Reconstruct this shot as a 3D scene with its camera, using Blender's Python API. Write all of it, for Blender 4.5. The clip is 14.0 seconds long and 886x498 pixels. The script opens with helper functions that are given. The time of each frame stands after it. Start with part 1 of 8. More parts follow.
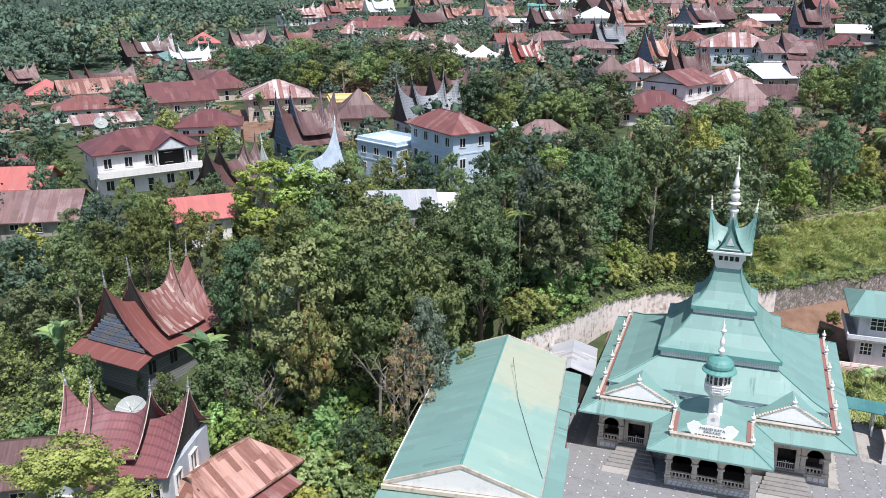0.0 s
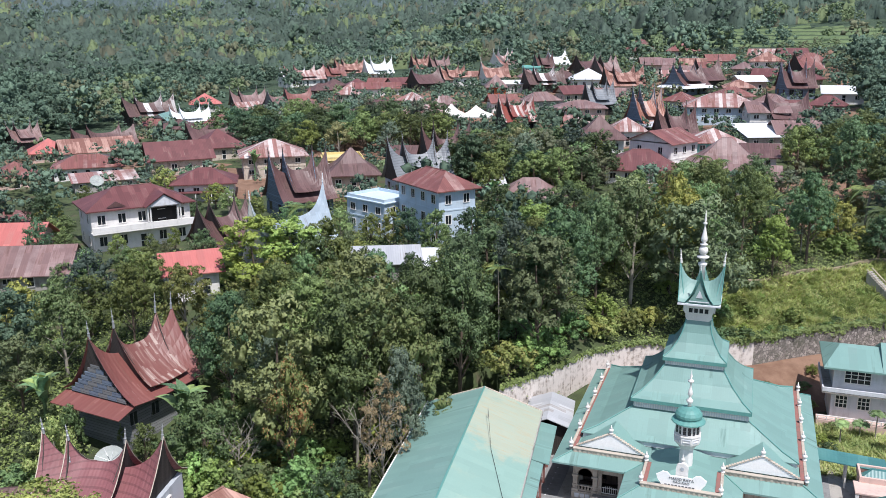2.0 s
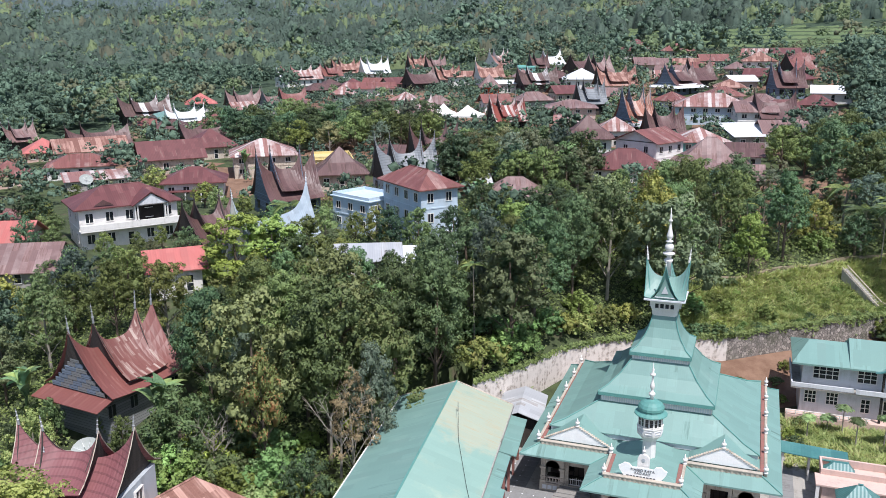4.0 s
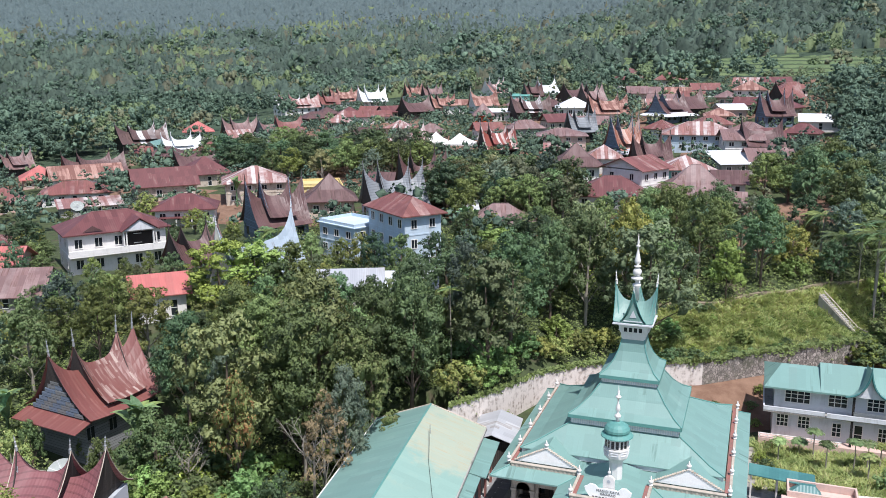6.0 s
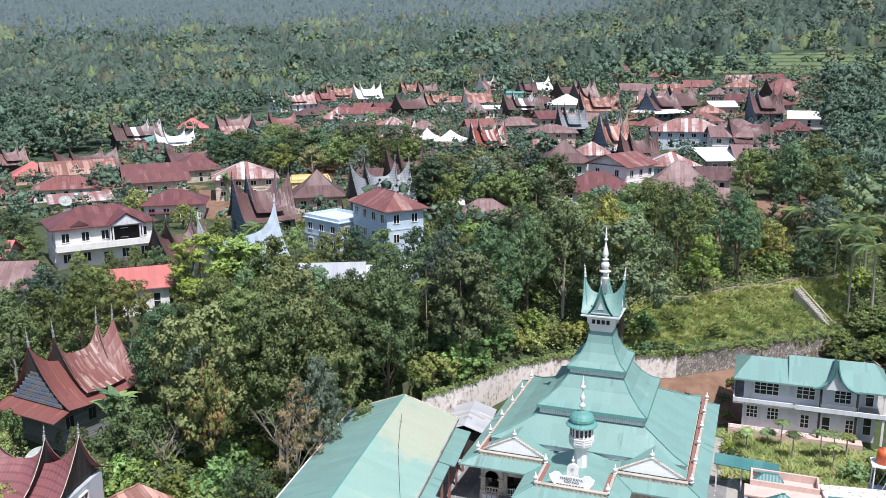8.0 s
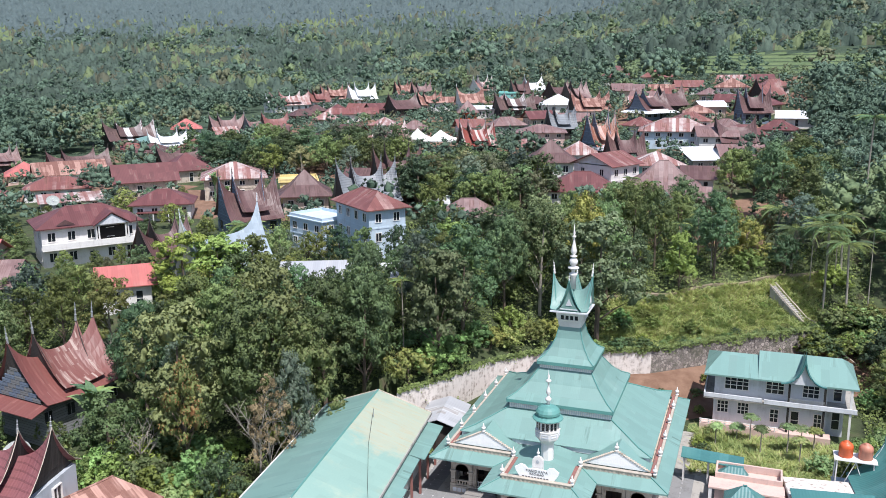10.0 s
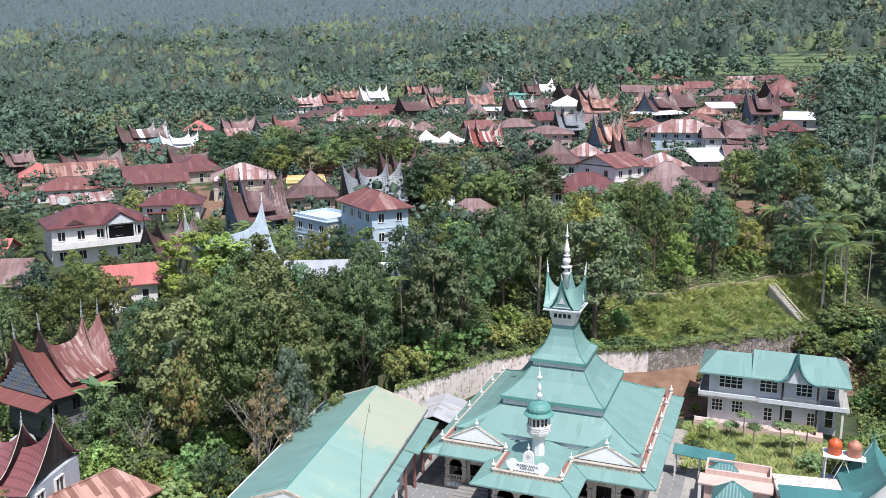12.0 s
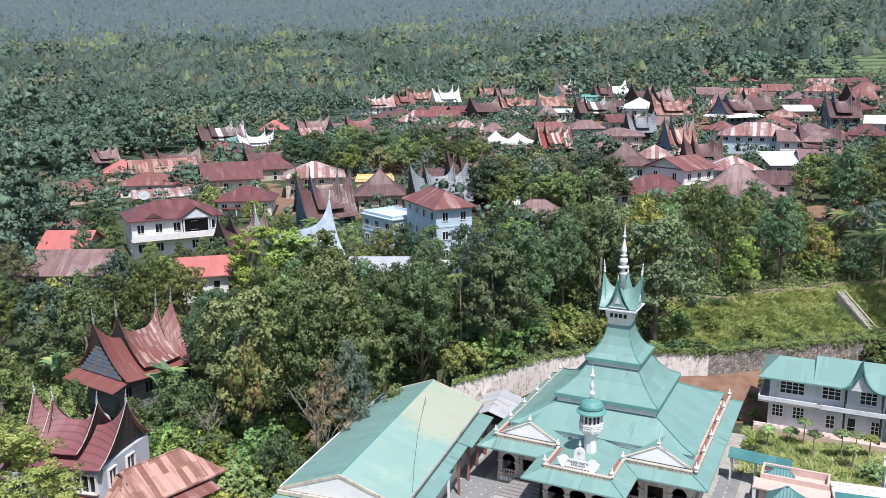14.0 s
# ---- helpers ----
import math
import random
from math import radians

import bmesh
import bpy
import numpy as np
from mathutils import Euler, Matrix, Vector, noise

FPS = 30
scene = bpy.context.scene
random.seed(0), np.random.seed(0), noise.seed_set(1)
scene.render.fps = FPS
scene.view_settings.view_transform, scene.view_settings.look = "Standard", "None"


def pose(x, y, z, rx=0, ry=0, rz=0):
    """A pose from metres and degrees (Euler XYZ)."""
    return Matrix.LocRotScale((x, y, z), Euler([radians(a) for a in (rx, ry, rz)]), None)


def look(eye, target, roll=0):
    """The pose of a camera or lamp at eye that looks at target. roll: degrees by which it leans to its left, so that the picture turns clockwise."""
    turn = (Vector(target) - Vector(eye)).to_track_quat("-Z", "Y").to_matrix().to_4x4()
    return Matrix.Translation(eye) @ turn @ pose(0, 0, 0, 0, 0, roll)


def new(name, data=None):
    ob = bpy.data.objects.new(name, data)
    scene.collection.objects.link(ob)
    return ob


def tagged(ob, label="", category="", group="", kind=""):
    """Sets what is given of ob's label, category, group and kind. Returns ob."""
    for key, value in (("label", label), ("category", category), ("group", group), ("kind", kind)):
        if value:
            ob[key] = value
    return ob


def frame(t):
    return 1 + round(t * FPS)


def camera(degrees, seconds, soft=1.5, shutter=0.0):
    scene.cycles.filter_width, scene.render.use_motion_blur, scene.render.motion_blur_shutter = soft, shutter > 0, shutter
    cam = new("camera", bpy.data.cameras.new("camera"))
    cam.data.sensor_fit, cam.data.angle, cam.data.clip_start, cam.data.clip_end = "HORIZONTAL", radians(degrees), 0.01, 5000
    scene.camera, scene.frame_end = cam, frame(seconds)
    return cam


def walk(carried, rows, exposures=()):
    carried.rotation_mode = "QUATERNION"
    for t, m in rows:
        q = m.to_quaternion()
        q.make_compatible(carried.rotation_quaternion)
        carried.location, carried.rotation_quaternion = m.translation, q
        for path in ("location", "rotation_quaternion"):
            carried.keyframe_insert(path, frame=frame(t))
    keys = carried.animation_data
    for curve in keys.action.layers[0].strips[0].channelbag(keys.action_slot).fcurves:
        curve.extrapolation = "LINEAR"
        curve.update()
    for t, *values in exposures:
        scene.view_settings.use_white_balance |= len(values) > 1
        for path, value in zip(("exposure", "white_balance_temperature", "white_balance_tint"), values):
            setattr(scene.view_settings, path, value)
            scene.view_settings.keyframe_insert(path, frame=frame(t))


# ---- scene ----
# camera and its way: a drone that slides to the right, tilts up and turns
cam = camera(54.72, 14.0, 0.85)
PATH = [
    (0, (0.509, -81.025, 42.165), (-15.597, -36.266, 26.761), -0.35),
    (0.5, (1.262, -81.365, 42.188), (-14.913, -36.616, 26.826), -0.33),
    (1, (2.010, -81.639, 42.238), (-14.251, -36.823, 27.168), -0.35),
    (1.5, (2.820, -81.919, 42.269), (-13.609, -36.716, 28.604), -0.38),
    (2, (3.696, -82.199, 42.270), (-12.899, -36.620, 30.139), -0.40),
    (2.5, (4.584, -82.442, 42.259), (-12.070, -36.885, 30.123), -0.42),
    (3, (5.483, -82.600, 42.288), (-11.232, -37.075, 30.118), -0.46),
    (3.2, (5.826, -82.653, 42.317), (-10.912, -37.150, 30.098), -0.44),
    (5.3, (9.407, -83.149, 42.455), (-7.528, -37.382, 31.567), -0.38),
    (5.5, (9.753, -83.244, 42.480), (-7.238, -37.423, 31.907), -0.39),
    (6, (10.596, -83.488, 42.560), (-6.417, -37.681, 31.963), -0.43),
    (6.5, (11.428, -83.666, 42.570), (-5.597, -37.890, 31.863), -0.41),
    (7, (12.251, -83.828, 42.547), (-4.800, -38.061, 31.839), -0.40),
    (7.5, (13.062, -83.908, 42.488), (-4.008, -38.153, 31.760), -0.39),
    (8, (13.977, -84.040, 42.485), (-3.093, -38.290, 31.736), -0.37),
    (8.2, (14.327, -84.086, 42.483), (-2.800, -38.334, 31.833), -0.37),
    (10.3, (17.812, -84.518, 42.448), (0.681, -38.783, 31.732), -0.49),
    (10.5, (18.094, -84.584, 42.456), (0.884, -38.873, 31.765), -0.48),
    (11, (18.669, -84.810, 42.507), (1.429, -39.110, 31.814), -0.48),
    (11.5, (19.297, -85.001, 42.536), (1.849, -39.377, 31.859), -0.51),
    (12, (19.866, -85.258, 42.536), (1.923, -39.814, 31.909), -0.57),
    (12.5, (20.415, -85.476, 42.544), (1.556, -40.402, 31.932), -0.60),
    (13, (20.972, -85.714, 42.515), (0.843, -41.182, 31.943), -0.61),
    (13.5, (21.455, -85.989, 42.495), (0.110, -42.018, 31.961), -0.57),
    (14, (21.919, -86.314, 42.432), (0.129, -42.553, 31.937), -0.46),
]
walk(cam, [(t, look(eye, target, roll)) for t, eye, target, roll in PATH], [(t, e, 6060, 13) for t, e in ((0, 0.42), (1, 0.37), (2, 0.31), (3, 0.33), (5.5, 0.32), (7, 0.44), (11, 0.42), (14, 0.42))])

# ---- sky, sun and exposure ----
SUN_TO = Vector((0.36, -0.36, 1.0)).normalized()
world = bpy.data.worlds.new("sky")
scene.world = world
world.use_nodes = True
wn, wl = world.node_tree.nodes, world.node_tree.links
sky = wn.new("ShaderNodeTexSky")
sky.sky_type, sky.sun_disc = "NISHITA", False
sky.sun_elevation = math.asin(SUN_TO.z)
sky.sun_rotation = math.atan2(SUN_TO.x, SUN_TO.y)
sky.air_density, sky.dust_density = 1.0, 1.5
wn["Background"].inputs["Strength"].default_value = 0.112
wl.new(sky.outputs[0], wn["Background"].inputs["Color"])
sun = new("sun", bpy.data.lights.new("sun", "SUN"))
sun.data.energy, sun.data.angle, sun.data.color = 4.5, radians(0.8), (1.0, 0.95, 0.88)
sun.matrix_world = look(SUN_TO * 400, (0, 0, 0))


# ---- materials ----
class Nodes:
    """A short way to write a node material."""

    def __init__(self, name):
        self.mat = bpy.data.materials.new(name)
        self.mat.use_nodes = True
        self.n, self.l = self.mat.node_tree.nodes, self.mat.node_tree.links
        self.bsdf = self.n["Principled BSDF"]
        self.out = self.n["Material Output"]

    def put(self, socket, value):
        if isinstance(value, bpy.types.NodeSocket):
            self.l.new(value, socket)
        elif isinstance(value, (tuple, list)) and len(value) == 3 and socket.type == "RGBA":
            socket.default_value = (*value, 1)
        else:
            socket.default_value = value

    def math(self, op, a, b=0.0, c=0.0):
        node = self.n.new("ShaderNodeMath")
        node.operation = op
        for s, v in zip(node.inputs, (a, b, c)):
            self.put(s, v)
        return node.outputs[0]

    def mix(self, f, a, b):
        node = self.n.new("ShaderNodeMix")
        node.data_type = "RGBA"
        for i, v in ((0, f), (6, a), (7, b)):
            self.put(node.inputs[i], v)
        return node.outputs[2]

    def noise(self, vec, scale, detail=3.0, rough=0.6):
        node = self.n.new("ShaderNodeTexNoise")
        self.put(node.inputs["Vector"], vec)
        for k, v in (("Scale", scale), ("Detail", detail), ("Roughness", rough)):
            node.inputs[k].default_value = v
        return node.outputs["Fac"]

    def ramp(self, f, lo, hi):
        node = self.n.new("ShaderNodeMapRange")
        node.interpolation_type = "SMOOTHSTEP"
        for k, v in (("Value", f), ("From Min", lo), ("From Max", hi)):
            self.put(node.inputs[k], v)
        return node.outputs[0]

    def random(self, vec):
        node = self.n.new("ShaderNodeTexWhiteNoise")
        self.put(node.inputs["Vector"], vec)
        return node.outputs["Value"]

    def coord(self, what="Object"):
        return self.n.new("ShaderNodeTexCoord").outputs[what]

    def place(self):
        return self.n.new("ShaderNodeNewGeometry").outputs["Position"]

    def split(self, vec):
        node = self.n.new("ShaderNodeSeparateXYZ")
        self.put(node.inputs[0], vec)
        return node.outputs

    def join(self, x, y, z):
        node = self.n.new("ShaderNodeCombineXYZ")
        for s, v in zip(node.inputs, (x, y, z)):
            self.put(s, v)
        return node.outputs[0]

    def object_random(self):
        return self.n.new("ShaderNodeObjectInfo").outputs["Random"]

    def island_random(self):
        return self.n.new("ShaderNodeNewGeometry").outputs["Random Per Island"]

    def finish(self, color, rough=0.7, height=None, depth=0.01, metal=0.0, strength=0.6):
        self.put(self.bsdf.inputs["Base Color"], color)
        self.put(self.bsdf.inputs["Roughness"], rough)
        self.put(self.bsdf.inputs["Metallic"], metal)
        if height is not None:
            b = self.n.new("ShaderNodeBump")
            b.inputs["Distance"].default_value, b.inputs["Strength"].default_value = depth, strength
            self.put(b.inputs["Height"], height)
            self.put(self.bsdf.inputs["Normal"], b.outputs[0])
        return self.mat


def shade(c, k):
    return tuple(min(1.0, v * k) for v in c)


def plaster(name, color, stain=(0.25, 0.24, 0.21), amount=0.5, rough=0.8, scale=1.0):
    """Paint or plaster with fine grain and blotches of dirt."""
    m = Nodes(name)
    p = m.place()
    big = m.noise(p, 0.7 * scale, 4)
    fine = m.noise(p, 9.0 * scale, 3)
    c = m.mix(fine, shade(color, 0.88), shade(color, 1.08))
    x, y, z = m.split(p)
    runs = m.noise(m.join(m.math("MULTIPLY", x, 3.0), m.math("MULTIPLY", y, 3.0), m.math("MULTIPLY", z, 0.35)), 1.0, 3)
    f = m.math("MULTIPLY", m.ramp(m.math("MULTIPLY", big, m.math("ADD", runs, 0.35)), 0.36, 0.72), amount)
    return m.finish(m.mix(f, c, stain), rough, fine, 0.01)


def sheet_roof(name, color, worn, worn_amount, rust, rust_amount, pitch=0.32, sheet=0.9, bands=0.0, rough=0.5, vary=0.25, rib_depth=0.012, by_sheet=0.4, patch=None):
    """Painted metal sheets laid down the slope: ribs, sheets of uneven shade, faded and rusted patches."""
    m = Nodes(name)
    pos, nrm = m.coord("Object"), m.coord("Normal")
    x, y, z = m.split(pos)
    nx, ny, nz = m.split(nrm)
    side = m.math("GREATER_THAN", m.math("ABSOLUTE", nx), m.math("ABSOLUTE", ny))
    along = m.math("ADD", m.math("MULTIPLY", x, m.math("SUBTRACT", 1.0, side)), m.math("MULTIPLY", y, side))
    rib = m.math("SINE", m.math("MULTIPLY", along, 2 * math.pi / pitch))
    col = m.math("FLOOR", m.math("DIVIDE", along, sheet))
    row = m.math("FLOOR", m.math("ADD", m.math("DIVIDE", z, 1.1), m.math("MULTIPLY", m.random(m.join(col, side, 3.0)), 0.8)))
    cell = m.random(m.join(col, row, side))
    strip = m.random(m.join(col, side, 7.0))
    base = m.mix(cell, shade(color, 1 - vary), shade(color, 1 + vary))
    big = m.noise(pos, 0.28, 4, 0.65)
    streak = m.noise(m.join(m.math("MULTIPLY", along, 2.2), m.math("MULTIPLY", z, 0.35), side), 1.0, 4, 0.7)
    f_worn = m.ramp(m.math("ADD", m.math("MULTIPLY", big, 1.0 - by_sheet), m.math("MULTIPLY", strip, by_sheet)), 0.78 - worn_amount * 0.55, 0.95 - worn_amount * 0.4)
    c = m.mix(f_worn, base, m.mix(cell, shade(worn, 0.8), shade(worn, 1.1)))
    f_rust = m.ramp(m.math("ADD", m.math("MULTIPLY", streak, 0.65), m.math("MULTIPLY", cell, 0.35)), 0.80 - rust_amount * 0.55, 0.95 - rust_amount * 0.4)
    grain = m.noise(pos, 6.0, 3)
    c = m.mix(f_rust, c, m.mix(grain, shade(rust, 0.7), shade(rust, 1.25)))
    c = m.mix(m.math("MULTIPLY", grain, 0.35), c, shade(color, 0.7))
    if patch:
        (px, py), pr, pc = patch
        away = m.math("SQRT", m.math("ADD", m.math("POWER", m.math("SUBTRACT", x, px), 2.0), m.math("POWER", m.math("MULTIPLY", m.math("SUBTRACT", y, py), 0.8), 2.0)))
        edge = m.math("ADD", m.math("DIVIDE", away, pr), m.math("MULTIPLY", m.math("SUBTRACT", m.noise(pos, 0.5, 5, 0.7), 0.5), 1.3))
        f_patch = m.math("SUBTRACT", 1.0, m.ramp(edge, 0.55, 0.95))
        runs = m.noise(m.join(m.math("MULTIPLY", x, 0.5), m.math("MULTIPLY", y, 4.0), 2.0), 1.0, 3, 0.7)
        c = m.mix(m.math("MULTIPLY", f_patch, m.math("ADD", 0.25, m.math("MULTIPLY", runs, 0.7))), c, m.mix(m.ramp(runs, 0.45, 0.75), pc, (0.43, 0.32, 0.19)))
    h = m.math("MULTIPLY", rib, 0.5)
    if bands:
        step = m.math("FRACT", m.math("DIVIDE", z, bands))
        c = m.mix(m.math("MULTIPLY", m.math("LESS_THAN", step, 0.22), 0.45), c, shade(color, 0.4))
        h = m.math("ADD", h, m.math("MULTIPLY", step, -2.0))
    return m.finish(c, m.math("ADD", rough, m.math("MULTIPLY", f_rust, 0.3)), h, rib_depth)


def foliage(name, dark, light, tip=None, gloss=0.5, through_light=0.22, by_plant=True, grain=2.4):
    """Leaves: shade varies leaf by leaf, clump by clump and plant by plant."""
    m = Nodes(name)
    p = m.place()
    dark, light = shade(dark, 1.3), shade(light, 1.55)
    leaf, clump, fine = m.island_random(), m.noise(p, grain * 0.23, 2), m.noise(p, grain, 4, 0.75)
    f = m.math("ADD", m.math("MULTIPLY", leaf, 0.35), m.math("ADD", m.math("MULTIPLY", m.ramp(clump, 0.3, 0.7), 0.4), m.math("MULTIPLY", m.ramp(fine, 0.38, 0.62), 0.25)))
    c = m.mix(f, dark, light)
    if tip:
        c = m.mix(m.ramp(m.math("MULTIPLY", leaf, m.math("ADD", clump, 0.4)), 0.62, 0.8), c, tip)
    if by_plant:
        r = m.object_random()
        k = m.math("ADD", 0.52, m.math("MULTIPLY", r, 1.05))
        hue = m.math("FRACT", m.math("MULTIPLY", r, 7.31))
        mul = m.n.new("ShaderNodeVectorMath")
        mul.operation = "MULTIPLY"
        m.put(mul.inputs[0], c)
        m.put(mul.inputs[1], m.join(m.math("MULTIPLY", k, m.math("ADD", 0.76, m.math("MULTIPLY", hue, 0.42))), k, m.math("MULTIPLY", k, m.math("SUBTRACT", 1.34, m.math("MULTIPLY", hue, 0.6)))))
        c = mul.outputs[0]
    m.put(m.bsdf.inputs["Base Color"], c)
    m.bsdf.inputs["Roughness"].default_value = gloss
    relief = m.n.new("ShaderNodeBump")
    relief.inputs["Distance"].default_value, relief.inputs["Strength"].default_value = 0.35, 0.7
    m.put(relief.inputs["Height"], fine)
    m.put(m.bsdf.inputs["Normal"], relief.outputs[0])
    tr = m.n.new("ShaderNodeBsdfTranslucent")
    m.put(tr.inputs["Color"], c)
    mx = m.n.new("ShaderNodeMixShader")
    mx.inputs[0].default_value = through_light
    m.l.new(m.bsdf.outputs[0], mx.inputs[1])
    m.l.new(tr.outputs[0], mx.inputs[2])
    m.l.new(mx.outputs[0], m.out.inputs["Surface"])
    return m.mat


def bark(name, color):
    m = Nodes(name)
    x, y, z = m.split(m.coord("Object"))
    n = m.noise(m.join(m.math("MULTIPLY", x, 8.0), m.math("MULTIPLY", y, 8.0), m.math("MULTIPLY", z, 1.2)), 1.0, 4)
    return m.finish(m.mix(n, shade(color, 0.5), shade(color, 1.4)), 0.9, n, 0.03)


def wood(name, color, gap=0.22, lying=False):
    """Weathered boards."""
    m = Nodes(name)
    x, y, z = m.split(m.coord("Object"))
    across = z if lying else m.math("ADD", x, y)
    board = m.math("FLOOR", m.math("DIVIDE", across, gap))
    f = m.random(m.join(board, 1.0, 2.0))
    seam = m.math("LESS_THAN", m.math("FRACT", m.math("DIVIDE", across, gap)), 0.1)
    grain = m.noise(m.coord("Object"), 5.0, 4)
    c = m.mix(m.math("ADD", m.math("MULTIPLY", f, 0.5), m.math("MULTIPLY", grain, 0.5)), shade(color, 0.55), shade(color, 1.4))
    return m.finish(m.mix(seam, c, shade(color, 0.25)), 0.85, m.math("MULTIPLY", seam, -1.0), 0.02)


def rubble(name, color):
    """Rough stones set in mortar."""
    m = Nodes(name)
    p = m.place()
    cells = m.n.new("ShaderNodeTexVoronoi")
    cells.inputs["Scale"].default_value = 2.6
    m.put(cells.inputs["Vector"], p)
    edge = m.n.new("ShaderNodeTexVoronoi")
    edge.feature = "DISTANCE_TO_EDGE"
    edge.inputs["Scale"].default_value = 2.6
    m.put(edge.inputs["Vector"], p)
    tone = m.random(cells.outputs["Color"])
    c = m.mix(tone, shade(color, 0.55), shade(color, 1.35))
    joint = m.ramp(edge.outputs["Distance"], 0.02, 0.1)
    c = m.mix(joint, shade(color, 0.38), c)
    c = m.mix(m.math("MULTIPLY", m.ramp(m.noise(p, 0.5, 4), 0.45, 0.7), 0.7), c, (0.085, 0.09, 0.055))
    return m.finish(c, 0.95, joint, 0.08)


def land(name, low, high, extra=None, scale=0.35, depth=0.08, steps=0.0):
    m = Nodes(name)
    p = m.place()
    a, b, g = m.noise(p, scale * 0.25, 5), m.noise(p, scale * 2, 5), m.noise(p, scale * 14, 3)
    f = m.ramp(m.math("ADD", m.math("MULTIPLY", a, 0.5), m.math("MULTIPLY", b, 0.5)), 0.36, 0.64)
    c = m.mix(f, low, high)
    if extra:
        c = m.mix(m.ramp(m.noise(p, scale * 0.7, 4), 0.56, 0.7), c, extra)
    c = m.mix(m.math("MULTIPLY", g, 0.5), c, shade(low, 0.6))
    if steps:
        z = m.split(p)[2]
        c = m.mix(m.ramp(m.math("FRACT", m.math("ADD", m.math("DIVIDE", z, steps), m.math("MULTIPLY", b, 0.5))), 0.62, 0.8), c, shade(low, 0.45))
    return m.finish(c, 0.95, g, depth)


TEAL = sheet_roof("teal_sheet_roof", (0.178, 0.302, 0.270), (0.225, 0.350, 0.315), 0.45, (0.115, 0.195, 0.172), 0.34, 0.2, 0.9, 0, 0.5, 0.08, 0.003, 0.2)
TEAL_PALE = sheet_roof("faded_teal_sheet_roof", (0.245, 0.375, 0.320), (0.34, 0.42, 0.325), 0.5, (0.40, 0.34, 0.22), 0.10, 0.2, 0.9, 0, 0.6, 0.05, 0.002, 0.08, patch=((3.6, 6.6), 6.4, (0.42, 0.40, 0.29)))
TEAL_DARK = sheet_roof("dark_teal_sheet_roof", (0.06, 0.18, 0.175), (0.10, 0.25, 0.235), 0.4, (0.16, 0.2, 0.18), 0.1, 0.30, 0.9, 0, 0.42, 0.12)
TEAL_TRIM = plaster("teal_paint", (0.11, 0.28, 0.25), (0.06, 0.14, 0.12), 0.4, 0.5)
MAROON = sheet_roof("maroon_sheet_roof", (0.132, 0.046, 0.045), (0.185, 0.078, 0.072), 0.4, (0.27, 0.18, 0.155), 0.3, vary=0.18)
RUST = sheet_roof("rusted_red_sheet_roof", (0.20, 0.075, 0.065), (0.40, 0.27, 0.24), 0.42, (0.125, 0.055, 0.042), 0.5)
RUST_PALE = sheet_roof("rusted_pale_sheet_roof", (0.42, 0.245, 0.195), (0.50, 0.385, 0.335), 0.45, (0.15, 0.06, 0.045), 0.84, sheet=1.3, vary=0.16, by_sheet=0.2)
RUST_WHITE = sheet_roof("white_and_rust_sheet_roof", (0.269, 0.132, 0.116), (0.672, 0.616, 0.582), 0.58, (0.15, 0.07, 0.052), 0.5)
BROWN = sheet_roof("brown_rust_sheet_roof", (0.112, 0.058, 0.055), (0.195, 0.118, 0.11), 0.45, (0.07, 0.04, 0.034), 0.5)
BROWN_PALE = sheet_roof("faded_brown_sheet_roof", (0.195, 0.118, 0.11), (0.34, 0.25, 0.235), 0.5, (0.12, 0.062, 0.052), 0.45)
RUST_PEACH = sheet_roof("peach_sheet_roof_with_dark_rust", (0.50, 0.285, 0.225), (0.56, 0.38, 0.32), 0.5, (0.17, 0.07, 0.05), 0.82, sheet=0.62, vary=0.1, by_sheet=0.3)
BROWN_PATCHED = sheet_roof("brown_sheet_roof_with_white_sheets", (0.105, 0.062, 0.056), (0.70, 0.69, 0.68), 0.22, (0.07, 0.04, 0.034), 0.45, sheet=1.8, by_sheet=0.85)
RUST_PATCHED = sheet_roof("orange_patched_sheet_roof", (0.30, 0.125, 0.085), (0.56, 0.42, 0.36), 0.5, (0.12, 0.055, 0.042), 0.5, sheet=1.2, by_sheet=0.5)
RED_STRIPED = sheet_roof("red_sheet_roof_with_white_strips", (0.21, 0.055, 0.042), (0.60, 0.53, 0.49), 0.3, (0.11, 0.04, 0.033), 0.4, sheet=0.7, by_sheet=0.95)
PINK = sheet_roof("pale_red_sheet_roof", (0.44, 0.135, 0.12), (0.48, 0.19, 0.165), 0.5, (0.33, 0.10, 0.085), 0.3, vary=0.08)
WHITE_ROOF = sheet_roof("white_zinc_sheet_roof", (0.66, 0.68, 0.70), (0.74, 0.75, 0.76), 0.5, (0.45, 0.42, 0.38), 0.2, vary=0.06)
ZINC = sheet_roof("weathered_zinc_sheet_roof", (0.40, 0.41, 0.43), (0.52, 0.53, 0.54), 0.5, (0.27, 0.24, 0.21), 0.42, vary=0.14)
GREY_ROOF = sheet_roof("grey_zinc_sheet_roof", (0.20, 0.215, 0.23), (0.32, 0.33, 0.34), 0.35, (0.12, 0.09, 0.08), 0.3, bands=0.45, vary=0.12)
PALE_BLUE_ROOF = sheet_roof("pale_blue_zinc_sheet_roof", (0.36, 0.43, 0.49), (0.48, 0.54, 0.58), 0.5, (0.27, 0.26, 0.25), 0.35, vary=0.12)
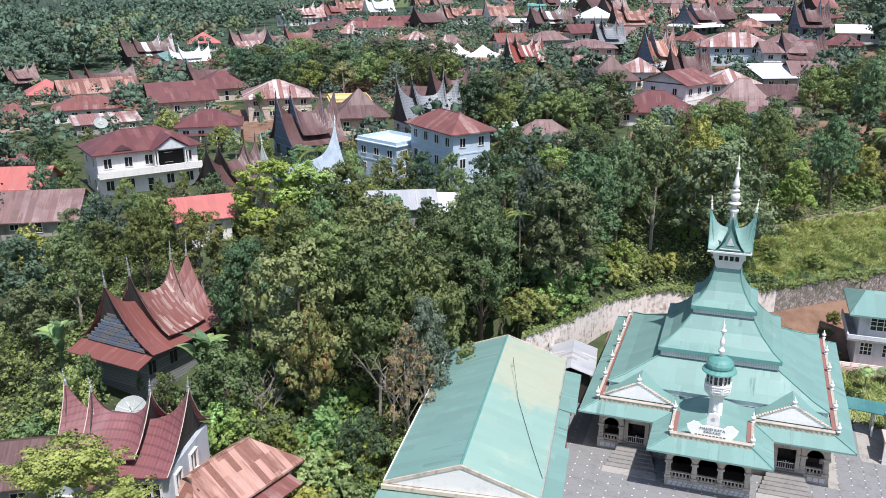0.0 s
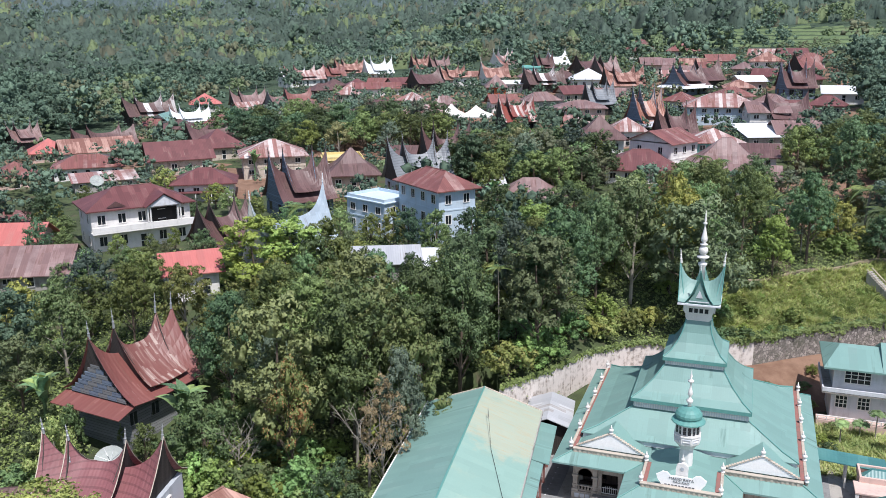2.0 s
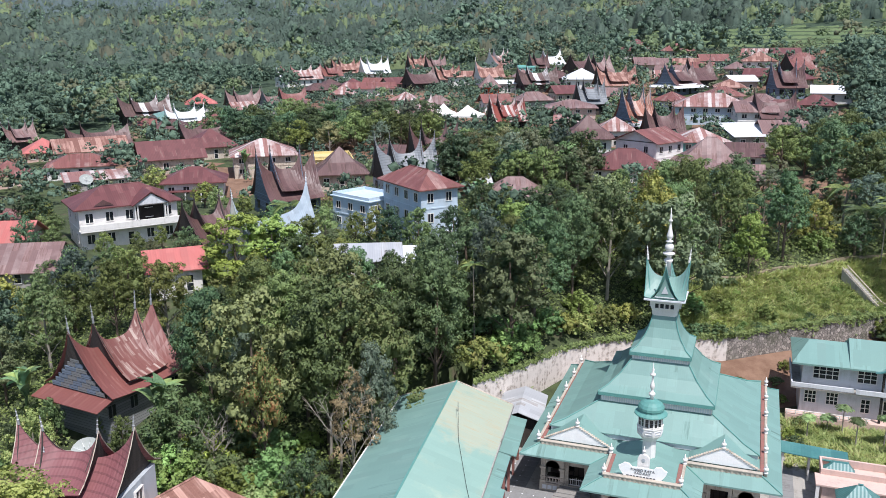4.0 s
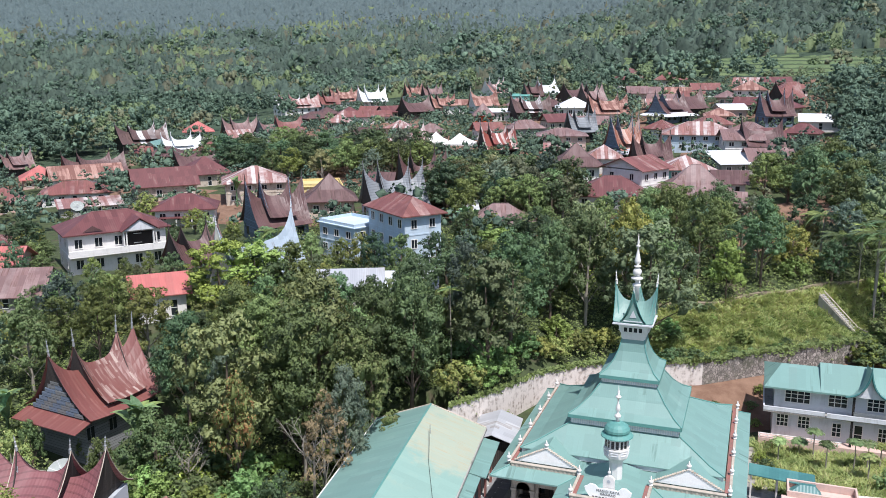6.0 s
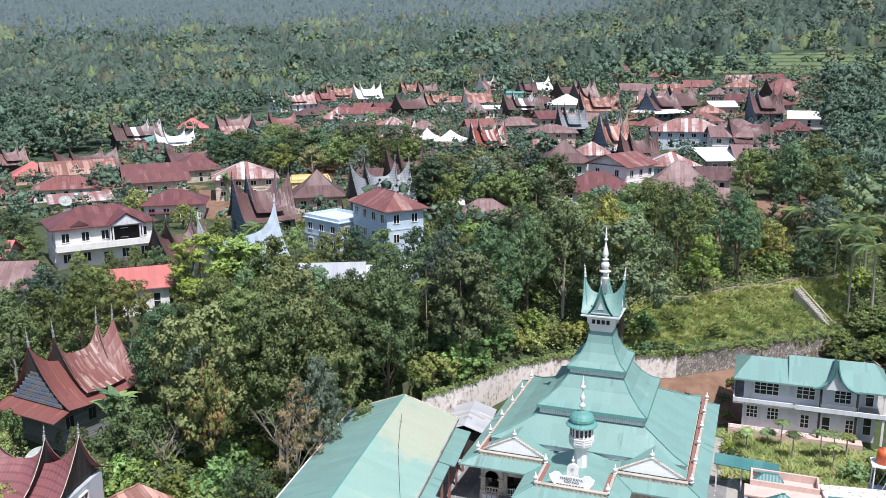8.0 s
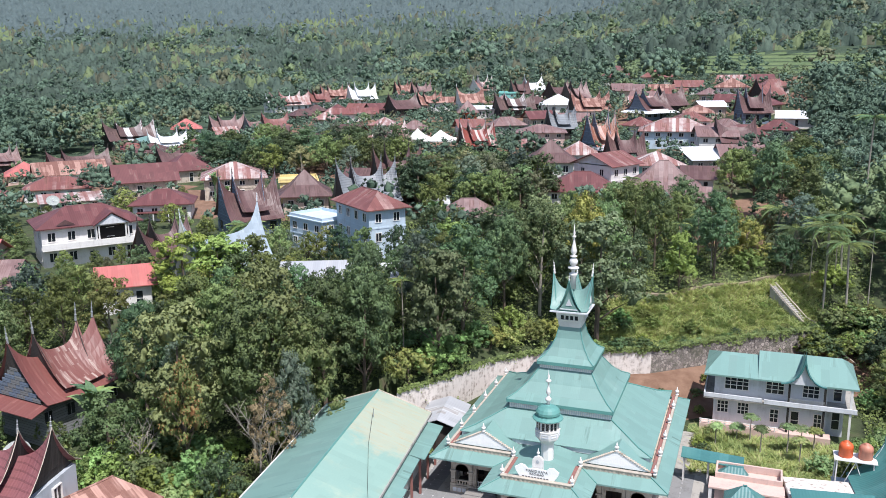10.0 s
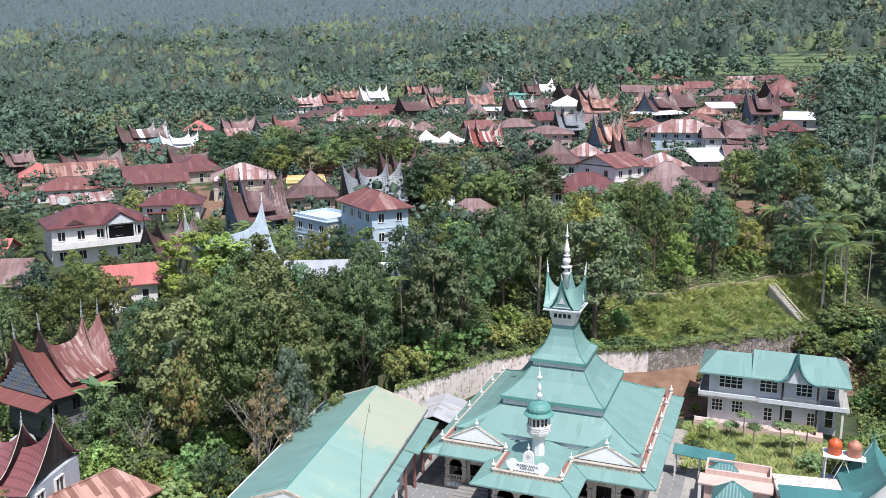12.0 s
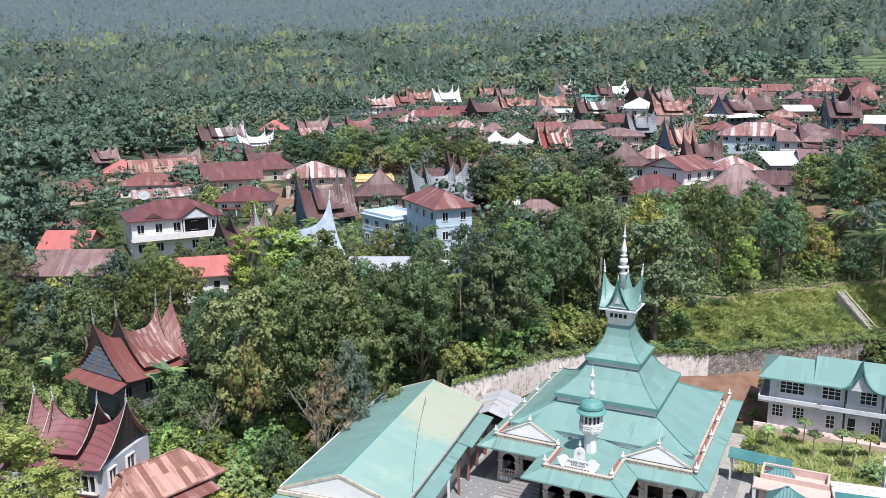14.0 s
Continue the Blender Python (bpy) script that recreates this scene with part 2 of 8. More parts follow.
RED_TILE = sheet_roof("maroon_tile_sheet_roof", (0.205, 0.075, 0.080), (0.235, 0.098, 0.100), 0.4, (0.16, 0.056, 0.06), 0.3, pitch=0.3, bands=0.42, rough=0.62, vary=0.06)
OLD_RED_STREAKED = sheet_roof("old_red_sheet_roof_with_cream_streaks", (0.185, 0.072, 0.060), (0.225, 0.10, 0.084), 0.4, (0.47, 0.37, 0.32), 0.5, pitch=0.5, sheet=0.25, vary=0.06, by_sheet=0.5)
OLD_RED = sheet_roof("old_red_sheet_roof", (0.195, 0.070, 0.060), (0.235, 0.098, 0.082), 0.4, (0.42, 0.33, 0.29), 0.24, pitch=0.5, sheet=0.25, vary=0.05, by_sheet=0.5)
WHITE = plaster("white_paint", (0.74, 0.715, 0.68), (0.42, 0.39, 0.35), 0.4)
# Brighter copy of the white paint: sunlight on the front faces, put into colour.
SUNLIT_WHITE = plaster("sunlit_white_paint", (0.86, 0.85, 0.83), (0.6, 0.58, 0.54), 0.2)
CREAM = plaster("cream_carved_stone", (0.53, 0.455, 0.37), (0.17, 0.14, 0.11), 0.85, 0.85, 1.8)
PINKISH = plaster("pinkish_plaster", (0.60, 0.43, 0.37), (0.3, 0.25, 0.22), 0.5)
GREY_WALL = plaster("grey_paint", (0.42, 0.45, 0.48), (0.2, 0.2, 0.2), 0.5)
PALE_GREY = plaster("pale_grey_paint", (0.62, 0.63, 0.65), (0.33, 0.32, 0.31), 0.5)
BLUE_WALL = plaster("pale_blue_paint", (0.50, 0.60, 0.68), (0.3, 0.3, 0.3), 0.4)
TEAL_WALL = plaster("sea_green_paint", (0.22, 0.50, 0.45), (0.2, 0.25, 0.22), 0.4)
YELLOW_WALL = plaster("yellow_paint", (0.62, 0.50, 0.22), (0.3, 0.25, 0.16), 0.4)
CONCRETE = plaster("weathered_concrete", (0.36, 0.34, 0.31), (0.14, 0.13, 0.11), 0.7)
TAN = plaster("tan_carved_stone", (0.44, 0.385, 0.315), (0.20, 0.17, 0.14), 0.6)
STEP = plaster("grey_stone_steps", (0.25, 0.235, 0.22), (0.12, 0.115, 0.11), 0.6)
# Veranda floor painted nearly black: shade behind the balusters, put into colour.
SHADE_FLOOR = plaster("shade_brown_floor", (0.055, 0.04, 0.033), (0.03, 0.025, 0.02), 0.5, 0.5)
WASHED = plaster("stained_whitewashed_wall", (0.66, 0.60, 0.55), (0.20, 0.155, 0.12), 1.0, 0.9, 2.6)
STONE = rubble("grey_rubble_stone", (0.30, 0.265, 0.235))
# Arcade's back wall: the shade within the openings is put into this brown.
INSIDE = wood("shade_brown_boards", (0.075, 0.05, 0.038), 0.5)
DARK_WOOD = wood("dark_weathered_boards", (0.055, 0.045, 0.04))
GREY_WOOD = wood("grey_weathered_boards", (0.21, 0.215, 0.215), 0.3, True)
BLUE_WOOD = wood("blue_grey_boards", (0.16, 0.20, 0.26), 0.3, True)
RED_STRIP = plaster("faded_red_paint", (0.27, 0.115, 0.095), (0.16, 0.11, 0.09), 0.9)
PAVER = plaster("grey_paver", (0.225, 0.225, 0.225), (0.13, 0.125, 0.12), 0.6)
PATH_SOIL = land("pale_trodden_earth", (0.24, 0.19, 0.13), (0.34, 0.28, 0.2))
SOIL = land("reddish_soil", (0.17, 0.095, 0.06), (0.27, 0.165, 0.11))
FLOOR = land("leaf_litter_and_weeds", (0.035, 0.045, 0.018), (0.075, 0.105, 0.035), (0.10, 0.08, 0.05))
GRASS_LAND = land("rough_grass", (0.11, 0.165, 0.05), (0.27, 0.31, 0.11), (0.25, 0.22, 0.11), 0.9)
# Far hills: pale blue haze is mixed into the ground colour itself.
HAZE_LAND = land("hazed_forest_cover", (0.11, 0.17, 0.16), (0.17, 0.24, 0.225), None, 0.12, 2.0)
WOOD_LAND = land("green_forest_floor", (0.030, 0.055, 0.030), (0.060, 0.095, 0.050), None, 0.2, 0.4)
TERRACE = land("green_rice_terraces", (0.085, 0.135, 0.05), (0.165, 0.215, 0.085), None, 0.3, steps=1.6)
ORANGE = plaster("orange_plastic", (0.62, 0.11, 0.03), (0.4, 0.1, 0.05), 0.3, 0.45)
PEACH = plaster("faded_orange_plastic", (0.48, 0.20, 0.13), (0.3, 0.15, 0.1), 0.4, 0.5)
GLASS = Nodes("dark_window_glass").finish((0.02, 0.025, 0.03), 0.12)
# Near black: for cable and posts, and as painted shade of unlit rooms.
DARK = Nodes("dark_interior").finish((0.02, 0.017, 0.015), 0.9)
STEEL = Nodes("galvanised_steel").finish((0.45, 0.46, 0.47), 0.45, metal=0.6)
LETTER = Nodes("dark_lettering").finish((0.09, 0.09, 0.1), 0.6)
DISH = plaster("pale_dish_mesh", (0.33, 0.355, 0.33), (0.3, 0.3, 0.28), 0.4)

LEAF_DARK = foliage("dark_green_leaves", (0.036, 0.058, 0.026), (0.105, 0.150, 0.058))
LEAF_MID = foliage("green_leaves", (0.050, 0.080, 0.028), (0.155, 0.205, 0.068))
LEAF_LIGHT = foliage("yellow_green_leaves", (0.090, 0.124, 0.036), (0.235, 0.280, 0.092), (0.30, 0.31, 0.115))
LEAF_GREY = foliage("grey_green_leaves", (0.070, 0.085, 0.050), (0.185, 0.205, 0.115))
LEAF_ORANGE = foliage("green_leaves_with_russet_tips", (0.055, 0.085, 0.030), (0.125, 0.150, 0.055), (0.27, 0.145, 0.075))
LEAF_BROWN = foliage("dry_brown_leaves", (0.116, 0.087, 0.043), (0.290, 0.217, 0.116))
LEAF_BRIGHT = foliage("fresh_green_leaves", (0.085, 0.135, 0.030), (0.225, 0.305, 0.085))
LEAF_YELLOW = foliage("fresh_yellow_green_leaves", (0.126, 0.162, 0.038), (0.360, 0.390, 0.114), None, 0.5, 0.3, False)
LEAF_BIG = foliage("large_sea_green_leaves", (0.070, 0.105, 0.050), (0.195, 0.250, 0.130))
FAR_GREEN = foliage("plain_green_leaves", (0.043, 0.078, 0.055), (0.118, 0.174, 0.117), None, 0.9, 0.1, False, 0.9)
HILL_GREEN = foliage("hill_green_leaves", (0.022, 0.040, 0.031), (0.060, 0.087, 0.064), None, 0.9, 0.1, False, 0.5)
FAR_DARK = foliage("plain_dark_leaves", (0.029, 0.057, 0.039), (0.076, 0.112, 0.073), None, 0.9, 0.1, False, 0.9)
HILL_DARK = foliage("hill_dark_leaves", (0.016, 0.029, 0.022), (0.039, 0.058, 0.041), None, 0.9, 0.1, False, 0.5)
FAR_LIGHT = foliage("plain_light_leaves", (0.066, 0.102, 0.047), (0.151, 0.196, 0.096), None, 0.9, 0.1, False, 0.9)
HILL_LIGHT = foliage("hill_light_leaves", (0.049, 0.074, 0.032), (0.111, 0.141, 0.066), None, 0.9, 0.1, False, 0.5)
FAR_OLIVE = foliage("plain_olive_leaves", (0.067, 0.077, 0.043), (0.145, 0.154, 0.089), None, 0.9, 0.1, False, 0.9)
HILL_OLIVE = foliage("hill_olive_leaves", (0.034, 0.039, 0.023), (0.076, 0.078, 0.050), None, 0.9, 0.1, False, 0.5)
# Farthest crowns: the blue of distance haze is put into the leaf colour.
HILL_HAZE = foliage("hill_haze_blue_leaves", (0.038, 0.059, 0.059), (0.068, 0.093, 0.094), None, 0.9, 0.1, False, 0.9)

LEAF_BANANA = foliage("banana_leaf", (0.080, 0.140, 0.048), (0.195, 0.270, 0.110))
BLADE = foliage("grass_blades", (0.11, 0.17, 0.05), (0.42, 0.455, 0.165), (0.46, 0.43, 0.2), 0.5, 0.35, False, 1.1)
BARK = bark("brown_bark", (0.12, 0.09, 0.065))
BARK_PALE = bark("pale_bark", (0.32, 0.29, 0.24))


# ---- mesh helpers ----
class Solid:
    """Gathers vertices and faces of one part."""

    def __init__(self):
        self.v, self.f = [], []

    def add(self, verts, faces, m=None):
        n = len(self.v)
        self.v += [tuple(m @ Vector(p)) if m else tuple(p) for p in verts]
        self.f += [tuple(i + n for i in face) for face in faces]
        return self

    def box(self, x0, x1, y0, y1, z0, z1, m=None):
        v = [(x0, y0, z0), (x1, y0, z0), (x1, y1, z0), (x0, y1, z0), (x0, y0, z1), (x1, y0, z1), (x1, y1, z1), (x0, y1, z1)]
        return self.add(v, [(0, 3, 2, 1), (4, 5, 6, 7), (0, 1, 5, 4), (1, 2, 6, 5), (2, 3, 7, 6), (3, 0, 4, 7)], m)

    def bevel_box(self, x0, x1, y0, y1, z0, z1, b=0.03, m=None):
        v = []
        for z, k in ((z0, b), (z0 + b, 0), (z1 - b, 0), (z1, b)):
            v += [(x0 + k, y0 + k, z), (x1 - k, y0 + k, z), (x1 - k, y1 - k, z), (x0 + k, y1 - k, z)]
        f = [(3, 2, 1, 0), (12, 13, 14, 15)]
        for r in range(3):
            f += [(4 * r + i, 4 * r + (i + 1) % 4, 4 * r + 4 + (i + 1) % 4, 4 * r + 4 + i) for i in range(4)]
        return self.add(v, f, m)

    def prism(self, outline, depth, m):
        """An outline in the local x-z plane, thickened towards +y."""
        n = len(outline)
        v = [(x, 0, z) for x, z in outline] + [(x, depth, z) for x, z in outline]
        f = [tuple(range(n)), tuple(range(2 * n - 1, n - 1, -1))] + [(i + n, (i + 1) % n + n, (i + 1) % n, i) for i in range(n)]
        return self.add(v, f, m)

    def tube(self, points, radii, n=8, m=None):
        rings = []
        pts = [Vector(p) for p in points]
        for i, p in enumerate(pts):
            d = (pts[min(i + 1, len(pts) - 1)] - pts[max(i - 1, 0)]).normalized()
            a = d.orthogonal().normalized() if abs(d.z) < 0.999 else Vector((1, 0, 0))
            b = d.cross(a)
            rings += [p + radii[i] * (math.cos(2 * math.pi * k / n) * a + math.sin(2 * math.pi * k / n) * b) for k in range(n)]
        f = [tuple(range(n - 1, -1, -1)), tuple(range(len(rings) - n, len(rings)))]
        for r in range(len(pts) - 1):
            f += [(r * n + k, r * n + (k + 1) % n, r * n + n + (k + 1) % n, r * n + n + k) for k in range(n)]
        return self.add(rings, f, m)

    def lathe(self, profile, n=12, at=(0, 0, 0), m=None):
        v = [(at[0] + r * math.cos(2 * math.pi * (k + 0.5) / n), at[1] + r * math.sin(2 * math.pi * (k + 0.5) / n), at[2] + z) for r, z in profile for k in range(n)]
        f = [tuple(range(n - 1, -1, -1)), tuple(range(len(v) - n, len(v)))]
        for r in range(len(profile) - 1):
            f += [(r * n + k, r * n + (k + 1) % n, r * n + n + (k + 1) % n, r * n + n + k) for k in range(n)]
        return self.add(v, f, m)

    def sheet(self, fn, nu, nv, th, m=None):
        """A curved plate fn(u, v), u and v in 0 to 1, of the given thickness downwards."""
        top = [Vector(fn(i / nu, j / nv)) for j in range(nv + 1) for i in range(nu + 1)]
        k, w = len(top), nu + 1
        v = top + [p - Vector((0, 0, th)) for p in top]
        f = []
        for j in range(nv):
            for i in range(nu):
                a = j * w + i
                f += [(a, a + 1, a + w + 1, a + w), (k + a, k + a + w, k + a + w + 1, k + a + 1)]
        edge = [i for i in range(w)] + [j * w + nu for j in range(1, nv + 1)] + [nv * w + i for i in range(nu - 1, -1, -1)] + [j * w for j in range(nv - 1, 0, -1)]
        f += [(edge[(i + 1) % len(edge)], edge[i], k + edge[i], k + edge[(i + 1) % len(edge)]) for i in range(len(edge))]
        return self.add(v, f, m)

    def loft(self, levels, m=None, cap=True):
        """Rectangles (x0, x1, y0, y1, z) joined upwards."""
        v = []
        for x0, x1, y0, y1, z in levels:
            v += [(x0, y0, z), (x1, y0, z), (x1, y1, z), (x0, y1, z)]
        f = [(3, 2, 1, 0), tuple(range(len(v) - 4, len(v)))] if cap else []
        for r in range(len(levels) - 1):
            f += [(4 * r + i, 4 * r + (i + 1) % 4, 4 * r + 4 + (i + 1) % 4, 4 * r + 4 + i) for i in range(4)]
        return self.add(v, f, m)


def data(name, solid, material, smooth=False):
    me = bpy.data.meshes.new(name)
    me.from_pydata([tuple(p) for p in solid.v], [], solid.f)
    me.materials.append(material)
    if smooth:
        me.polygons.foreach_set("use_smooth", [True] * len(me.polygons))
    me.update()
    return me


def part(name, solid, material, parent=None, label="", smooth=False):
    """One mesh object, under a thing or a part."""
    ob = new(name, solid if isinstance(solid, bpy.types.Mesh) else data(name, solid, material, smooth))
    if parent is not None:
        ob.parent = parent
    return tagged(ob, label) if label else ob


def thing(name, m, label, category, group="", kind=""):
    ob = new(name)
    ob.empty_display_size = 0.3
    ob.matrix_basis = m
    return tagged(ob, label, category, group, kind)


# ---- the lie of the land ----
WALL_LINE = [(-22, 6), (-19.7, -0.6), (-15.1, 7.0), (-12.8, 12.6), (-8.5, 17.6), (5.4, 23.7), (11.5, 29), (24.3, 38.9), (31, 43.5)]


def ease(a, b, t):
    t = min(max((t - a) / (b - a), 0), 1)
    return t * t * (3 - 2 * t)


def wall_y(x):
    """The line of the retaining wall, and of the foot of the slope beyond its ends."""
    if x < -22:
        return max(6 + (x + 22) * 0.75, -16)
    if x > 31:
        return 43.5 + min(x - 31, 40) * 0.1
    for (a, b), (c, d) in zip(WALL_LINE, WALL_LINE[1:]):
        if x <= c:
            return b + (d - b) * (x - a) / (c - a)


def ground(x, y):
    """Height of the land: a level court, a bank behind the wall, a village plain that climbs into hills."""
    u = y - wall_y(x)
    plain = 10.5 + 0.072 * max(y - 35, 0) * min(max(1 + x / 400, 0.4), 1.15)
    plain += 0.03 * max(y - 120, 0) * min(max(1 + x / 200, 0.2), 1.1)
    r = max(math.hypot(x - 10, y + 83) - 470, 0)
    plain += 0.05 * r + 0.00007 * r * r
    front = 1.8 * ease(26, 34, -x) + 2.6 * ease(-9, -1, u) * ease(-30, -5, x)
    hard = 5.5 + (plain - 5.5) * ease(0, 17, u) if u > 0 else front
    if x >= -22:
        return hard
    k = ease(0, 8, -22 - x)
    soft = front + (plain - front) * ease(-14, 30, u)
    return hard * (1 - k) + soft * k


def axis_steps(parts):
    """Coordinates from stretches (start, end, step)."""
    out = []
    for a, b, s in parts:
        n = max(1, round((b - a) / s))
        out += [a + (b - a) * i / n for i in range(n)]
    return out + [parts[-1][1]]


def on_terraces(x, y):
    """Rice terraces on the rise behind the village."""
    return -70 < x < 120 and 314 - 0.59 * x < y < 396 - 0.75 * x


def on_field(x, u):
    return -1.5 < x < 27 and 0.2 < u < 12.3 + 0.5 * math.sin(x)


def build_ground():
    xs = axis_steps([(-1700, -400, 60), (-400, -160, 14), (-160, -70, 4), (-70, 45, 1.25), (45, 120, 5), (120, 700, 40)])
    us = axis_steps([(-260, -80, 20), (-80, -40, 4), (-40, -0.05, 1.25)]) + axis_steps([(0.05, 60, 1.25), (60, 330, 5), (330, 900, 15), (900, 2400, 60)])
    v, f, idx = [], [], []
    for u in us:
        for x in xs:
            y = wall_y(x) + u
            z = ground(x, y)
            if u > 30 or x < -40:
                z += 0.5 * noise.noise((x * 0.06, y * 0.06, 3.0))
            if y > 520:
                z += 16 * noise.noise((x * 0.004, y * 0.004, 8.0)) * ease(520, 1000, y)
            v.append((x, y, z))
    w = len(xs)
    for j in range(len(us) - 1):
        for i in range(w - 1):
            f.append((j * w + i, j * w + i + 1, (j + 1) * w + i + 1, (j + 1) * w + i))
            x, u = (xs[i] + xs[i + 1]) / 2, (us[j] + us[j + 1]) / 2
            y = wall_y(x) + u
            k = 0
            if on_field(x, u):
                k = 1
            elif u < -0.05 and x > -12 and y > 10.5 and u > -13:
                k = 2
            elif 11.5 < x < 34 and 2 < y < 15:
                k = 1
            # the far ground wears the colour with haze in it
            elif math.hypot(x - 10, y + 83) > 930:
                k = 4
            elif 60 < y < 285 and -175 < x < 30 and noise.noise((x * 0.05, y * 0.05, 9.0)) > 0.05:
                k = 2
            elif on_terraces(x, y):
                k = 3
            elif y > 300 or x < -175 or x > 45 and y > 40:
                k = 5
            idx.append(k)
    me = bpy.data.meshes.new("ground")
    me.from_pydata(v, [], f)
    for m in (FLOOR, GRASS_LAND, SOIL, TERRACE, HAZE_LAND, WOOD_LAND):
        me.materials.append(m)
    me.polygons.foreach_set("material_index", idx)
    me.polygons.foreach_set("use_smooth", [True] * len(f))
    ob = new("ground", me)
    tagged(ob, "uneven land with leaf litter, grass field, bare soil and far terraces", "ground", kind="structure")


build_ground()


def retaining_wall(name, x0, x1, material, label, top, foot):
    s = Solid()
    n = max(2, int((x1 - x0) / 0.7))
    v, f = [], []
    rows = 6
    for i in range(n + 1):
        x = x0 + (x1 - x0) * i / n
        y = wall_y(x)
        for j in range(rows + 1):
            k = j / rows
            z = foot + (top + 0.25 * noise.noise((x * 0.4, 0, 1)) - foot) * k
            bump = 0.09 * noise.noise((x * 1.3, z * 1.3, 4))
            v.append((x, y - 0.55 + 0.35 * k + bump, z))
        v.append((x, y + 0.12, v[-1][2]))
        v.append((x, y + 0.12, foot))
    w = rows + 3
    for i in range(n):
        for j in range(w - 1):
            a = i * w + j
            f.append((a, a + w, a + w + 1, a + 1))
    f += [tuple(range(w)), tuple(n * w + j for j in range(w - 1, -1, -1))]
    s.add(v, f)
    ob = part(name, s, material)
    tagged(ob, label, "wall", kind="structure")


retaining_wall("retaining_wall", -19.7, 5.6, WASHED, "stained whitewashed retaining wall below the wooded bank", 5.75, -0.3)
retaining_wall("retaining_wall", 5.603, 25.6, STONE, "grey rubble stone retaining wall below the grass field", 5.8, -0.3)


def footpath():
    s = Solid()
    pts = []
    for i in range(40):
        x = -2.0 + i * 0.75
        pts.append((x, wall_y(x) + 12.9 + 0.3 * math.sin(x * 0.7)))
    v, f = [], []
    for x, y in pts:
        for k in (-0.45, 0.45):
            v += [(x, y + k, ground(x, y) + 0.12), (x, y + k, ground(x, y) - 0.4)]
    for i in range(len(pts) - 1):
        a = 4 * i
        f += [(a, a + 4, a + 6, a + 2), (a, a + 1, a + 5, a + 4), (a + 2, a + 6, a + 7, a + 3)]
    s.add(v, f)
    tagged(part("footpath", s, PATH_SOIL), "narrow bare earth footpath above the grass field", "path", kind="structure")


footpath()


def wall_creepers(rng):
    p, nm = [], []
    for i in range(4200):
        x = float(rng.uniform(-19.6, 29))
        k = 0.28 + 0.8 * max(0, noise.noise((x * 0.35, 2.0, 7.0)) + (0.06 if x > 6 else -0.2))
        drop = abs(float(rng.normal())) * k
        y = wall_y(x)
        p.append((x, y - 0.28 - min(drop, 2.5) * 0.12 + float(rng.normal()) * 0.12, 6.0 - drop + float(rng.uniform(0, 0.35))))
        nm.append((0.0, -1.0, 0.7))
    p = np.array(p)
    ob = new("wall_creepers", cards_mesh("wall_creepers", p, np.array(nm) + rng.normal(size=p.shape) * 0.5, rng.uniform(0.1, 0.24, len(p)), rng, LEAF_MID))
    tagged(ob, "green creepers and weeds hanging over the retaining wall", "creepers", kind="stuff")


def paved_court():
    s = Solid()
    s.box(-15.5, 13.2, -40, 12.5, -0.3, 0.03)
    s.box(13.203, 34, -40, 4.6, -0.3, 0.03)
    tagged(part("court_base", s, CONCRETE), "grey concrete base of the mosque court", "court", kind="structure")


paved_court()


# ---- the mosque ----
def finial(parent, x, y, z, h, material=WHITE, r=0.2, name="finial"):
    s = Solid()
    prof = [(r * 0.9, 0), (r * 0.9, h * 0.12), (r * 0.5, h * 0.16), (r * 0.45, h * 0.25), (r * 0.95, h * 0.36), (r * 1.05, h * 0.45), (r * 0.8, h * 0.56), (r * 0.3, h * 0.63), (r * 0.5, h * 0.7), (r * 0.28, h * 0.78), (0.02, h)]
    s.lathe(prof, 10, (x, y, z))
    return part(name, s, material, parent, smooth=True)


def window_part(parent, m, w, h, cols=2, rows=2, frame_mat=WHITE, deep=0.1, arch=False, name="window"):
    """A framed window on a wall whose outer face is the local x-z plane facing -y; origin at its foot's middle."""
    fr = Solid()
    t = min(0.09, w * 0.1)
    top = h
    fr.box(-w / 2, -w / 2 + t, -deep, 0.02, 0, top, m).box(w / 2 - t, w / 2, -deep, 0.02, 0, top, m)
    fr.box(-w / 2, w / 2, -deep - 0.04, 0.02, -t, 0, m).box(-w / 2, w / 2, -deep - 0.02, 0.02, top, top + t, m)
    for i in range(1, cols):
        x = -w / 2 + w * i / cols
        fr.box(x - t * 0.45, x + t * 0.45, -deep * 0.7, 0.01, 0, top, m)
    for j in range(1, rows):
        z = top * j / rows
        fr.box(-w / 2 + t, w / 2 - t, -deep * 0.6, 0.0, z - t * 0.42, z + t * 0.42, m)
    ob = part(name, fr, frame_mat, parent)
    if arch:
        a = Solid()
        k = 8
        pts = [(w / 2 * math.cos(math.pi * i / k), top + t + w * 0.16 * math.sin(math.pi * i / k)) for i in range(k + 1)]
        a.prism(pts, -deep * 0.5, m)
        part("arch_head", a, frame_mat, ob)
    g = Solid()
    g.box(-w / 2 + t * 0.6, w / 2 - t * 0.6, -0.03, 0.015, 0.0, top, m)
    part("pane", g, GLASS, ob)
    return ob


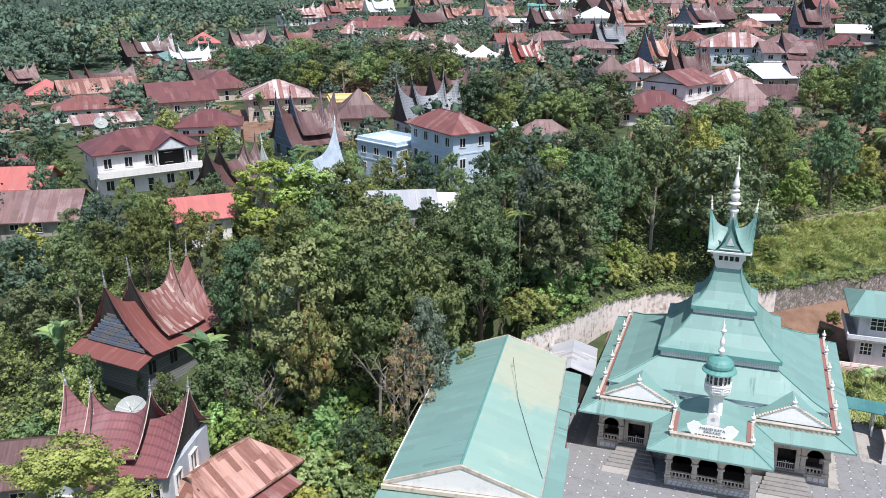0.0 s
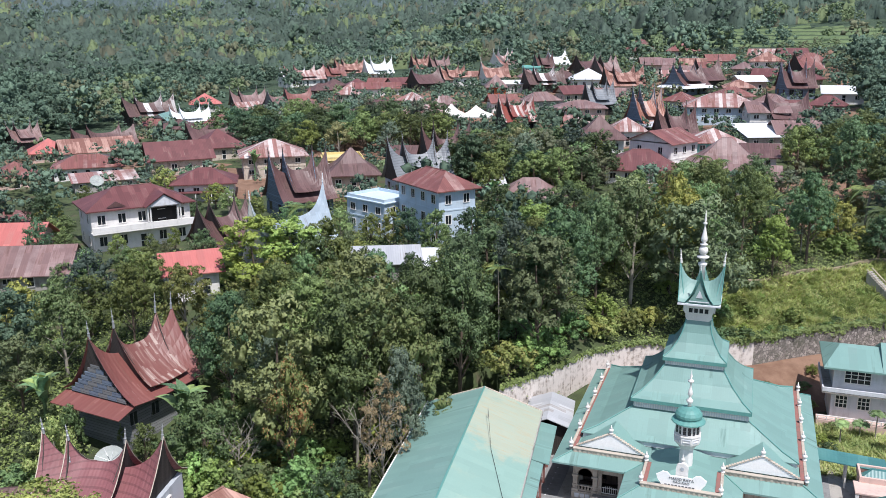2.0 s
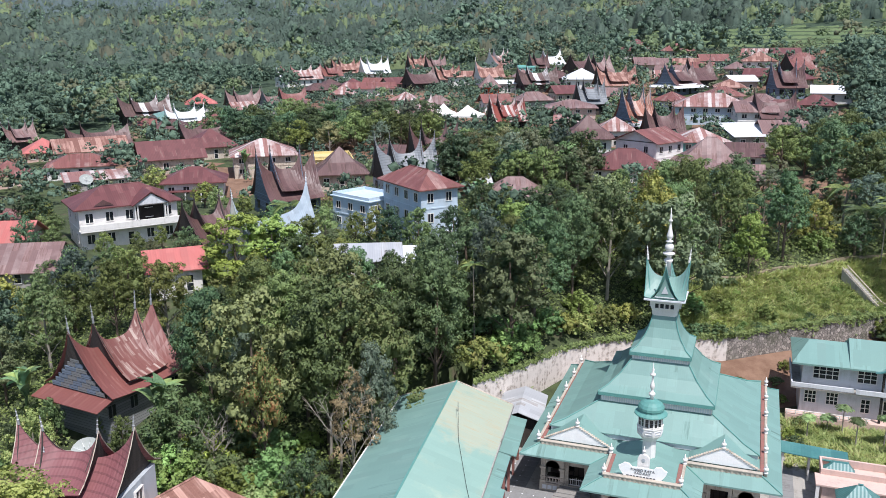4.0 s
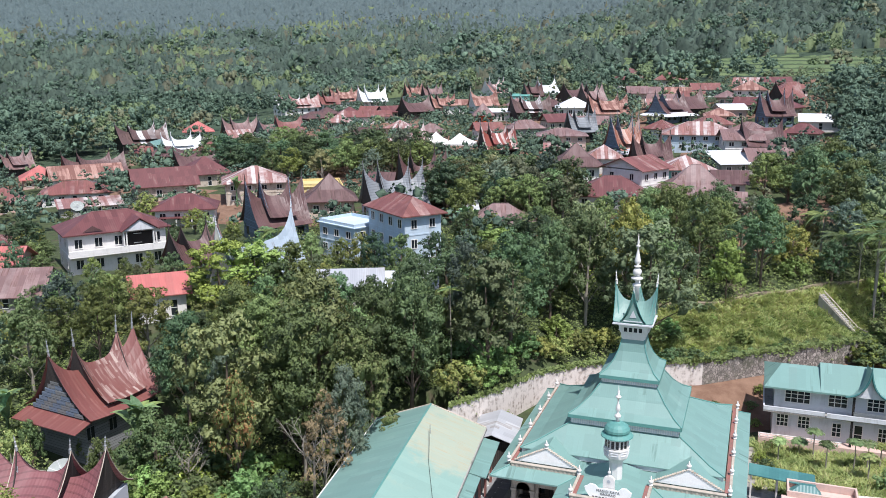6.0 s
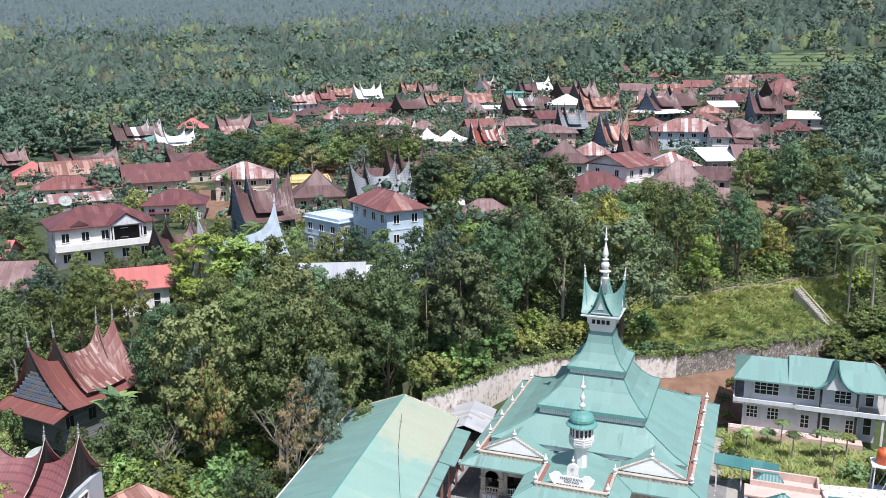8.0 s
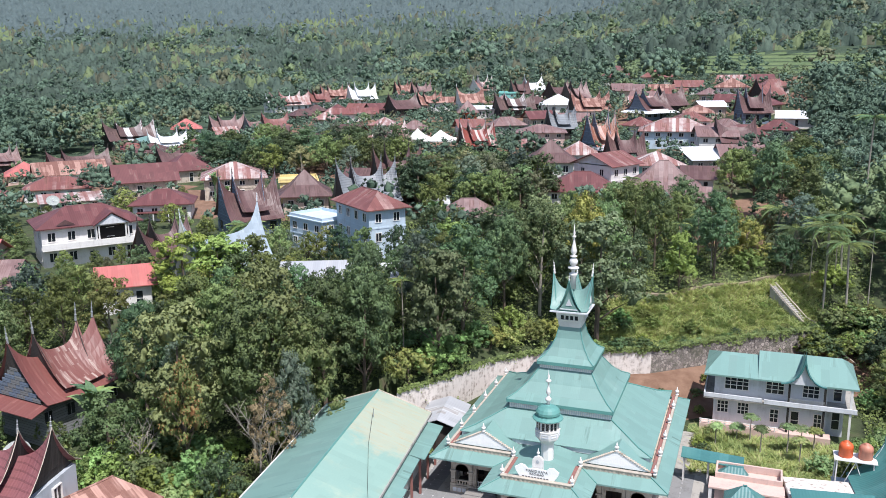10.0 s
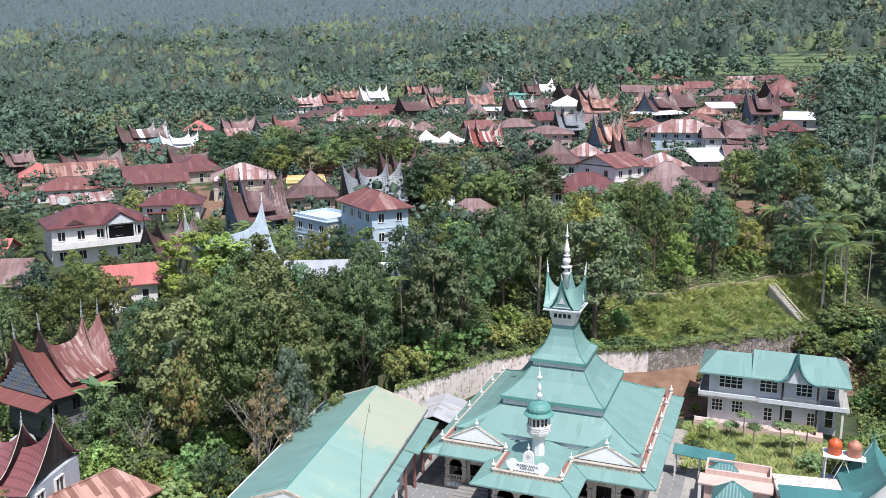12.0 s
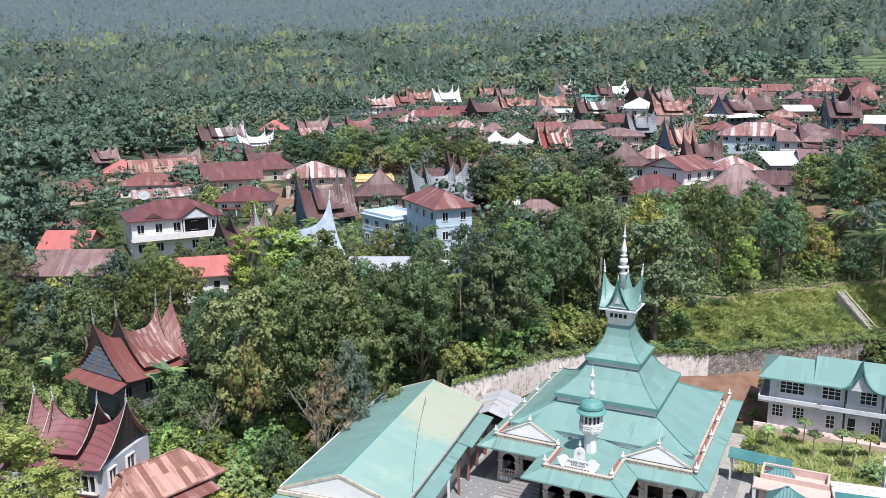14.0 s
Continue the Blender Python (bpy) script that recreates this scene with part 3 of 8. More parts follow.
def gonjong_sheet(L, W, z_eave, z_ridge, tip, flare=0.0, power=3.6):
    """Upper surfaces of a horned roof along local x: the ridge sweeps up to its ends."""

    def half(sign):
        def fn(u, v):
            s = 2 * u - 1
            ridge = z_ridge + (tip - z_ridge) * abs(s) ** power
            eave = z_eave + flare * s * s
            x_top = s * L / 2
            x_low = s * L / 2 * 0.93
            k = 1 - v
            x = x_low + (x_top - x_low) * v ** 1.5
            y = -sign * W / 2 * k ** 1.12 * (1 - 0.12 * v * abs(s) ** 3)
            z = eave + (ridge - eave) * v ** 1.35
            return (x, y, z)

        return fn

    return half


def gonjong_roof(parent, m, L, W, z_eave, z_ridge, tip, material, spike=1.2, gable_mat=DARK_WOOD, trim=None, name="roof", n=16, spike_mat=None, flare=0.15, gables=True, power=3.6):
    half = gonjong_sheet(L, W, z_eave, z_ridge, tip, flare, power)
    s = Solid()
    for sign in (1, -1):
        fn = half(sign)
        if sign == 1:
            s.sheet(fn, n, 6, 0.07, m)
        else:
            s.sheet(lambda u, v, fn=fn: fn(1 - u, v), n, 6, 0.07, m)
    roof = part(name, s, material, parent, smooth=False)
    for end in (0, 1):
        x, _, z = half(1)(end, 1.0)
        if gables:
            g = Solid()
            k = 5
            line = [half(1)(end, j / k) for j in range(k + 1)]
            inx = 0.55 if end == 0 else -0.55
            pts = [(p[0] + inx * (1 - j / k), p[1] * 0.9, p[2] - 0.1) for j, p in enumerate(line)]
            oth = [(p[0], -p[1], p[2]) for p in pts[:-1]]
            face = pts + oth[::-1]
            th = 0.08 if end == 0 else -0.08
            nn = len(face)
            fb = [(a + th, b, c) for a, b, c in face]
            g.add(face + fb, [tuple(range(nn)), tuple(range(2 * nn - 1, nn - 1, -1))] + [(i, i + nn, (i + 1) % nn + nn, (i + 1) % nn) for i in range(nn)], m)
            part("gable_board", g, gable_mat, roof)
            if trim:
                for sgn in (1, -1):
                    e = Solid()
                    e.tube([(p[0] * 1.004, sgn * -p[1], p[2] + 0.02) for p in line], [0.04] * (k + 1), 5, m)
                    part("barge_board", e, trim, roof)
        if spike > 0:
            e = Solid()
            dx = -1 if end == 0 else 1
            pr = [(0, 0.14), (0.25, 0.11), (0.3, 0.15), (0.36, 0.09), (0.52, 0.075), (0.57, 0.11), (0.62, 0.06), (0.78, 0.05), (0.82, 0.08), (0.86, 0.04), (1, 0.015)]
            e.tube([(x - dx * 0.1 + dx * 0.12 * k, 0, z - 0.25 + (spike + 0.25) * k) for k, _ in pr], [r * min(1.0, 0.5 + spike * 0.35) for _, r in pr], 6, m)
            part("horn", e, spike_mat or STEEL, roof)
    return roof


def mosque():
    root = thing("mosque", pose(0, 0, 0), "teal-roofed mosque with stacked tiered roof, horned turret and cream arcades", "mosque")
    # plinth and walls
    s = Solid()
    s.bevel_box(-9.9, 9.9, -10.15, 10.2, -0.1, 0.8, 0.05).bevel_box(-3.35, 3.55, -14.5, -10.1, -0.1, 0.803, 0.05)
    part("plinth", s, TAN, root)
    s = Solid()
    for x0, x1 in ((-9.55, -9.25), (9.25, 9.55)):
        y = -7.6
        s.box(x0, x1, -8.0, 10.0, 0.803, 1.9).box(x0, x1, -8.0, 10.0, 3.9, 4.9)
        while y < 10:
            s.box(x0 + 0.001, x1 - 0.001, y - 0.4, y + 0.6, 1.9, 3.9)
            y += 2.9
    s.box(-9.55, 9.55, 9.7, 10.003, 0.803, 4.9)
    part("wall", s, CREAM, root)
    # added solid box whose black stands for the unlit room behind the openings
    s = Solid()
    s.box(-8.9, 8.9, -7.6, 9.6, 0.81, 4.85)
    part("inner_shade_box", s, DARK, root)
    s = Solid()
    s.box(-9.2, 9.2, -7.9, -7.61, 0.82, 4.8)
    part("prayer_hall_wall", s, INSIDE, root)
    for x in (-7.6, -4.4, 0.1, 4.4, 7.6):
        window_part(root, pose(x, -7.9, 1.3), 1.3, 2.0, 2, 3, INSIDE, 0.08)

    # arcade bays: columns, arches, balustrades and doors
    def column(x, y, z0=0.8, z1=4.55, w=0.42):
        c = Solid()
        c.bevel_box(x - w * 0.7, x + w * 0.7, y - w * 0.7, y + w * 0.7, z0, z0 + 0.25)
        c.bevel_box(x - w * 0.5, x + w * 0.5, y - w * 0.5, y + w * 0.5, z0 + 0.24, 2.29)
        c.bevel_box(x - w * 0.62, x + w * 0.62, y - w * 0.62, y + w * 0.62, z0 + 0.55, z0 + 0.68, 0.02)
        c.bevel_box(x - w * 0.75, x + w * 0.75, y - w * 0.75, y + w * 0.75, 2.28, 2.48)
        c.bevel_box(x - w * 0.5, x + w * 0.5, y - w * 0.5, y + w * 0.5, 2.47, z1)
        part("column", c, CREAM, root)

    def arch(x0, x1, y, z1=4.6, th=0.3, turn=False):
        a = Solid()
        k, c, r = 10, (x0 + x1) / 2, (x1 - x0) / 2
        pts = [(x1, z1), (x1, 2.4)] + [(c + r * 0.95 * math.cos(math.pi * i / k), 2.4 + 0.75 * math.sin(math.pi * i / k) ** 0.8) for i in range(k + 1)] + [(x0, 2.4), (x0, z1)]
        n = len(pts)
        q = [(px, y - th / 2, pz) for px, pz in pts] + [(px, y + th / 2, pz) for px, pz in pts]
        faces = [(i + n, (i + 1) % n + n, (i + 1) % n, i) for i in range(n)]
        m = n // 2
        for i in range(m - 1 + (n % 2)):
            a1, a2, b1, b2 = i, i + 1, n - 1 - i, n - 2 - i
            if a2 >= b2:
                break
            faces += [(a1, a2, b2, b1), (b1 + n, b2 + n, a2 + n, a1 + n)]
        if turn:
            q = [(py, px, pz) for px, py, pz in q]
        a.add(q, faces)
        part("arch", a, CREAM, root)

    def balustrade(p0, p1, z=0.8):
        b = Solid()
        (ax, ay), (bx, by) = p0, p1
        ln = math.hypot(bx - ax, by - ay)
        m = pose(ax, ay, z, 0, 0, math.degrees(math.atan2(by - ay, bx - ax)))
        b.bevel_box(0, ln, -0.11, 0.11, 0.0, 0.1, 0.02, m).bevel_box(0, ln, -0.13, 0.13, 0.46, 0.58, 0.03, m)
        ob = part("balustrade", b, CREAM, root)
        k = max(2, int(ln / 0.26))
        for i in range(k):
            c = Solid()
            c.lathe([(0.06, 0.09), (0.09, 0.2), (0.055, 0.33), (0.07, 0.4), (0.06, 0.47)], 6, ((i + 0.5) * ln / k, 0, 0), m)
            part("baluster", c, CREAM, ob)

    fy = -9.85
    for sgn in (-1, 1):
        xs = [sgn * v for v in (9.6, 7.75, 5.05, 3.6)]
        for x in xs:
            column(x, fy)
        arch(min(xs[0], xs[1]) + 0.2, max(xs[0], xs[1]) - 0.2, fy)
        arch(min(xs[2], xs[3]) + 0.2, max(xs[2], xs[3]) - 0.2, fy)
        balustrade((min(xs[0], xs[1]) + 0.2, fy), (max(xs[0], xs[1]) - 0.2, fy))
        balustrade((min(xs[2], xs[3]) + 0.2, fy), (max(xs[2], xs[3]) - 0.2, fy))
        # door bay
        d = Solid()
        c = sgn * 6.4
        d.box(c - 1.1, c - 0.75, fy - 0.2, fy + 0.15, 0.803, 4.55).box(c + 0.75, c + 1.1, fy - 0.2, fy + 0.15, 0.803, 4.55).box(c - 0.75, c + 0.75, fy - 0.2, fy + 0.15, 2.9, 4.55)
        ob = part("doorway", d, CREAM, root)
        for k in (-1, 1):
            g = Solid()
            x0 = c + k * 0.37
            g.box(x0 - 0.36, x0 + 0.36, fy - 0.08, fy - 0.04, 0.9, 0.96).box(x0 - 0.36, x0 + 0.36, fy - 0.08, fy - 0.04, 1.45, 1.51)
            for i in range(5):
                g.box(x0 - 0.36 + i * 0.17, x0 - 0.33 + i * 0.17, fy - 0.075, fy - 0.045, 0.9, 1.5 + 0.05 * i * (1 if k < 0 else -1) + (0 if k < 0 else 0.2))
            part("gate_leaf", g, WHITE, ob)
        # relief band on the plinth
        for x in np.arange(9.4, 7.9, -0.5):
            r = Solid()
            r.bevel_box(sgn * x - 0.2, sgn * x + 0.2, -10.2, -10.1, 0.2, 0.62, 0.02)
            part("relief_panel", r, PALE_GREY, root)
    for x in (-3.1, -0.95, 1.15, 3.3):
        column(x, -14.25)
    for x0, x1 in ((-2.9, -1.15), (-0.75, 0.95), (1.35, 3.1)):
        arch(x0, x1, -14.25)
        balustrade((x0, -14.25), (x1, -14.25))
    for x in (-3.1, 3.3):
        arch(-14.0, -10.3, x, turn=True)
        balustrade((x, -14.0), (x, -10.2))
    for x in np.arange(-3.1, 3.3, 0.42):
        r = Solid()
        r.bevel_box(x, x + 0.3, -14.56, -14.45, 0.18, 0.36, 0.02)
        part("relief_panel", r, PALE_GREY, root)
        r = Solid()
        r.bevel_box(x + 0.1, x + 0.4, -14.56, -14.45, 0.42, 0.6, 0.02)
        part("relief_panel", r, PALE_GREY, root)
    c = Solid()
    c.box(-9.5, 9.5, -9.75, -7.92, 0.79, 0.815).box(-3.0, 3.2, -14.1, -9.753, 0.79, 0.817)
    part("veranda_floor", c, SHADE_FLOOR, root)
    c = Solid()
    c.box(-9.8, 9.8, -10.0, -7.62, 4.56, 4.62).box(-3.3, 3.5, -14.3, -10.003, 4.56, 4.615)
    part("veranda_ceiling", c, WHITE, root)
    # flights of steps
    for sgn in (-1, 1):
        st = thing("stairs", pose(sgn * 6.45, -10.17, 0), "pale stone steps up to the mosque veranda", "stairs", "mosque stairs")
        for i in range(7):
            s = Solid()
            z1, w = 0.8 - i * 0.115, 1.45 + i * 0.15
            deep = 0.52 if i < 6 else 0.95
            s.bevel_box(-w, w, -0.52 * i - deep, -0.52 * i + (0.0 if i == 0 else 0.02), -0.05, z1, 0.02)
            part("step", s, CONCRETE if i == 6 else STEP, st)
    # the low skirt roof with its parapet
    z0, z1 = 4.43, 5.1
    rim = [(-11.45, -11.95), (-4.85, -11.95), (-4.85, -16.6), (5.1, -16.6), (5.1, -11.95), (11.5, -11.95), (11.5, 11.4), (-11.45, 11.4)]
    inner = [(-9.75, -10.5), (-3.15, -10.5), (-3.15, -14.9), (3.35, -14.9), (3.35, -10.5), (9.8, -10.5), (9.8, 10.0), (-9.75, 10.0)]
    for i in range(8):
        s = Solid()
        (ax, ay), (bx, by) = rim[i], rim[(i + 1) % 8]
        (cx, cy), (dx, dy) = inner[(i + 1) % 8], inner[i]
        v = [(ax, ay, z0), (bx, by, z0), (cx, cy, z1), (dx, dy, z1)]
        lo = [(x, y, z - 0.16) for x, y, z in v]
        s.add(v + lo, [(0, 1, 2, 3), (7, 6, 5, 4), (0, 4, 5, 1), (1, 5, 6, 2), (2, 6, 7, 3), (3, 7, 4, 0)])
        part("skirt_roof", s, TEAL, root)
        h = Solid()
        h.tube([(ax, ay, z0 + 0.03), (dx, dy, z1 + 0.05)], [0.05, 0.05], 6)
        part("hip_cap", h, TEAL_TRIM, root)
    # parapets
    def parapet(p, q, h=0.5, mat=TAN, name="parapet"):
        (ax, ay), (bx, by) = p, q
        ln = math.hypot(bx - ax, by - ay)
        m = pose(ax, ay, 4.95, 0, 0, math.degrees(math.atan2(by - ay, bx - ax)))
        s = Solid()
        s.bevel_box(0, ln, -0.12, 0.12, 0, h * 0.75, 0.02, m).bevel_box(-0.05, ln + 0.05, -0.2, 0.2, h * 0.74, h, 0.03, m)
        ob = part(name, s, mat, root)
        d = Solid()
        d.bevel_box(0, 0.2, -0.17, -0.115, 0.08, h * 0.7, 0.015)
        dentil = data("dentil", d, CREAM)
        for i in range(int(ln / 0.42)):
            part("dentil", dentil, None, ob).matrix_basis = m @ pose(0.1 + i * 0.42, 0, 0)
        return ob

    parapet((-9.75, -10.5), (-3.15, -10.5))
    parapet((3.35, -10.5), (9.8, -10.5))
    parapet((-3.15, -14.9), (3.35, -14.9))
    for x, y0, y1 in ((-10.05, -10.2, 10.2), (10.1, -10.2, 10.2), (-3.15, -14.6, -10.75), (3.35, -14.6, -10.75)):
        side = 1 if x > 0 else -1
        s = Solid()
        s.bevel_box(x - 0.13, x + 0.13, y0, y1, 4.95, 5.3, 0.03)
        part("parapet", s, TAN, root)
        s = Solid()
        s.box(x - side * 0.3 - 0.16, x - side * 0.3 + 0.16, y0, y1, 4.9, 5.26)
        part("gutter", s, RED_STRIP, root)
        k = max(2, int(abs(y1 - y0) / 3.6) + 1)
        for i in range(k):
            finial(root, x, y0 + (y1 - y0) * i / (k - 1), 5.3, 0.95, WHITE, 0.22)
    # front gables
    for sgn in (-1, 1):
        cx = sgn * 6.5
        g = Solid()
        g.prism([(-3.0, 0), (3.0, 0), (0, 1.6)], 0.2, pose(cx, -9.85, 5.3))
        ob = part("pediment", g, SUNLIT_WHITE, root)
        t = Solid()
        for s2 in (-1, 1):
            for i in range(15):
                k = i / 14.5
                t.bevel_box(cx + s2 * (3.02 * (1 - k)) - 0.1, cx + s2 * (3.02 * (1 - k)) + 0.1, -9.93, -9.62, 5.3 + 1.62 * k, 5.4 + 1.62 * k, 0.02)
        part("stepped_trim", t, CREAM, ob)
        r = Solid()
        for s2 in (-1, 1):
            v = [(cx, -9.62, 6.78), (cx + s2 * 2.95, -9.62, 5.22), (cx + s2 * 2.95, -5.2, 5.22), (cx, -5.2, 6.78)]
            lo = [(x, y, z - 0.1) for x, y, z in v]
            q = [(0, 1, 2, 3), (7, 6, 5, 4), (0, 4, 5, 1), (1, 5, 6, 2), (2, 6, 7, 3), (3, 7, 4, 0)]
            r.add(v + lo, q if s2 < 0 else [f[::-1] for f in q])
        part("gable_roof", r, TEAL, root)
        finial(root, cx, -9.75, 6.9, 0.85, WHITE, 0.22)
    # low roof between the gables, and the portico's hipped roof
    s = Solid()
    s.box(-9.6, 9.6, -10.3, -7.4, 4.9, 5.18)
    part("front_roof", s, TEAL, root)
    s = Solid()
    s.loft([(-3.05, 3.25, -14.75, -8.1, 5.0), (-3.05, 3.25, -14.75, -8.1, 5.12), (-0.5, 0.7, -12.2, -8.1, 5.75)])
    part("portico_roof", s, TEAL, root)
    # first tier
    s = Solid()
    s.loft([(-9.4, 9.4, -7.85, 9.7, 5.25), (-9.4, 9.4, -7.85, 9.7, 5.72)])
    part("eave_board", s, PALE_GREY, root)
    s = Solid()
    s.loft([(-9.55, 9.55, -8.0, 9.85, 5.722), (-9.55, 9.55, -8.0, 9.85, 5.8), (-8.2, 8.2, -7.2, 8.3, 6.3), (-6.6, 6.6, -6.1, 6.7, 7.15), (-4.95, 4.95, -5.0, 5.0, 8.05)])
    part("lower_roof", s, TEAL, root)
    for sx in (-1, 1):
        for y0, ys in ((-8.0, (-7.2, -6.1, -5.0)), (9.85, (8.3, 6.7, 5.0))):
            h = Solid()
            h.tube([(sx * 9.55, y0, 5.83), (sx * 8.2, ys[0], 6.33), (sx * 6.6, ys[1], 7.18), (sx * 4.95, ys[2], 8.08)], [0.07] * 4, 6)
            part("hip_cap", h, TEAL_TRIM, root)

    def louvre_band(a, b, z0, z1):
        s = Solid()
        s.box(-a, a, -b, b, z0, z1)
        ob = part("clerestory", s, PALE_GREY, root)
        t = Solid()
        for x in np.arange(-a + 0.1, a, 0.22):
            t.box(x, x + 0.09, -b - 0.05, -b + 0.01, z0 + 0.05, z1 - 0.02)
            t.box(x, x + 0.09, b - 0.01, b + 0.05, z0 + 0.05, z1 - 0.02)
        for y in np.arange(-b + 0.1, b, 0.22):
            t.box(-a - 0.05, -a + 0.01, y, y + 0.09, z0 + 0.05, z1 - 0.02)
            t.box(a - 0.01, a + 0.05, y, y + 0.09, z0 + 0.05, z1 - 0.02)
        part("louvres", t, WHITE, ob)

    def tier(levels, name):
        s = Solid()
        a0, b0, zz = levels[0]
        full = [(-a0, a0, -b0, b0, zz - 0.3), *[(-a, a, -b, b, z) for a, b, z in levels]]
        s.loft(full)
        ob = part(name, s, TEAL, root)
        e = Solid()
        for lx0, lx1, ly0, ly1 in ((-a0, a0, -b0 - 0.03, -b0 + 0.05), (-a0, a0, b0 - 0.05, b0 + 0.03), (-a0 - 0.03, -a0 + 0.05, -b0 + 0.06, b0 - 0.06), (a0 - 0.05, a0 + 0.03, -b0 + 0.06, b0 - 0.06)):
            e.box(lx0, lx1, ly0, ly1, zz - 0.34, zz - 0.02)
        part("fascia", e, TEAL_TRIM, ob)
        for sx in (-1, 1):
            for sy in (-1, 1):
                h = Solid()
                h.tube([(sx * a, sy * b, z + 0.03) for a, b, z in levels], [0.06] * len(levels), 6)
                part("hip_cap", h, TEAL_TRIM, ob)

    s = Solid()
    s.box(-4.9, 4.9, -4.95, 4.95, 7.7, 8.3)
    part("roof_neck", s, TEAL_TRIM, root)
    louvre_band(5.12, 5.36, 7.95, 8.6)
    tier([(5.4, 5.6, 8.9), (4.6, 4.75, 9.35), (3.6, 3.7, 10.3), (2.75, 2.85, 11.5), (2.45, 2.5, 12.0)], "middle_roof")
    s = Solid()
    s.box(-2.44, 2.44, -2.5, 2.5, 11.4, 11.9)
    part("roof_neck", s, TEAL_TRIM, root)
    louvre_band(2.66, 2.88, 11.62, 12.1)
    tier([(2.9, 3.1, 12.4), (2.3, 2.45, 12.8), (1.75, 1.85, 13.6), (1.35, 1.4, 14.5), (1.08, 1.1, 15.7)], "upper_roof")
    # turret
    s = Solid()
    s.loft([(-1.1, 1.1, -1.1, 1.1, 15.6), (-1.2, 1.2, -1.2, 1.2, 16.3), (-1.3, 1.3, -1.3, 1.3, 16.5), (-1.45, 1.45, -1.45, 1.45, 17.35)])
    tur = part("turret_body", s, WHITE, root)
    for ry in (0, 90, 180, 270):
        m0 = pose(0, 0, 0, 0, 0, ry)
        for x in (-0.72, -0.24, 0.24, 0.72):
            window_part(tur, m0 @ pose(x, -1.35, 16.52), 0.42, 0.66, 1, 1, WHITE, 0.1)
        t = Solid()
        for x in np.arange(-1.1, 1.0, 0.2):
            t.box(x, x + 0.1, -1.21, -1.1, 15.85, 16.25, m0)
        part("louvres", t, WHITE, tur)
    s = Solid()
    s.loft([(-1.5, 1.5, -1.5, 1.5, 17.25), (-1.95, 1.95, -1.95, 1.95, 17.36), (-1.95, 1.95, -1.95, 1.95, 17.5), (-1.5, 1.5, -1.5, 1.5, 17.56)])
    part("turret_eave", s, PALE_GREY, tur)
    for ry, wide, top in ((0, 3.7, 21.2), (90, 2.5, 20.9)):
        gonjong_roof(tur, pose(0, 0, 0, 0, 0, ry), 4.1, wide, 17.55, 19.35 if ry == 0 else 19.5, top, TEAL, 1.15 if ry == 0 else 0.5, TEAL_TRIM, TEAL_TRIM, "horned_roof", 16, WHITE)
    for ry in (0, 180, 90, 270):
        m0 = pose(0, 0, 0, 0, 0, ry)
        g = Solid()
        g.prism([(-1.1, 0), (1.1, 0), (0.5, 0.8), (0, 2.2), (-0.5, 0.8)], 0.12, m0 @ pose(0, -1.86, 17.6))
        ob = part("gable_panel", g, TEAL, tur)
        t = Solid()
        t.prism([(-0.32, 0.55), (0.32, 0.55), (0, 1.3)], 0.05, m0 @ pose(0, -1.91, 17.6))
        t.box(-0.9, 0.9, -1.92, -1.85, 17.72, 17.8, m0)
        part("carved_ornament", t, PALE_GREY, ob)
    s = Solid()
    s.lathe([(0.3, 19.5), (0.26, 20.7), (0.42, 20.95), (0.42, 21.1), (0.2, 21.2), (0.2, 21.45), (0.58, 21.65), (0.58, 21.75), (0.2, 21.9), (0.38, 22.1), (0.44, 22.35), (0.36, 22.6), (0.16, 22.75), (0.36, 22.88), (0.36, 22.95), (0.13, 23.05), (0.3, 23.3), (0.31, 23.5), (0.2, 23.95), (0.1, 24.5), (0.08, 24.8), (0.2, 24.9), (0.2, 25.0), (0.07, 25.1), (0.13, 25.3), (0.06, 25.6), (0.015, 26.2)], 14)
    part("spire", s, WHITE, root, smooth=True)
    # minaret on the portico
    mx, my = 0.22, -11.05
    s = Solid()
    s.lathe([(0.72, 5.3), (0.72, 5.5), (0.62, 5.55), (0.60, 7.3), (0.7, 7.5), (1.0, 7.85), (1.12, 7.95)], 8, (mx, my, 0))
    part("minaret_shaft", s, WHITE, root)
    s = Solid()
    s.lathe([(1.12, 7.952), (1.15, 8.1), (1.15, 8.6), (1.2, 8.65), (1.2, 8.75), (1.05, 8.78), (1.05, 9.75), (1.15, 9.8)], 8, (mx, my, 0))
    drum = part("minaret_gallery", s, WHITE, root)
    for k in range(8):
        a = 22.5 + 45 * k
        m0 = pose(mx, my, 0, 0, 0, a + 22.5)
        for x in (-0.2, 0.2):
            window_part(drum, m0 @ pose(x, -0.97, 8.88), 0.34, 0.75, 1, 2, WHITE, 0.05)
        r = Solid()
        r.box(-0.32, 0.32, -1.11, -1.05, 8.2, 8.26, m0).box(-0.32, 0.32, -1.11, -1.05, 8.45, 8.51, m0).box(-0.32, -0.26, -1.11, -1.05, 8.26, 8.45, m0).box(0.26, 0.32, -1.11, -1.05, 8.26, 8.45, m0)
        part("gallery_panel", r, PALE_GREY, drum)
    s = Solid()
    s.lathe([(1.15, 9.802), (1.45, 9.85), (1.43, 9.93), (1.12, 10.12), (1.08, 10.22), (1.16, 10.34), (1.14, 10.55), (0.98, 10.8), (0.68, 11.0), (0.34, 11.12), (0.16, 11.2)], 16, (mx, my, 0))
    part("minaret_dome", s, TEAL_TRIM, root)
    s = Solid()
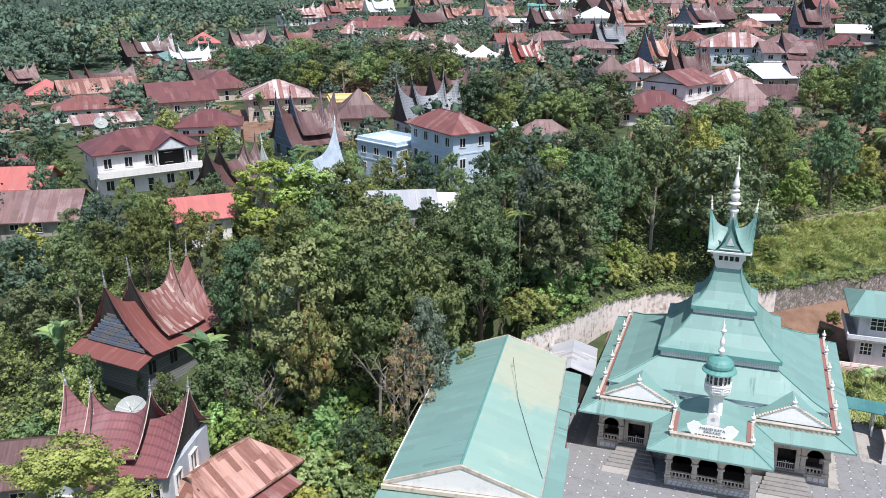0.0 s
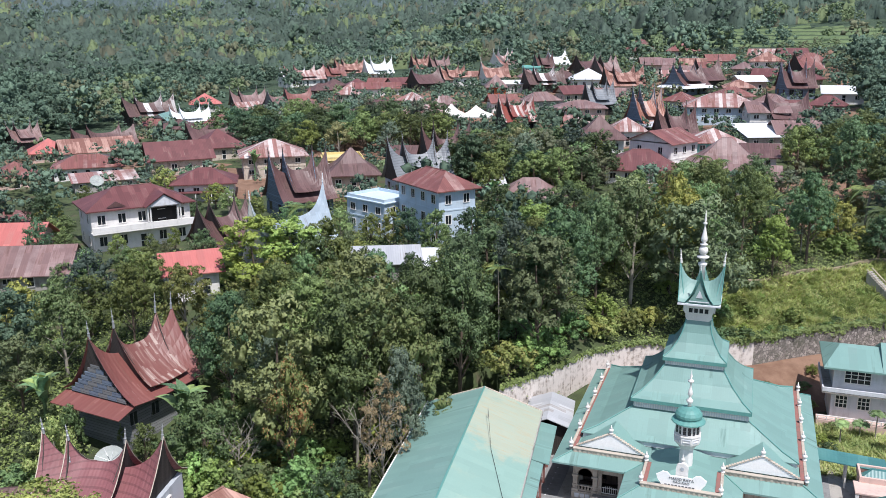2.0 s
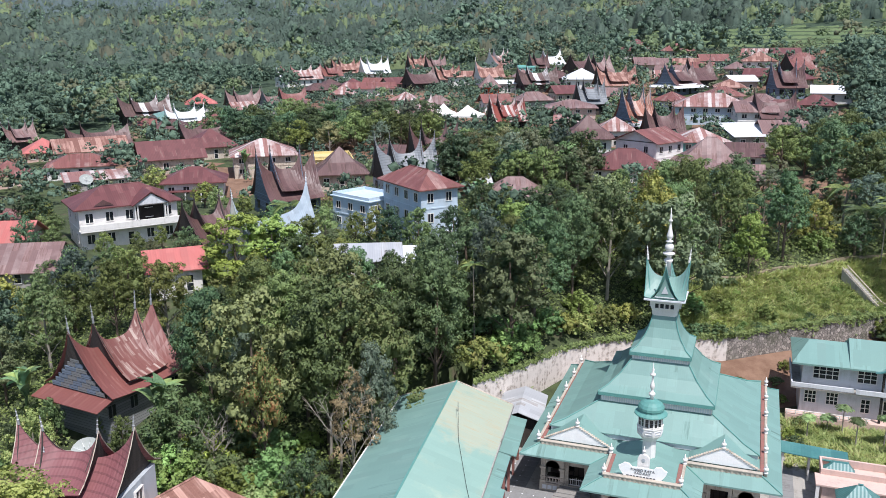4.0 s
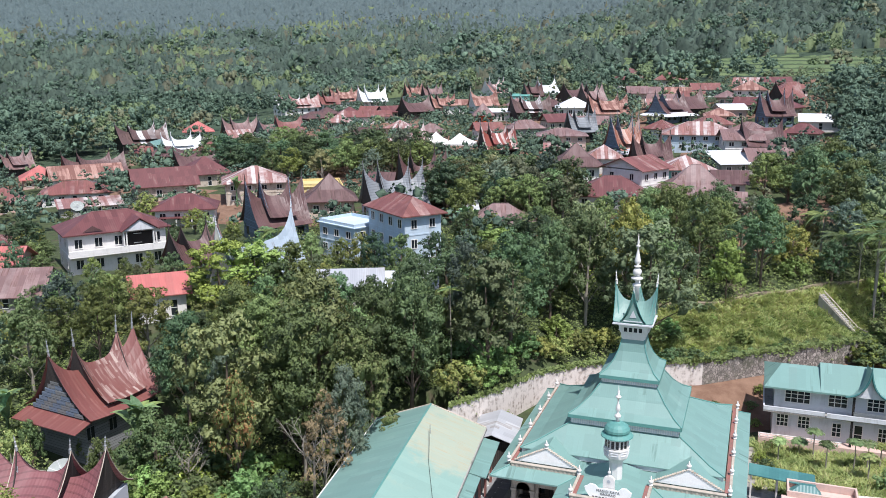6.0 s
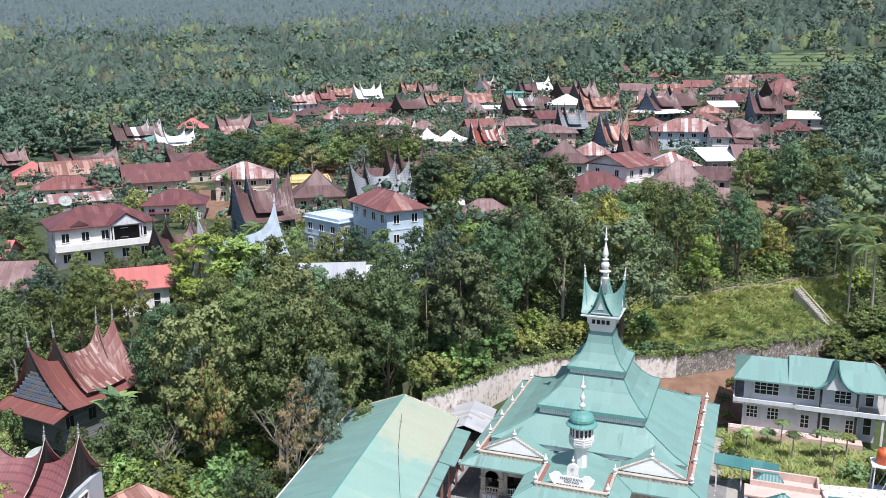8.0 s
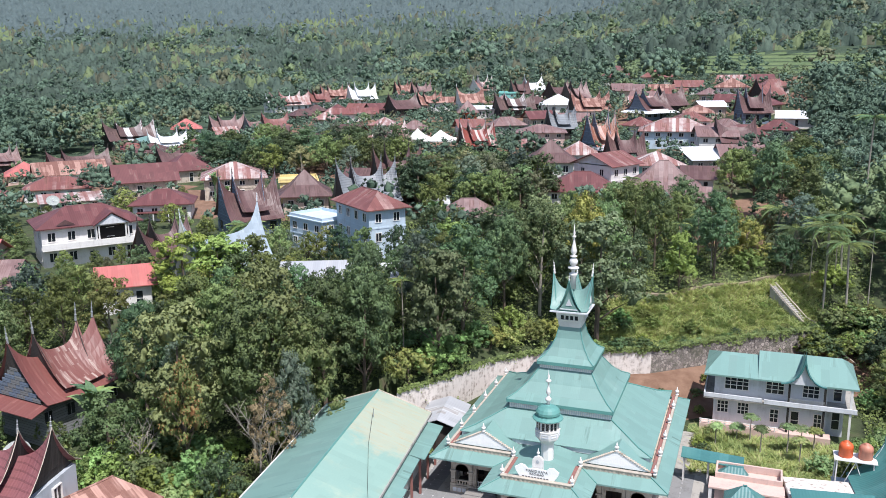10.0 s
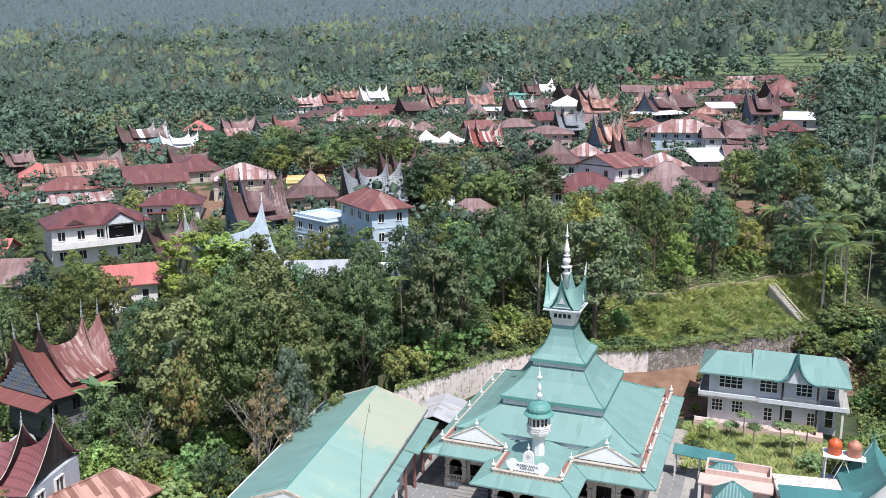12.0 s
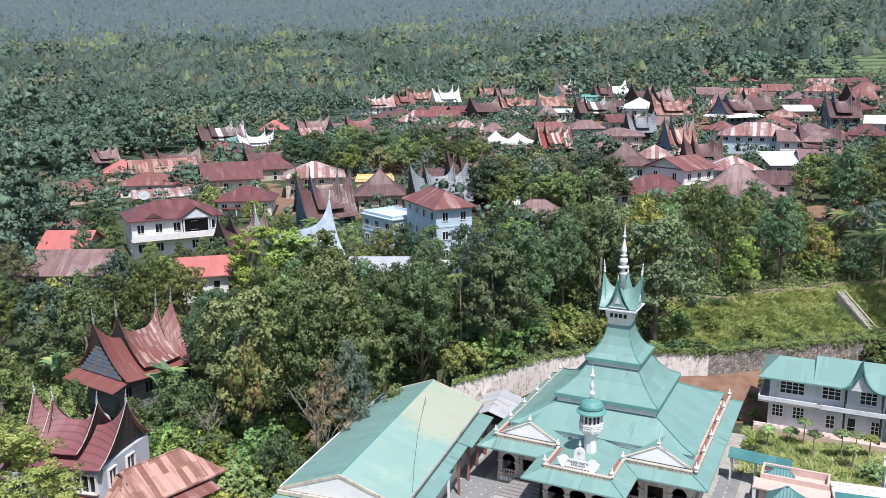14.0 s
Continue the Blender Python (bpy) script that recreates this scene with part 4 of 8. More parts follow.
    s.lathe([(0.2, 11.2), (0.12, 11.4), (0.28, 11.6), (0.3, 11.75), (0.14, 11.9), (0.1, 12.1), (0.22, 12.3), (0.18, 12.6), (0.08, 12.9), (0.08, 13.3), (0.26, 13.45), (0.26, 13.55), (0.07, 13.7), (0.12, 13.95), (0.03, 14.2), (0.01, 14.65)], 10, (mx, my, 0))
    part("minaret_finial", s, WHITE, root, smooth=True)
    # name board above the portico
    b = Solid()
    half = [(0, 1.0), (0.5, 1.0), (0.85, 0.95), (1.15, 1.25), (1.55, 1.3), (1.85, 1.05), (2.05, 0.95), (1.95, 0.6), (1.6, 0.1), (1.5, 0)]
    b.prism([(x, z) for x, z in half[::-1]] + [(-x, z) for x, z in half[1:]], 0.14, pose(0.15, -14.75, 5.35))
    board = part("name_board", b, SUNLIT_WHITE, root, "white scalloped name board")
    b = Solid()
    k = 10
    b.prism([(0.5, 0), (0.5, 0.9)] + [(0.5 * math.cos(math.pi * i / k), 0.95 + 0.5 * math.sin(math.pi * i / k)) for i in range(1, k)] + [(-0.5, 0.9), (-0.5, 0)], 0.3, pose(0.15, -14.45, 6.0))
    arch_ob = part("keyhole_panel", b, WHITE, board)
    b = Solid()
    b.lathe([(0.16, 0), (0.16, 0.03)], 12, (0, 0, 0), pose(0.15, -14.46, 6.95, 90))
    part("medallion", b, GREY_WALL, arch_ob)
    finial(board, 0.15, -14.3, 7.4, 0.8, WHITE, 0.15)
    for text, z, size in (("MASJID RAYA", 6.02, 0.34), ("RAO-RAO", 5.74, 0.30)):
        cu = bpy.data.curves.new("lettering", "FONT")
        cu.body, cu.size, cu.align_x, cu.extrude = text, size, "CENTER", 0.01
        cu.materials.append(LETTER)
        ob = new("lettering", cu)
        ob.parent, ob.matrix_basis = board, pose(0.15, -14.77, z, 90)
    for i in range(9):
        b = Solid()
        b.box(-1.2 + i * 0.28, -1.0 + i * 0.28, -14.775, -14.745, 5.48, 5.56)
        part("lettering_bar", b, LETTER, board)


mosque()


# ---- the long hall beside the mosque ----
def long_hall():
    root = thing("long_hall", pose(-18.55, -16.8, 0, 0, 0, 7.4), "long low hall with faded teal metal gable roof", "hall")
    h, w, ze, zr = 12.1, 5.9, 5.5, 7.6
    s = Solid()
    s.box(-w + 0.7, w - 0.7, -h + 0.4, h - 0.4, -0.3, 5.4)
    wall = part("wall", s, WHITE, root)
    for y in np.arange(-h + 2, h - 1, 2.6):
        window_part(wall, pose(w - 0.7, float(y), 1.4, 0, 0, 90), 1.5, 1.5, 2, 1, WHITE, 0.08)
    for x in (-3, 0, 3):
        window_part(wall, pose(x, -h + 0.4, 1.4), 1.6, 1.6, 2, 1, WHITE, 0.08)

    def slope(name, x0, z0, x1, z1, y0, y1, mat):
        s = Solid()
        v = [(x0, y0, z0), (x1, y0, z1), (x1, y1, z1), (x0, y1, z0)]
        lo = [(a, b, c - 0.12) for a, b, c in v]
        q = [(0, 1, 2, 3), (7, 6, 5, 4), (0, 4, 5, 1), (1, 5, 6, 2), (2, 6, 7, 3), (3, 7, 4, 0)]
        s.add(v + lo, q)
        return part(name, s, mat, root)

    slope("roof_slope", -w, ze, -0.001, zr, -h, h, TEAL)
    slope("roof_slope", 0.001, zr, w, ze, 3.2, h, TEAL_PALE)
    slope("roof_slope", 0.001, zr + 0.004, w - 0.003, ze + 0.004, -h, 3.195, TEAL_PALE)
    # fascia and ridge
    s = Solid()
    s.box(-w - 0.1, -w, -h, h, ze - 0.3, ze + 0.06)
    part("gutter", s, WHITE, root)
    s = Solid()
    s.box(w, w + 0.1, -h, h, ze - 0.25, ze + 0.03)
    part("gutter", s, CONCRETE, root)
    s = Solid()
    s.tube([(0, -h, zr + 0.02), (0, h, zr + 0.02)], [0.09, 0.09], 6)
    part("ridge_cap", s, TEAL_TRIM, root)
    for y in (-h - 0.08, h - 0.02):
        s = Solid()
        s.prism([(-w + 0.2, ze - 0.15), (w - 0.2, ze - 0.15), (0, zr - 0.15)], 0.1, pose(0, y, 0))
        g = part("gable_wall", s, WHITE, root)
        for k in (-1, 1):
            t = Solid()
            t.add([(k * w, y - 0.06, ze - 0.22), (k * w, y - 0.06, ze + 0.05), (0, y - 0.06, zr + 0.06), (0, y - 0.06, zr - 0.22), (k * w, y + 0.1, ze - 0.22), (k * w, y + 0.1, ze + 0.05), (0, y + 0.1, zr + 0.06), (0, y + 0.1, zr - 0.22)],
                  [(0, 1, 2, 3), (7, 6, 5, 4), (0, 4, 5, 1), (1, 5, 6, 2), (2, 6, 7, 3), (3, 7, 4, 0)])
            part("barge_board", t, CREAM, g)
    s = Solid()
    s.box(-w - 0.2, w + 0.2, -h - 0.35, -h - 0.1, ze - 0.5, ze - 0.18)
    part("front_beam", s, CREAM, root)
    slope("front_canopy", -w - 0.4, 4.9, w + 0.4, 4.9, -h - 2.6, -h - 0.35, TEAL)
    # lower lean-to along the court side
    for y0, y1, out in ((-h, -3.2, 1.5), (-3.19, 2.9, 1.1), (3.0, h - 1.2, 1.6)):
        slope("lean_to_roof", w - 0.3, ze - 0.55, w + out, ze - 0.95, y0, y1, TEAL)
    for y in np.arange(-h + 0.4, h - 1, 3.2):
        s = Solid()
        s.bevel_box(w + 0.6, w + 0.82, float(y), float(y) + 0.25, -0.1, 4.56, 0.02)
        part("post", s, RED_STRIP if y > 0 else WHITE, root)
    # roof cable and its stay
    s = Solid()
    s.tube([(1.4, 6.0, 7.1), (1.4, 6.0, 8.1)], [0.04, 0.03], 5)
    part("aerial_post", s, STEEL, root)
    s = Solid()
    s.tube([(1.4, 6.0, 8.0), (2.6, 0.5, 6.75), (4.6, -6.0, 6.05), (5.8, -9.5, 5.6)], [0.02] * 4, 4)
    part("cable", s, DARK, root)


long_hall()


def shed():
    root = thing("shed", pose(-14.5, 0.6, 0, 0, 0, 8), "small white zinc-roofed shed beside the long hall", "shed")
    s = Solid()
    s.box(-1.9, 1.9, -3.2, 2.6, -0.1, 3.3)
    part("wall", s, DARK_WOOD, root)
    for k in (-1, 1):
        s = Solid()
        v = [(0, -3.8, 4.3), (k * 2.5, -3.8, 3.4), (k * 2.5, 3.2, 3.4), (0, 3.2, 4.3)]
        lo = [(a, b, c - 0.06) for a, b, c in v]
        q = [(0, 1, 2, 3), (7, 6, 5, 4), (0, 4, 5, 1), (1, 5, 6, 2), (2, 6, 7, 3), (3, 7, 4, 0)]
        s.add(v + lo, q if k < 0 else [f[::-1] for f in q])
        part("roof_sheet", s, ZINC, root)


shed()


# ---- the two-storey house behind the court ----
def court_house():
    root = thing("two_storey_house", pose(0, 0, 0), "pale grey two-storey house with teal roof and horned porch gable", "house")
    x0, x1, y0, y1 = 13.9, 28.3, 15.2, 21.8
    s = Solid()
    s.box(x0, 26.0, y0, y1, -0.1, 3.85).box(x0 + 0.02, 26.0, y0 + 0.02, y1, 4.1, 6.95)
    s.box(26.0, x1 - 0.3, y0 + 1.6, y1 - 0.01, -0.1, 6.9)
    wall = part("wall", s, PALE_GREY, root)
    for cx, w in ((16.35, 2.7), (20.5, 2.0), (24.3, 1.8)):
        window_part(wall, pose(cx, y0 + 0.02, 4.95), w, 1.45, 4 if w > 2.4 else 3, 3, WHITE, 0.08, True)
    for cx in (14.95, 17.2):
        window_part(wall, pose(cx, y0, 2.0), 1.3, 1.35, 3, 3, WHITE, 0.08, True)
    for cx, w in ((20.6, 1.0), (25.2, 0.9)):
        window_part(wall, pose(cx, y0, 1.5), w, 1.5, 2, 3, WHITE, 0.08)
    for cx, yy, z in ((22.8, y0, 0.95), (27.2, y0 + 1.6, 0.9), (27.2, y0 + 1.6, 4.35)):
        window_part(wall, pose(cx, yy, z), 0.95, 2.1, 1, 2, WHITE, 0.06, name="door")
    s = Solid()
    s.bevel_box(12.8, x1 + 0.8, y0 - 1.1, y1, 3.86, 4.1, 0.03)
    part("balcony_slab", s, CONCRETE, root)
    for a, b in ((12.85, 19.2), (19.4, x1 + 0.75)):
        s = Solid()
        yy = y0 - 1.1 if a < 15 else y0 - 1.25
        s.bevel_box(a, b, yy, yy + 0.14, 4.0, 4.55, 0.02)
        part("balcony_wall", s, PALE_GREY, root)
    s = Solid()
    s.bevel_box(12.8, 12.95, y0 - 1.0, y1, 4.1, 4.6, 0.02)
    part("balcony_wall", s, PALE_GREY, root)
    for i in range(5):
        s = Solid()
        s.box(22.0, 25.7, y0 - 1.2, y0 - 1.16, 4.62 + i * 0.09, 4.65 + i * 0.09)
        part("rail", s, STEEL, root)
    s = Solid()
    s.bevel_box(12.5, 26.6, y0 - 1.5, y0 - 0.0, -0.1, 0.85, 0.03)
    part("terrace", s, PINKISH, root)
    s = Solid()
    for x in np.arange(12.6, 21, 0.9):
        s.box(float(x), float(x) + 0.08, y0 - 1.5, y0 - 1.42, 0.85, 1.35)
    s.box(12.5, 21.1, y0 - 1.52, y0 - 1.4, 1.35, 1.42).box(12.5, 21.1, y0 - 1.5, y0 - 1.42, 1.1, 1.15)
    part("terrace_rail", s, WHITE, root)
    for x in (22.0, 25.7, 28.4):
        s = Solid()
        s.bevel_box(x - 0.12, x + 0.12, y0 - 1.1, y0 - 0.86, 0.85, 3.86, 0.02).bevel_box(x - 0.12, x + 0.12, y0 - 1.1, y0 - 0.86, 4.11, 6.7, 0.02)
        part("post", s, DARK if x < 28 else WHITE, root)
    # roofs
    for k, (a, b, zr) in enumerate(((12.75, 18.6, 8.35), (18.6, 29.1, 8.9))):
        s = Solid()
        yb, yf = y1 + 0.9, y0 - 1.2
        ym = (yb + yf) / 2
        ins_a, ins_b = (1.8 if k == 0 else 0.0), (1.6 if k == 1 else 0.0)
        dz = 0.0 if k == 0 else 0.003
        v = [(a, yf, 6.9 + dz), (b, yf, 6.9 + dz), (b, yb, 6.9 + dz), (a, yb, 6.9 + dz), (a + ins_a, ym, zr), (b - ins_b, ym, zr)]
        lo = [(x, y, z - 0.2) for x, y, z in v[:4]]
        s.add(v + lo, [(0, 1, 5, 4), (1, 2, 5), (2, 3, 4, 5), (3, 0, 4), (6, 7, 1, 0), (7, 8, 2, 1), (8, 9, 3, 2), (9, 6, 0, 3), (9, 8, 7, 6)])
        part("roof", s, TEAL, root)
    # porch gable with horn
    s = Solid()

    def wing(side):
        def fn(u, v):
            x = 23.4 + side * 2.35 * (1 - v) ** 1.7
            return (x, 13.6 + 4.4 * u, 6.85 + 3.3 * v ** 1.9 * (1 - 0.25 * u))

        return fn

    s.sheet(lambda u, v: wing(1)(u, v), 4, 8, 0.12).sheet(lambda u, v: wing(-1)(1 - u, v), 4, 8, 0.12)
    porch = part("porch_roof", s, TEAL, root)
    s = Solid()
    pts = [(2.2 * (1 - v) ** 1.7, 6.8 + 3.1 * v ** 1.9) for v in (0, 0.2, 0.4, 0.6, 0.8, 1.0)]
    s.prism([(x, z) for x, z in pts] + [(-x, z) for x, z in pts[-2::-1]], 0.1, pose(23.4, 13.85, 0))
    part("gable_wall", s, PALE_GREY, porch)
    for side in (1, -1):
        s = Solid()
        s.tube([(wing(side)(0, v / 8)[0], 13.57, wing(side)(0, v / 8)[2]) for v in range(9)], [0.12] * 8 + [0.05], 5)
        part("barge_board", s, TEAL_DARK, porch)
    s = Solid()
    s.tube([(23.4, 13.6, 10.0), (23.4, 13.5, 10.9)], [0.08, 0.01], 6)
    part("horn", s, TEAL_DARK, porch)


court_house()


# ---- houses ----
PADS = []


def hip_roof(parent, L, W, z, rise, mat, ridge=None, over=0.8, name="roof", curve=0.0):
    ridge = max(L - W, 0.3) if ridge is None else ridge
    a, b, r = L / 2 + over, W / 2 + over, ridge / 2
    s = Solid()
    v = [(-a, -b, z), (a, -b, z), (a, b, z), (-a, b, z), (-r, 0, z + rise), (r, 0, z + rise)]
    if curve:
        k = 0.5
        mid = [(-(a + (r - a) * k), -b * (1 - k), z + rise * (k - curve)), ((a + (r - a) * k), -b * (1 - k), z + rise * (k - curve)), ((a + (r - a) * k), b * (1 - k), z + rise * (k - curve)), (-(a + (r - a) * k), b * (1 - k), z + rise * (k - curve))]
        v = v[:4] + mid + v[4:]
        f = [(0, 1, 5, 4), (1, 2, 6, 5), (2, 3, 7, 6), (3, 0, 4, 7), (4, 5, 9, 8), (5, 6, 9), (6, 7, 8, 9), (7, 4, 8)]
    else:
        f = [(0, 1, 5, 4), (1, 2, 5), (2, 3, 4, 5), (3, 0, 4)]
    n = len(v)
    v += [(x, y, zz - 0.18) for x, y, zz in v[:4]]
    f += [(n, n + 1, 1, 0), (n + 1, n + 2, 2, 1), (n + 2, n + 3, 3, 2), (n + 3, n, 0, 3), (n + 3, n + 2, n + 1, n)]
    s.add(v, f)
    roof = part(name, s, mat, parent)
    c = Solid()
    c.tube([(-r, 0, z + rise + 0.02), (r, 0, z + rise + 0.02)], [0.09, 0.09], 5)
    part("ridge_cap", c, mat, roof)
    return roof


def gable_roof(parent, L, W, z, rise, mat, over=0.8, wall_mat=WHITE, name="roof"):
    a, b = L / 2 + over, W / 2 + over
    s = Solid()
    v = [(-a, -b, z), (a, -b, z), (a, 0, z + rise), (-a, 0, z + rise), (a, b, z), (-a, b, z)]
    n = len(v)
    v += [(x, y, zz - 0.12) for x, y, zz in v]
    s.add(v, [(0, 1, 2, 3), (3, 2, 4, 5), (9, 8, 7, 6), (11, 10, 8, 9), (0, 6, 7, 1), (5, 4, 10, 11), (1, 7, 8, 2), (2, 8, 10, 4), (0, 3, 9, 6), (3, 5, 11, 9)])
    roof = part(name, s, mat, parent)
    for x in (-L / 2 + 0.05, L / 2 - 0.15):
        g = Solid()
        k = rise * (W / 2) / b
        g.prism([(-W / 2, 0), (W / 2, 0), (0, k)], 0.1, pose(x + 0.1, 0, z + rise - k - 0.12, 0, 0, 90))
        part("gable_wall", g, wall_mat, roof)
    return roof


def flat_roof(parent, L, W, z, mat, name="roof"):
    s = Solid()
    s.bevel_box(-L / 2 - 0.3, L / 2 + 0.3, -W / 2 - 0.3, W / 2 + 0.3, z, z + 0.2, 0.03)
    r = part(name, s, mat, parent)
    p = Solid()
    for x0, x1, y0, y1 in ((-L / 2, L / 2, -W / 2, -W / 2 + 0.15), (-L / 2, L / 2, W / 2 - 0.15, W / 2), (-L / 2, -L / 2 + 0.15, -W / 2 + 0.16, W / 2 - 0.16), (L / 2 - 0.15, L / 2, -W / 2 + 0.16, W / 2 - 0.16)):
        p.box(x0, x1, y0, y1, z + 0.2, z + 0.7)
    part("parapet", p, mat, r)
    return r


def walls_with_windows(root, L, W, z, wall_mat, storeys, frame_mat=WHITE, deep=-3.0):
    s = Solid()
    s.box(-L / 2, L / 2, -W / 2, W / 2, deep, z)
    wall = part("wall", s, wall_mat, root)
    each = z / storeys
    n = max(2, round(L / 3.0))
    for k in range(storeys):
        z0 = k * each + each * 0.32
        for i in range(n):
            x = -L / 2 + L * (i + 0.5) / n
            if k == 0 and i == n // 2:
                window_part(wall, pose(x, -W / 2, 0.1), 1.0, min(2.1, each * 0.75), 1, 2, frame_mat, 0.07, name="door")
            else:
                window_part(wall, pose(x, -W / 2, z0), 1.25, each * 0.42, 2, 1, frame_mat, 0.07)
        for sx in (-1, 1):
            for y in (-W / 4, W / 4):
                window_part(wall, pose(sx * L / 2, y, z0, 0, 0, 90 * sx), 1.1, each * 0.42, 2, 1, frame_mat, 0.07)
        if k:
            b = Solid()
            b.box(-L / 2 - 0.06, L / 2 + 0.06, -W / 2 - 0.06, W / 2 + 0.06, k * each - 0.12, k * each + 0.1)
            part("string_course", b, wall_mat, wall)
    return wall


def house_at(name, x, y, yaw, r, label, group="village houses"):
    z = ground(x, y)
    PADS.append((x, y, r))
    return thing(name, pose(x, y, z - 0.05, 0, 0, yaw), label, "house", group)


def hip_house(x, y, yaw, L, W, h, rise, roof, wall, label, storeys=1, style="hip", porch=False, frame_mat=WHITE):
    root = house_at("house", x, y, yaw, max(L, W) * 0.55, label)
    walls_with_windows(root, L, W, h, wall, storeys, frame_mat=frame_mat)
    if style == "hip":
        hip_roof(root, L, W, h, rise, roof)
    elif style == "bell":
        hip_roof(root, L, W, h, rise, roof, None, 1.0, curve=0.09)
    elif style == "gable":
        gable_roof(root, L, W, h, rise, roof, 0.8, wall)
    elif style == "flat":
        flat_roof(root, L, W, h, wall)
    elif style == "shed":
        s = Solid()
        a, b = L / 2 + 0.6, W / 2 + 0.6
        v = [(-a, -b, h), (a, -b, h), (a, b, h + rise), (-a, b, h + rise)]
        lo = [(p, q, r - 0.1) for p, q, r in v]
        s.add(v + lo, [(0, 1, 2, 3), (7, 6, 5, 4), (0, 4, 5, 1), (1, 5, 6, 2), (2, 6, 7, 3), (3, 7, 4, 0)])
        part("roof", s, roof, root)
    if porch:
        p = Solid()
        p.box(-L * 0.42, L * 0.42, -W / 2 - 2.0, -W / 2 - 0.0, h * 0.5, h * 0.5 + 0.14)
        ob = part("porch_roof", p, roof, root)
        for i in range(4):
            c = Solid()
            xx = -L * 0.4 + L * 0.8 * i / 3
            c.bevel_box(xx - 0.1, xx + 0.1, -W / 2 - 1.9, -W / 2 - 1.7, -2.0, h * 0.5, 0.02)
            part("post", c, WHITE, ob)
    return root


def gonjong_house(x, y, yaw, L, W, H, roof, wall, label, tips=4, gable=DARK_WOOD, apron=None):
    """A horn-roofed house, H high to its tips: one long saddle roof, and a shorter one riding on it where it has four horns."""
    h = min(2.9, H * 0.32)
    rise, horn, spike = (H - h) * 0.52, (H - h) * 0.46, 1.1
    L, W = L * 1.06, W * 1.08
    horns = WHITE_ROOF if roof in (WHITE_ROOF, PALE_BLUE_ROOF) or gable == WHITE else DARK_WOOD if roof == BROWN else GREY_WOOD
    root = house_at("horned_house", x, y, yaw, max(L, W) * 0.5, label)
    walls_with_windows(root, L * 0.84, W * 0.8, h + 0.3, wall, 1, frame_mat=WHITE if wall in (WHITE, PINKISH, CONCRETE) else DARK_WOOD)
    gonjong_roof(root, pose(0, 0, 0), L, W, h, h + rise, h + rise + horn, roof, spike, gable, None, "roof", 18, horns, power=5.0 if roof == PALE_BLUE_ROOF else 4.0)
    if tips >= 4:
        gonjong_roof(root, pose(0, 0, 0.3), L * 0.52, W * 0.84, h + rise * 0.3, h + rise * 1.05, h + rise + horn * 0.96, roof, spike, gable, None, "upper_roof", 14, horns, power=3.8)
    if apron:
        s = Solid()
        a, b = L / 2 + 0.8, W / 2 + 1.4
        s.loft([(-a, a, -b, b, h - 0.75), (-a, a, -b, b, h - 0.65), (-a + 2.0, a - 2.0, -b + 2.2, b - 2.2, h + 0.4)])
        part("apron_roof", s, apron, root)
    return root


# the old horned house among the trees
def old_horned_house():
    x, y, yaw = -54.2, -15.5, 82.0
    root = house_at("horned_house", x, y, yaw, 8.0, "old horned house with rusted red sheet roof and grey plank gable", "houses by the wood")
    L, W, h = 10.8, 9.2, 4.0
    s = Solid()
    s.box(-L * 0.42, L * 0.42, -W * 0.4, W * 0.4, -2.5, h + 0.4)
    wall = part("wall", s, GREY_WOOD, root)
    for i in range(4):
        window_part(wall, pose(-4.2 + 2.8 * i, -W * 0.4, 1.6), 1.1, 1.3, 2, 1, GREY_WOOD, 0.06)
    s = Solid()
    s.prism([(-W * 0.44, h - 0.2), (W * 0.44, h - 0.2), (W * 0.27, h + 1.4), (0.12, h + 4.0), (-0.12, h + 4.0), (-W * 0.27, h + 1.6)], 0.1, pose(-L * 0.445, 0, 0, 0, 0, 90))
    g = part("plank_gable", s, DARK_WOOD, root)
    for i in range(7):
        zz = h + 0.05 + i * 0.5
        half = W * 0.42 * max(0.06, 1 - ((zz - h) / 3.9)) ** 1.15
        n = max(1, int(half * 2 / 1.1))
        for j in range(n):
            t = Solid()
            a = -half + 2 * half * j / n
            t.box(-L * 0.445 - 0.2, -L * 0.445 - 0.11, a + 0.03, a + 2 * half / n - 0.03, zz, zz + 0.43)
            part("plank", t, BLUE_WOOD if (i * 3 + j) % 2 else GREY_WOOD, g)
    gonjong_roof(root, pose(0, 0, 0), L, W + 0.6, h - 0.2, h + 3.6, h + 6.4, OLD_RED, 1.7, DARK_WOOD, MAROON, "roof", 20, STEEL, 0.3, gables=True)
    gonjong_roof(root, pose(0.4, 0, 0.2), L * 0.52, W * 0.92, h + 0.5, h + 3.8, h + 6.4, OLD_RED_STREAKED, 1.9, DARK_WOOD, None, "upper_roof", 14, STEEL, 0.2)
    s = Solid()
    v = [(-L * 0.5 - 1.5, -W * 0.52, h - 0.7), (-L * 0.5 - 1.5, W * 0.52, h - 0.7), (-L * 0.44, W * 0.52, h - 0.05), (-L * 0.44, -W * 0.52, h - 0.05)]
    lo = [(a, b, c - 0.08) for a, b, c in v]
    s.add(v + lo, [(3, 2, 1, 0), (4, 5, 6, 7), (0, 1, 5, 4), (1, 2, 6, 5), (2, 3, 7, 6), (3, 0, 4, 7)])
    part("gable_apron", s, OLD_RED, root)


old_horned_house()


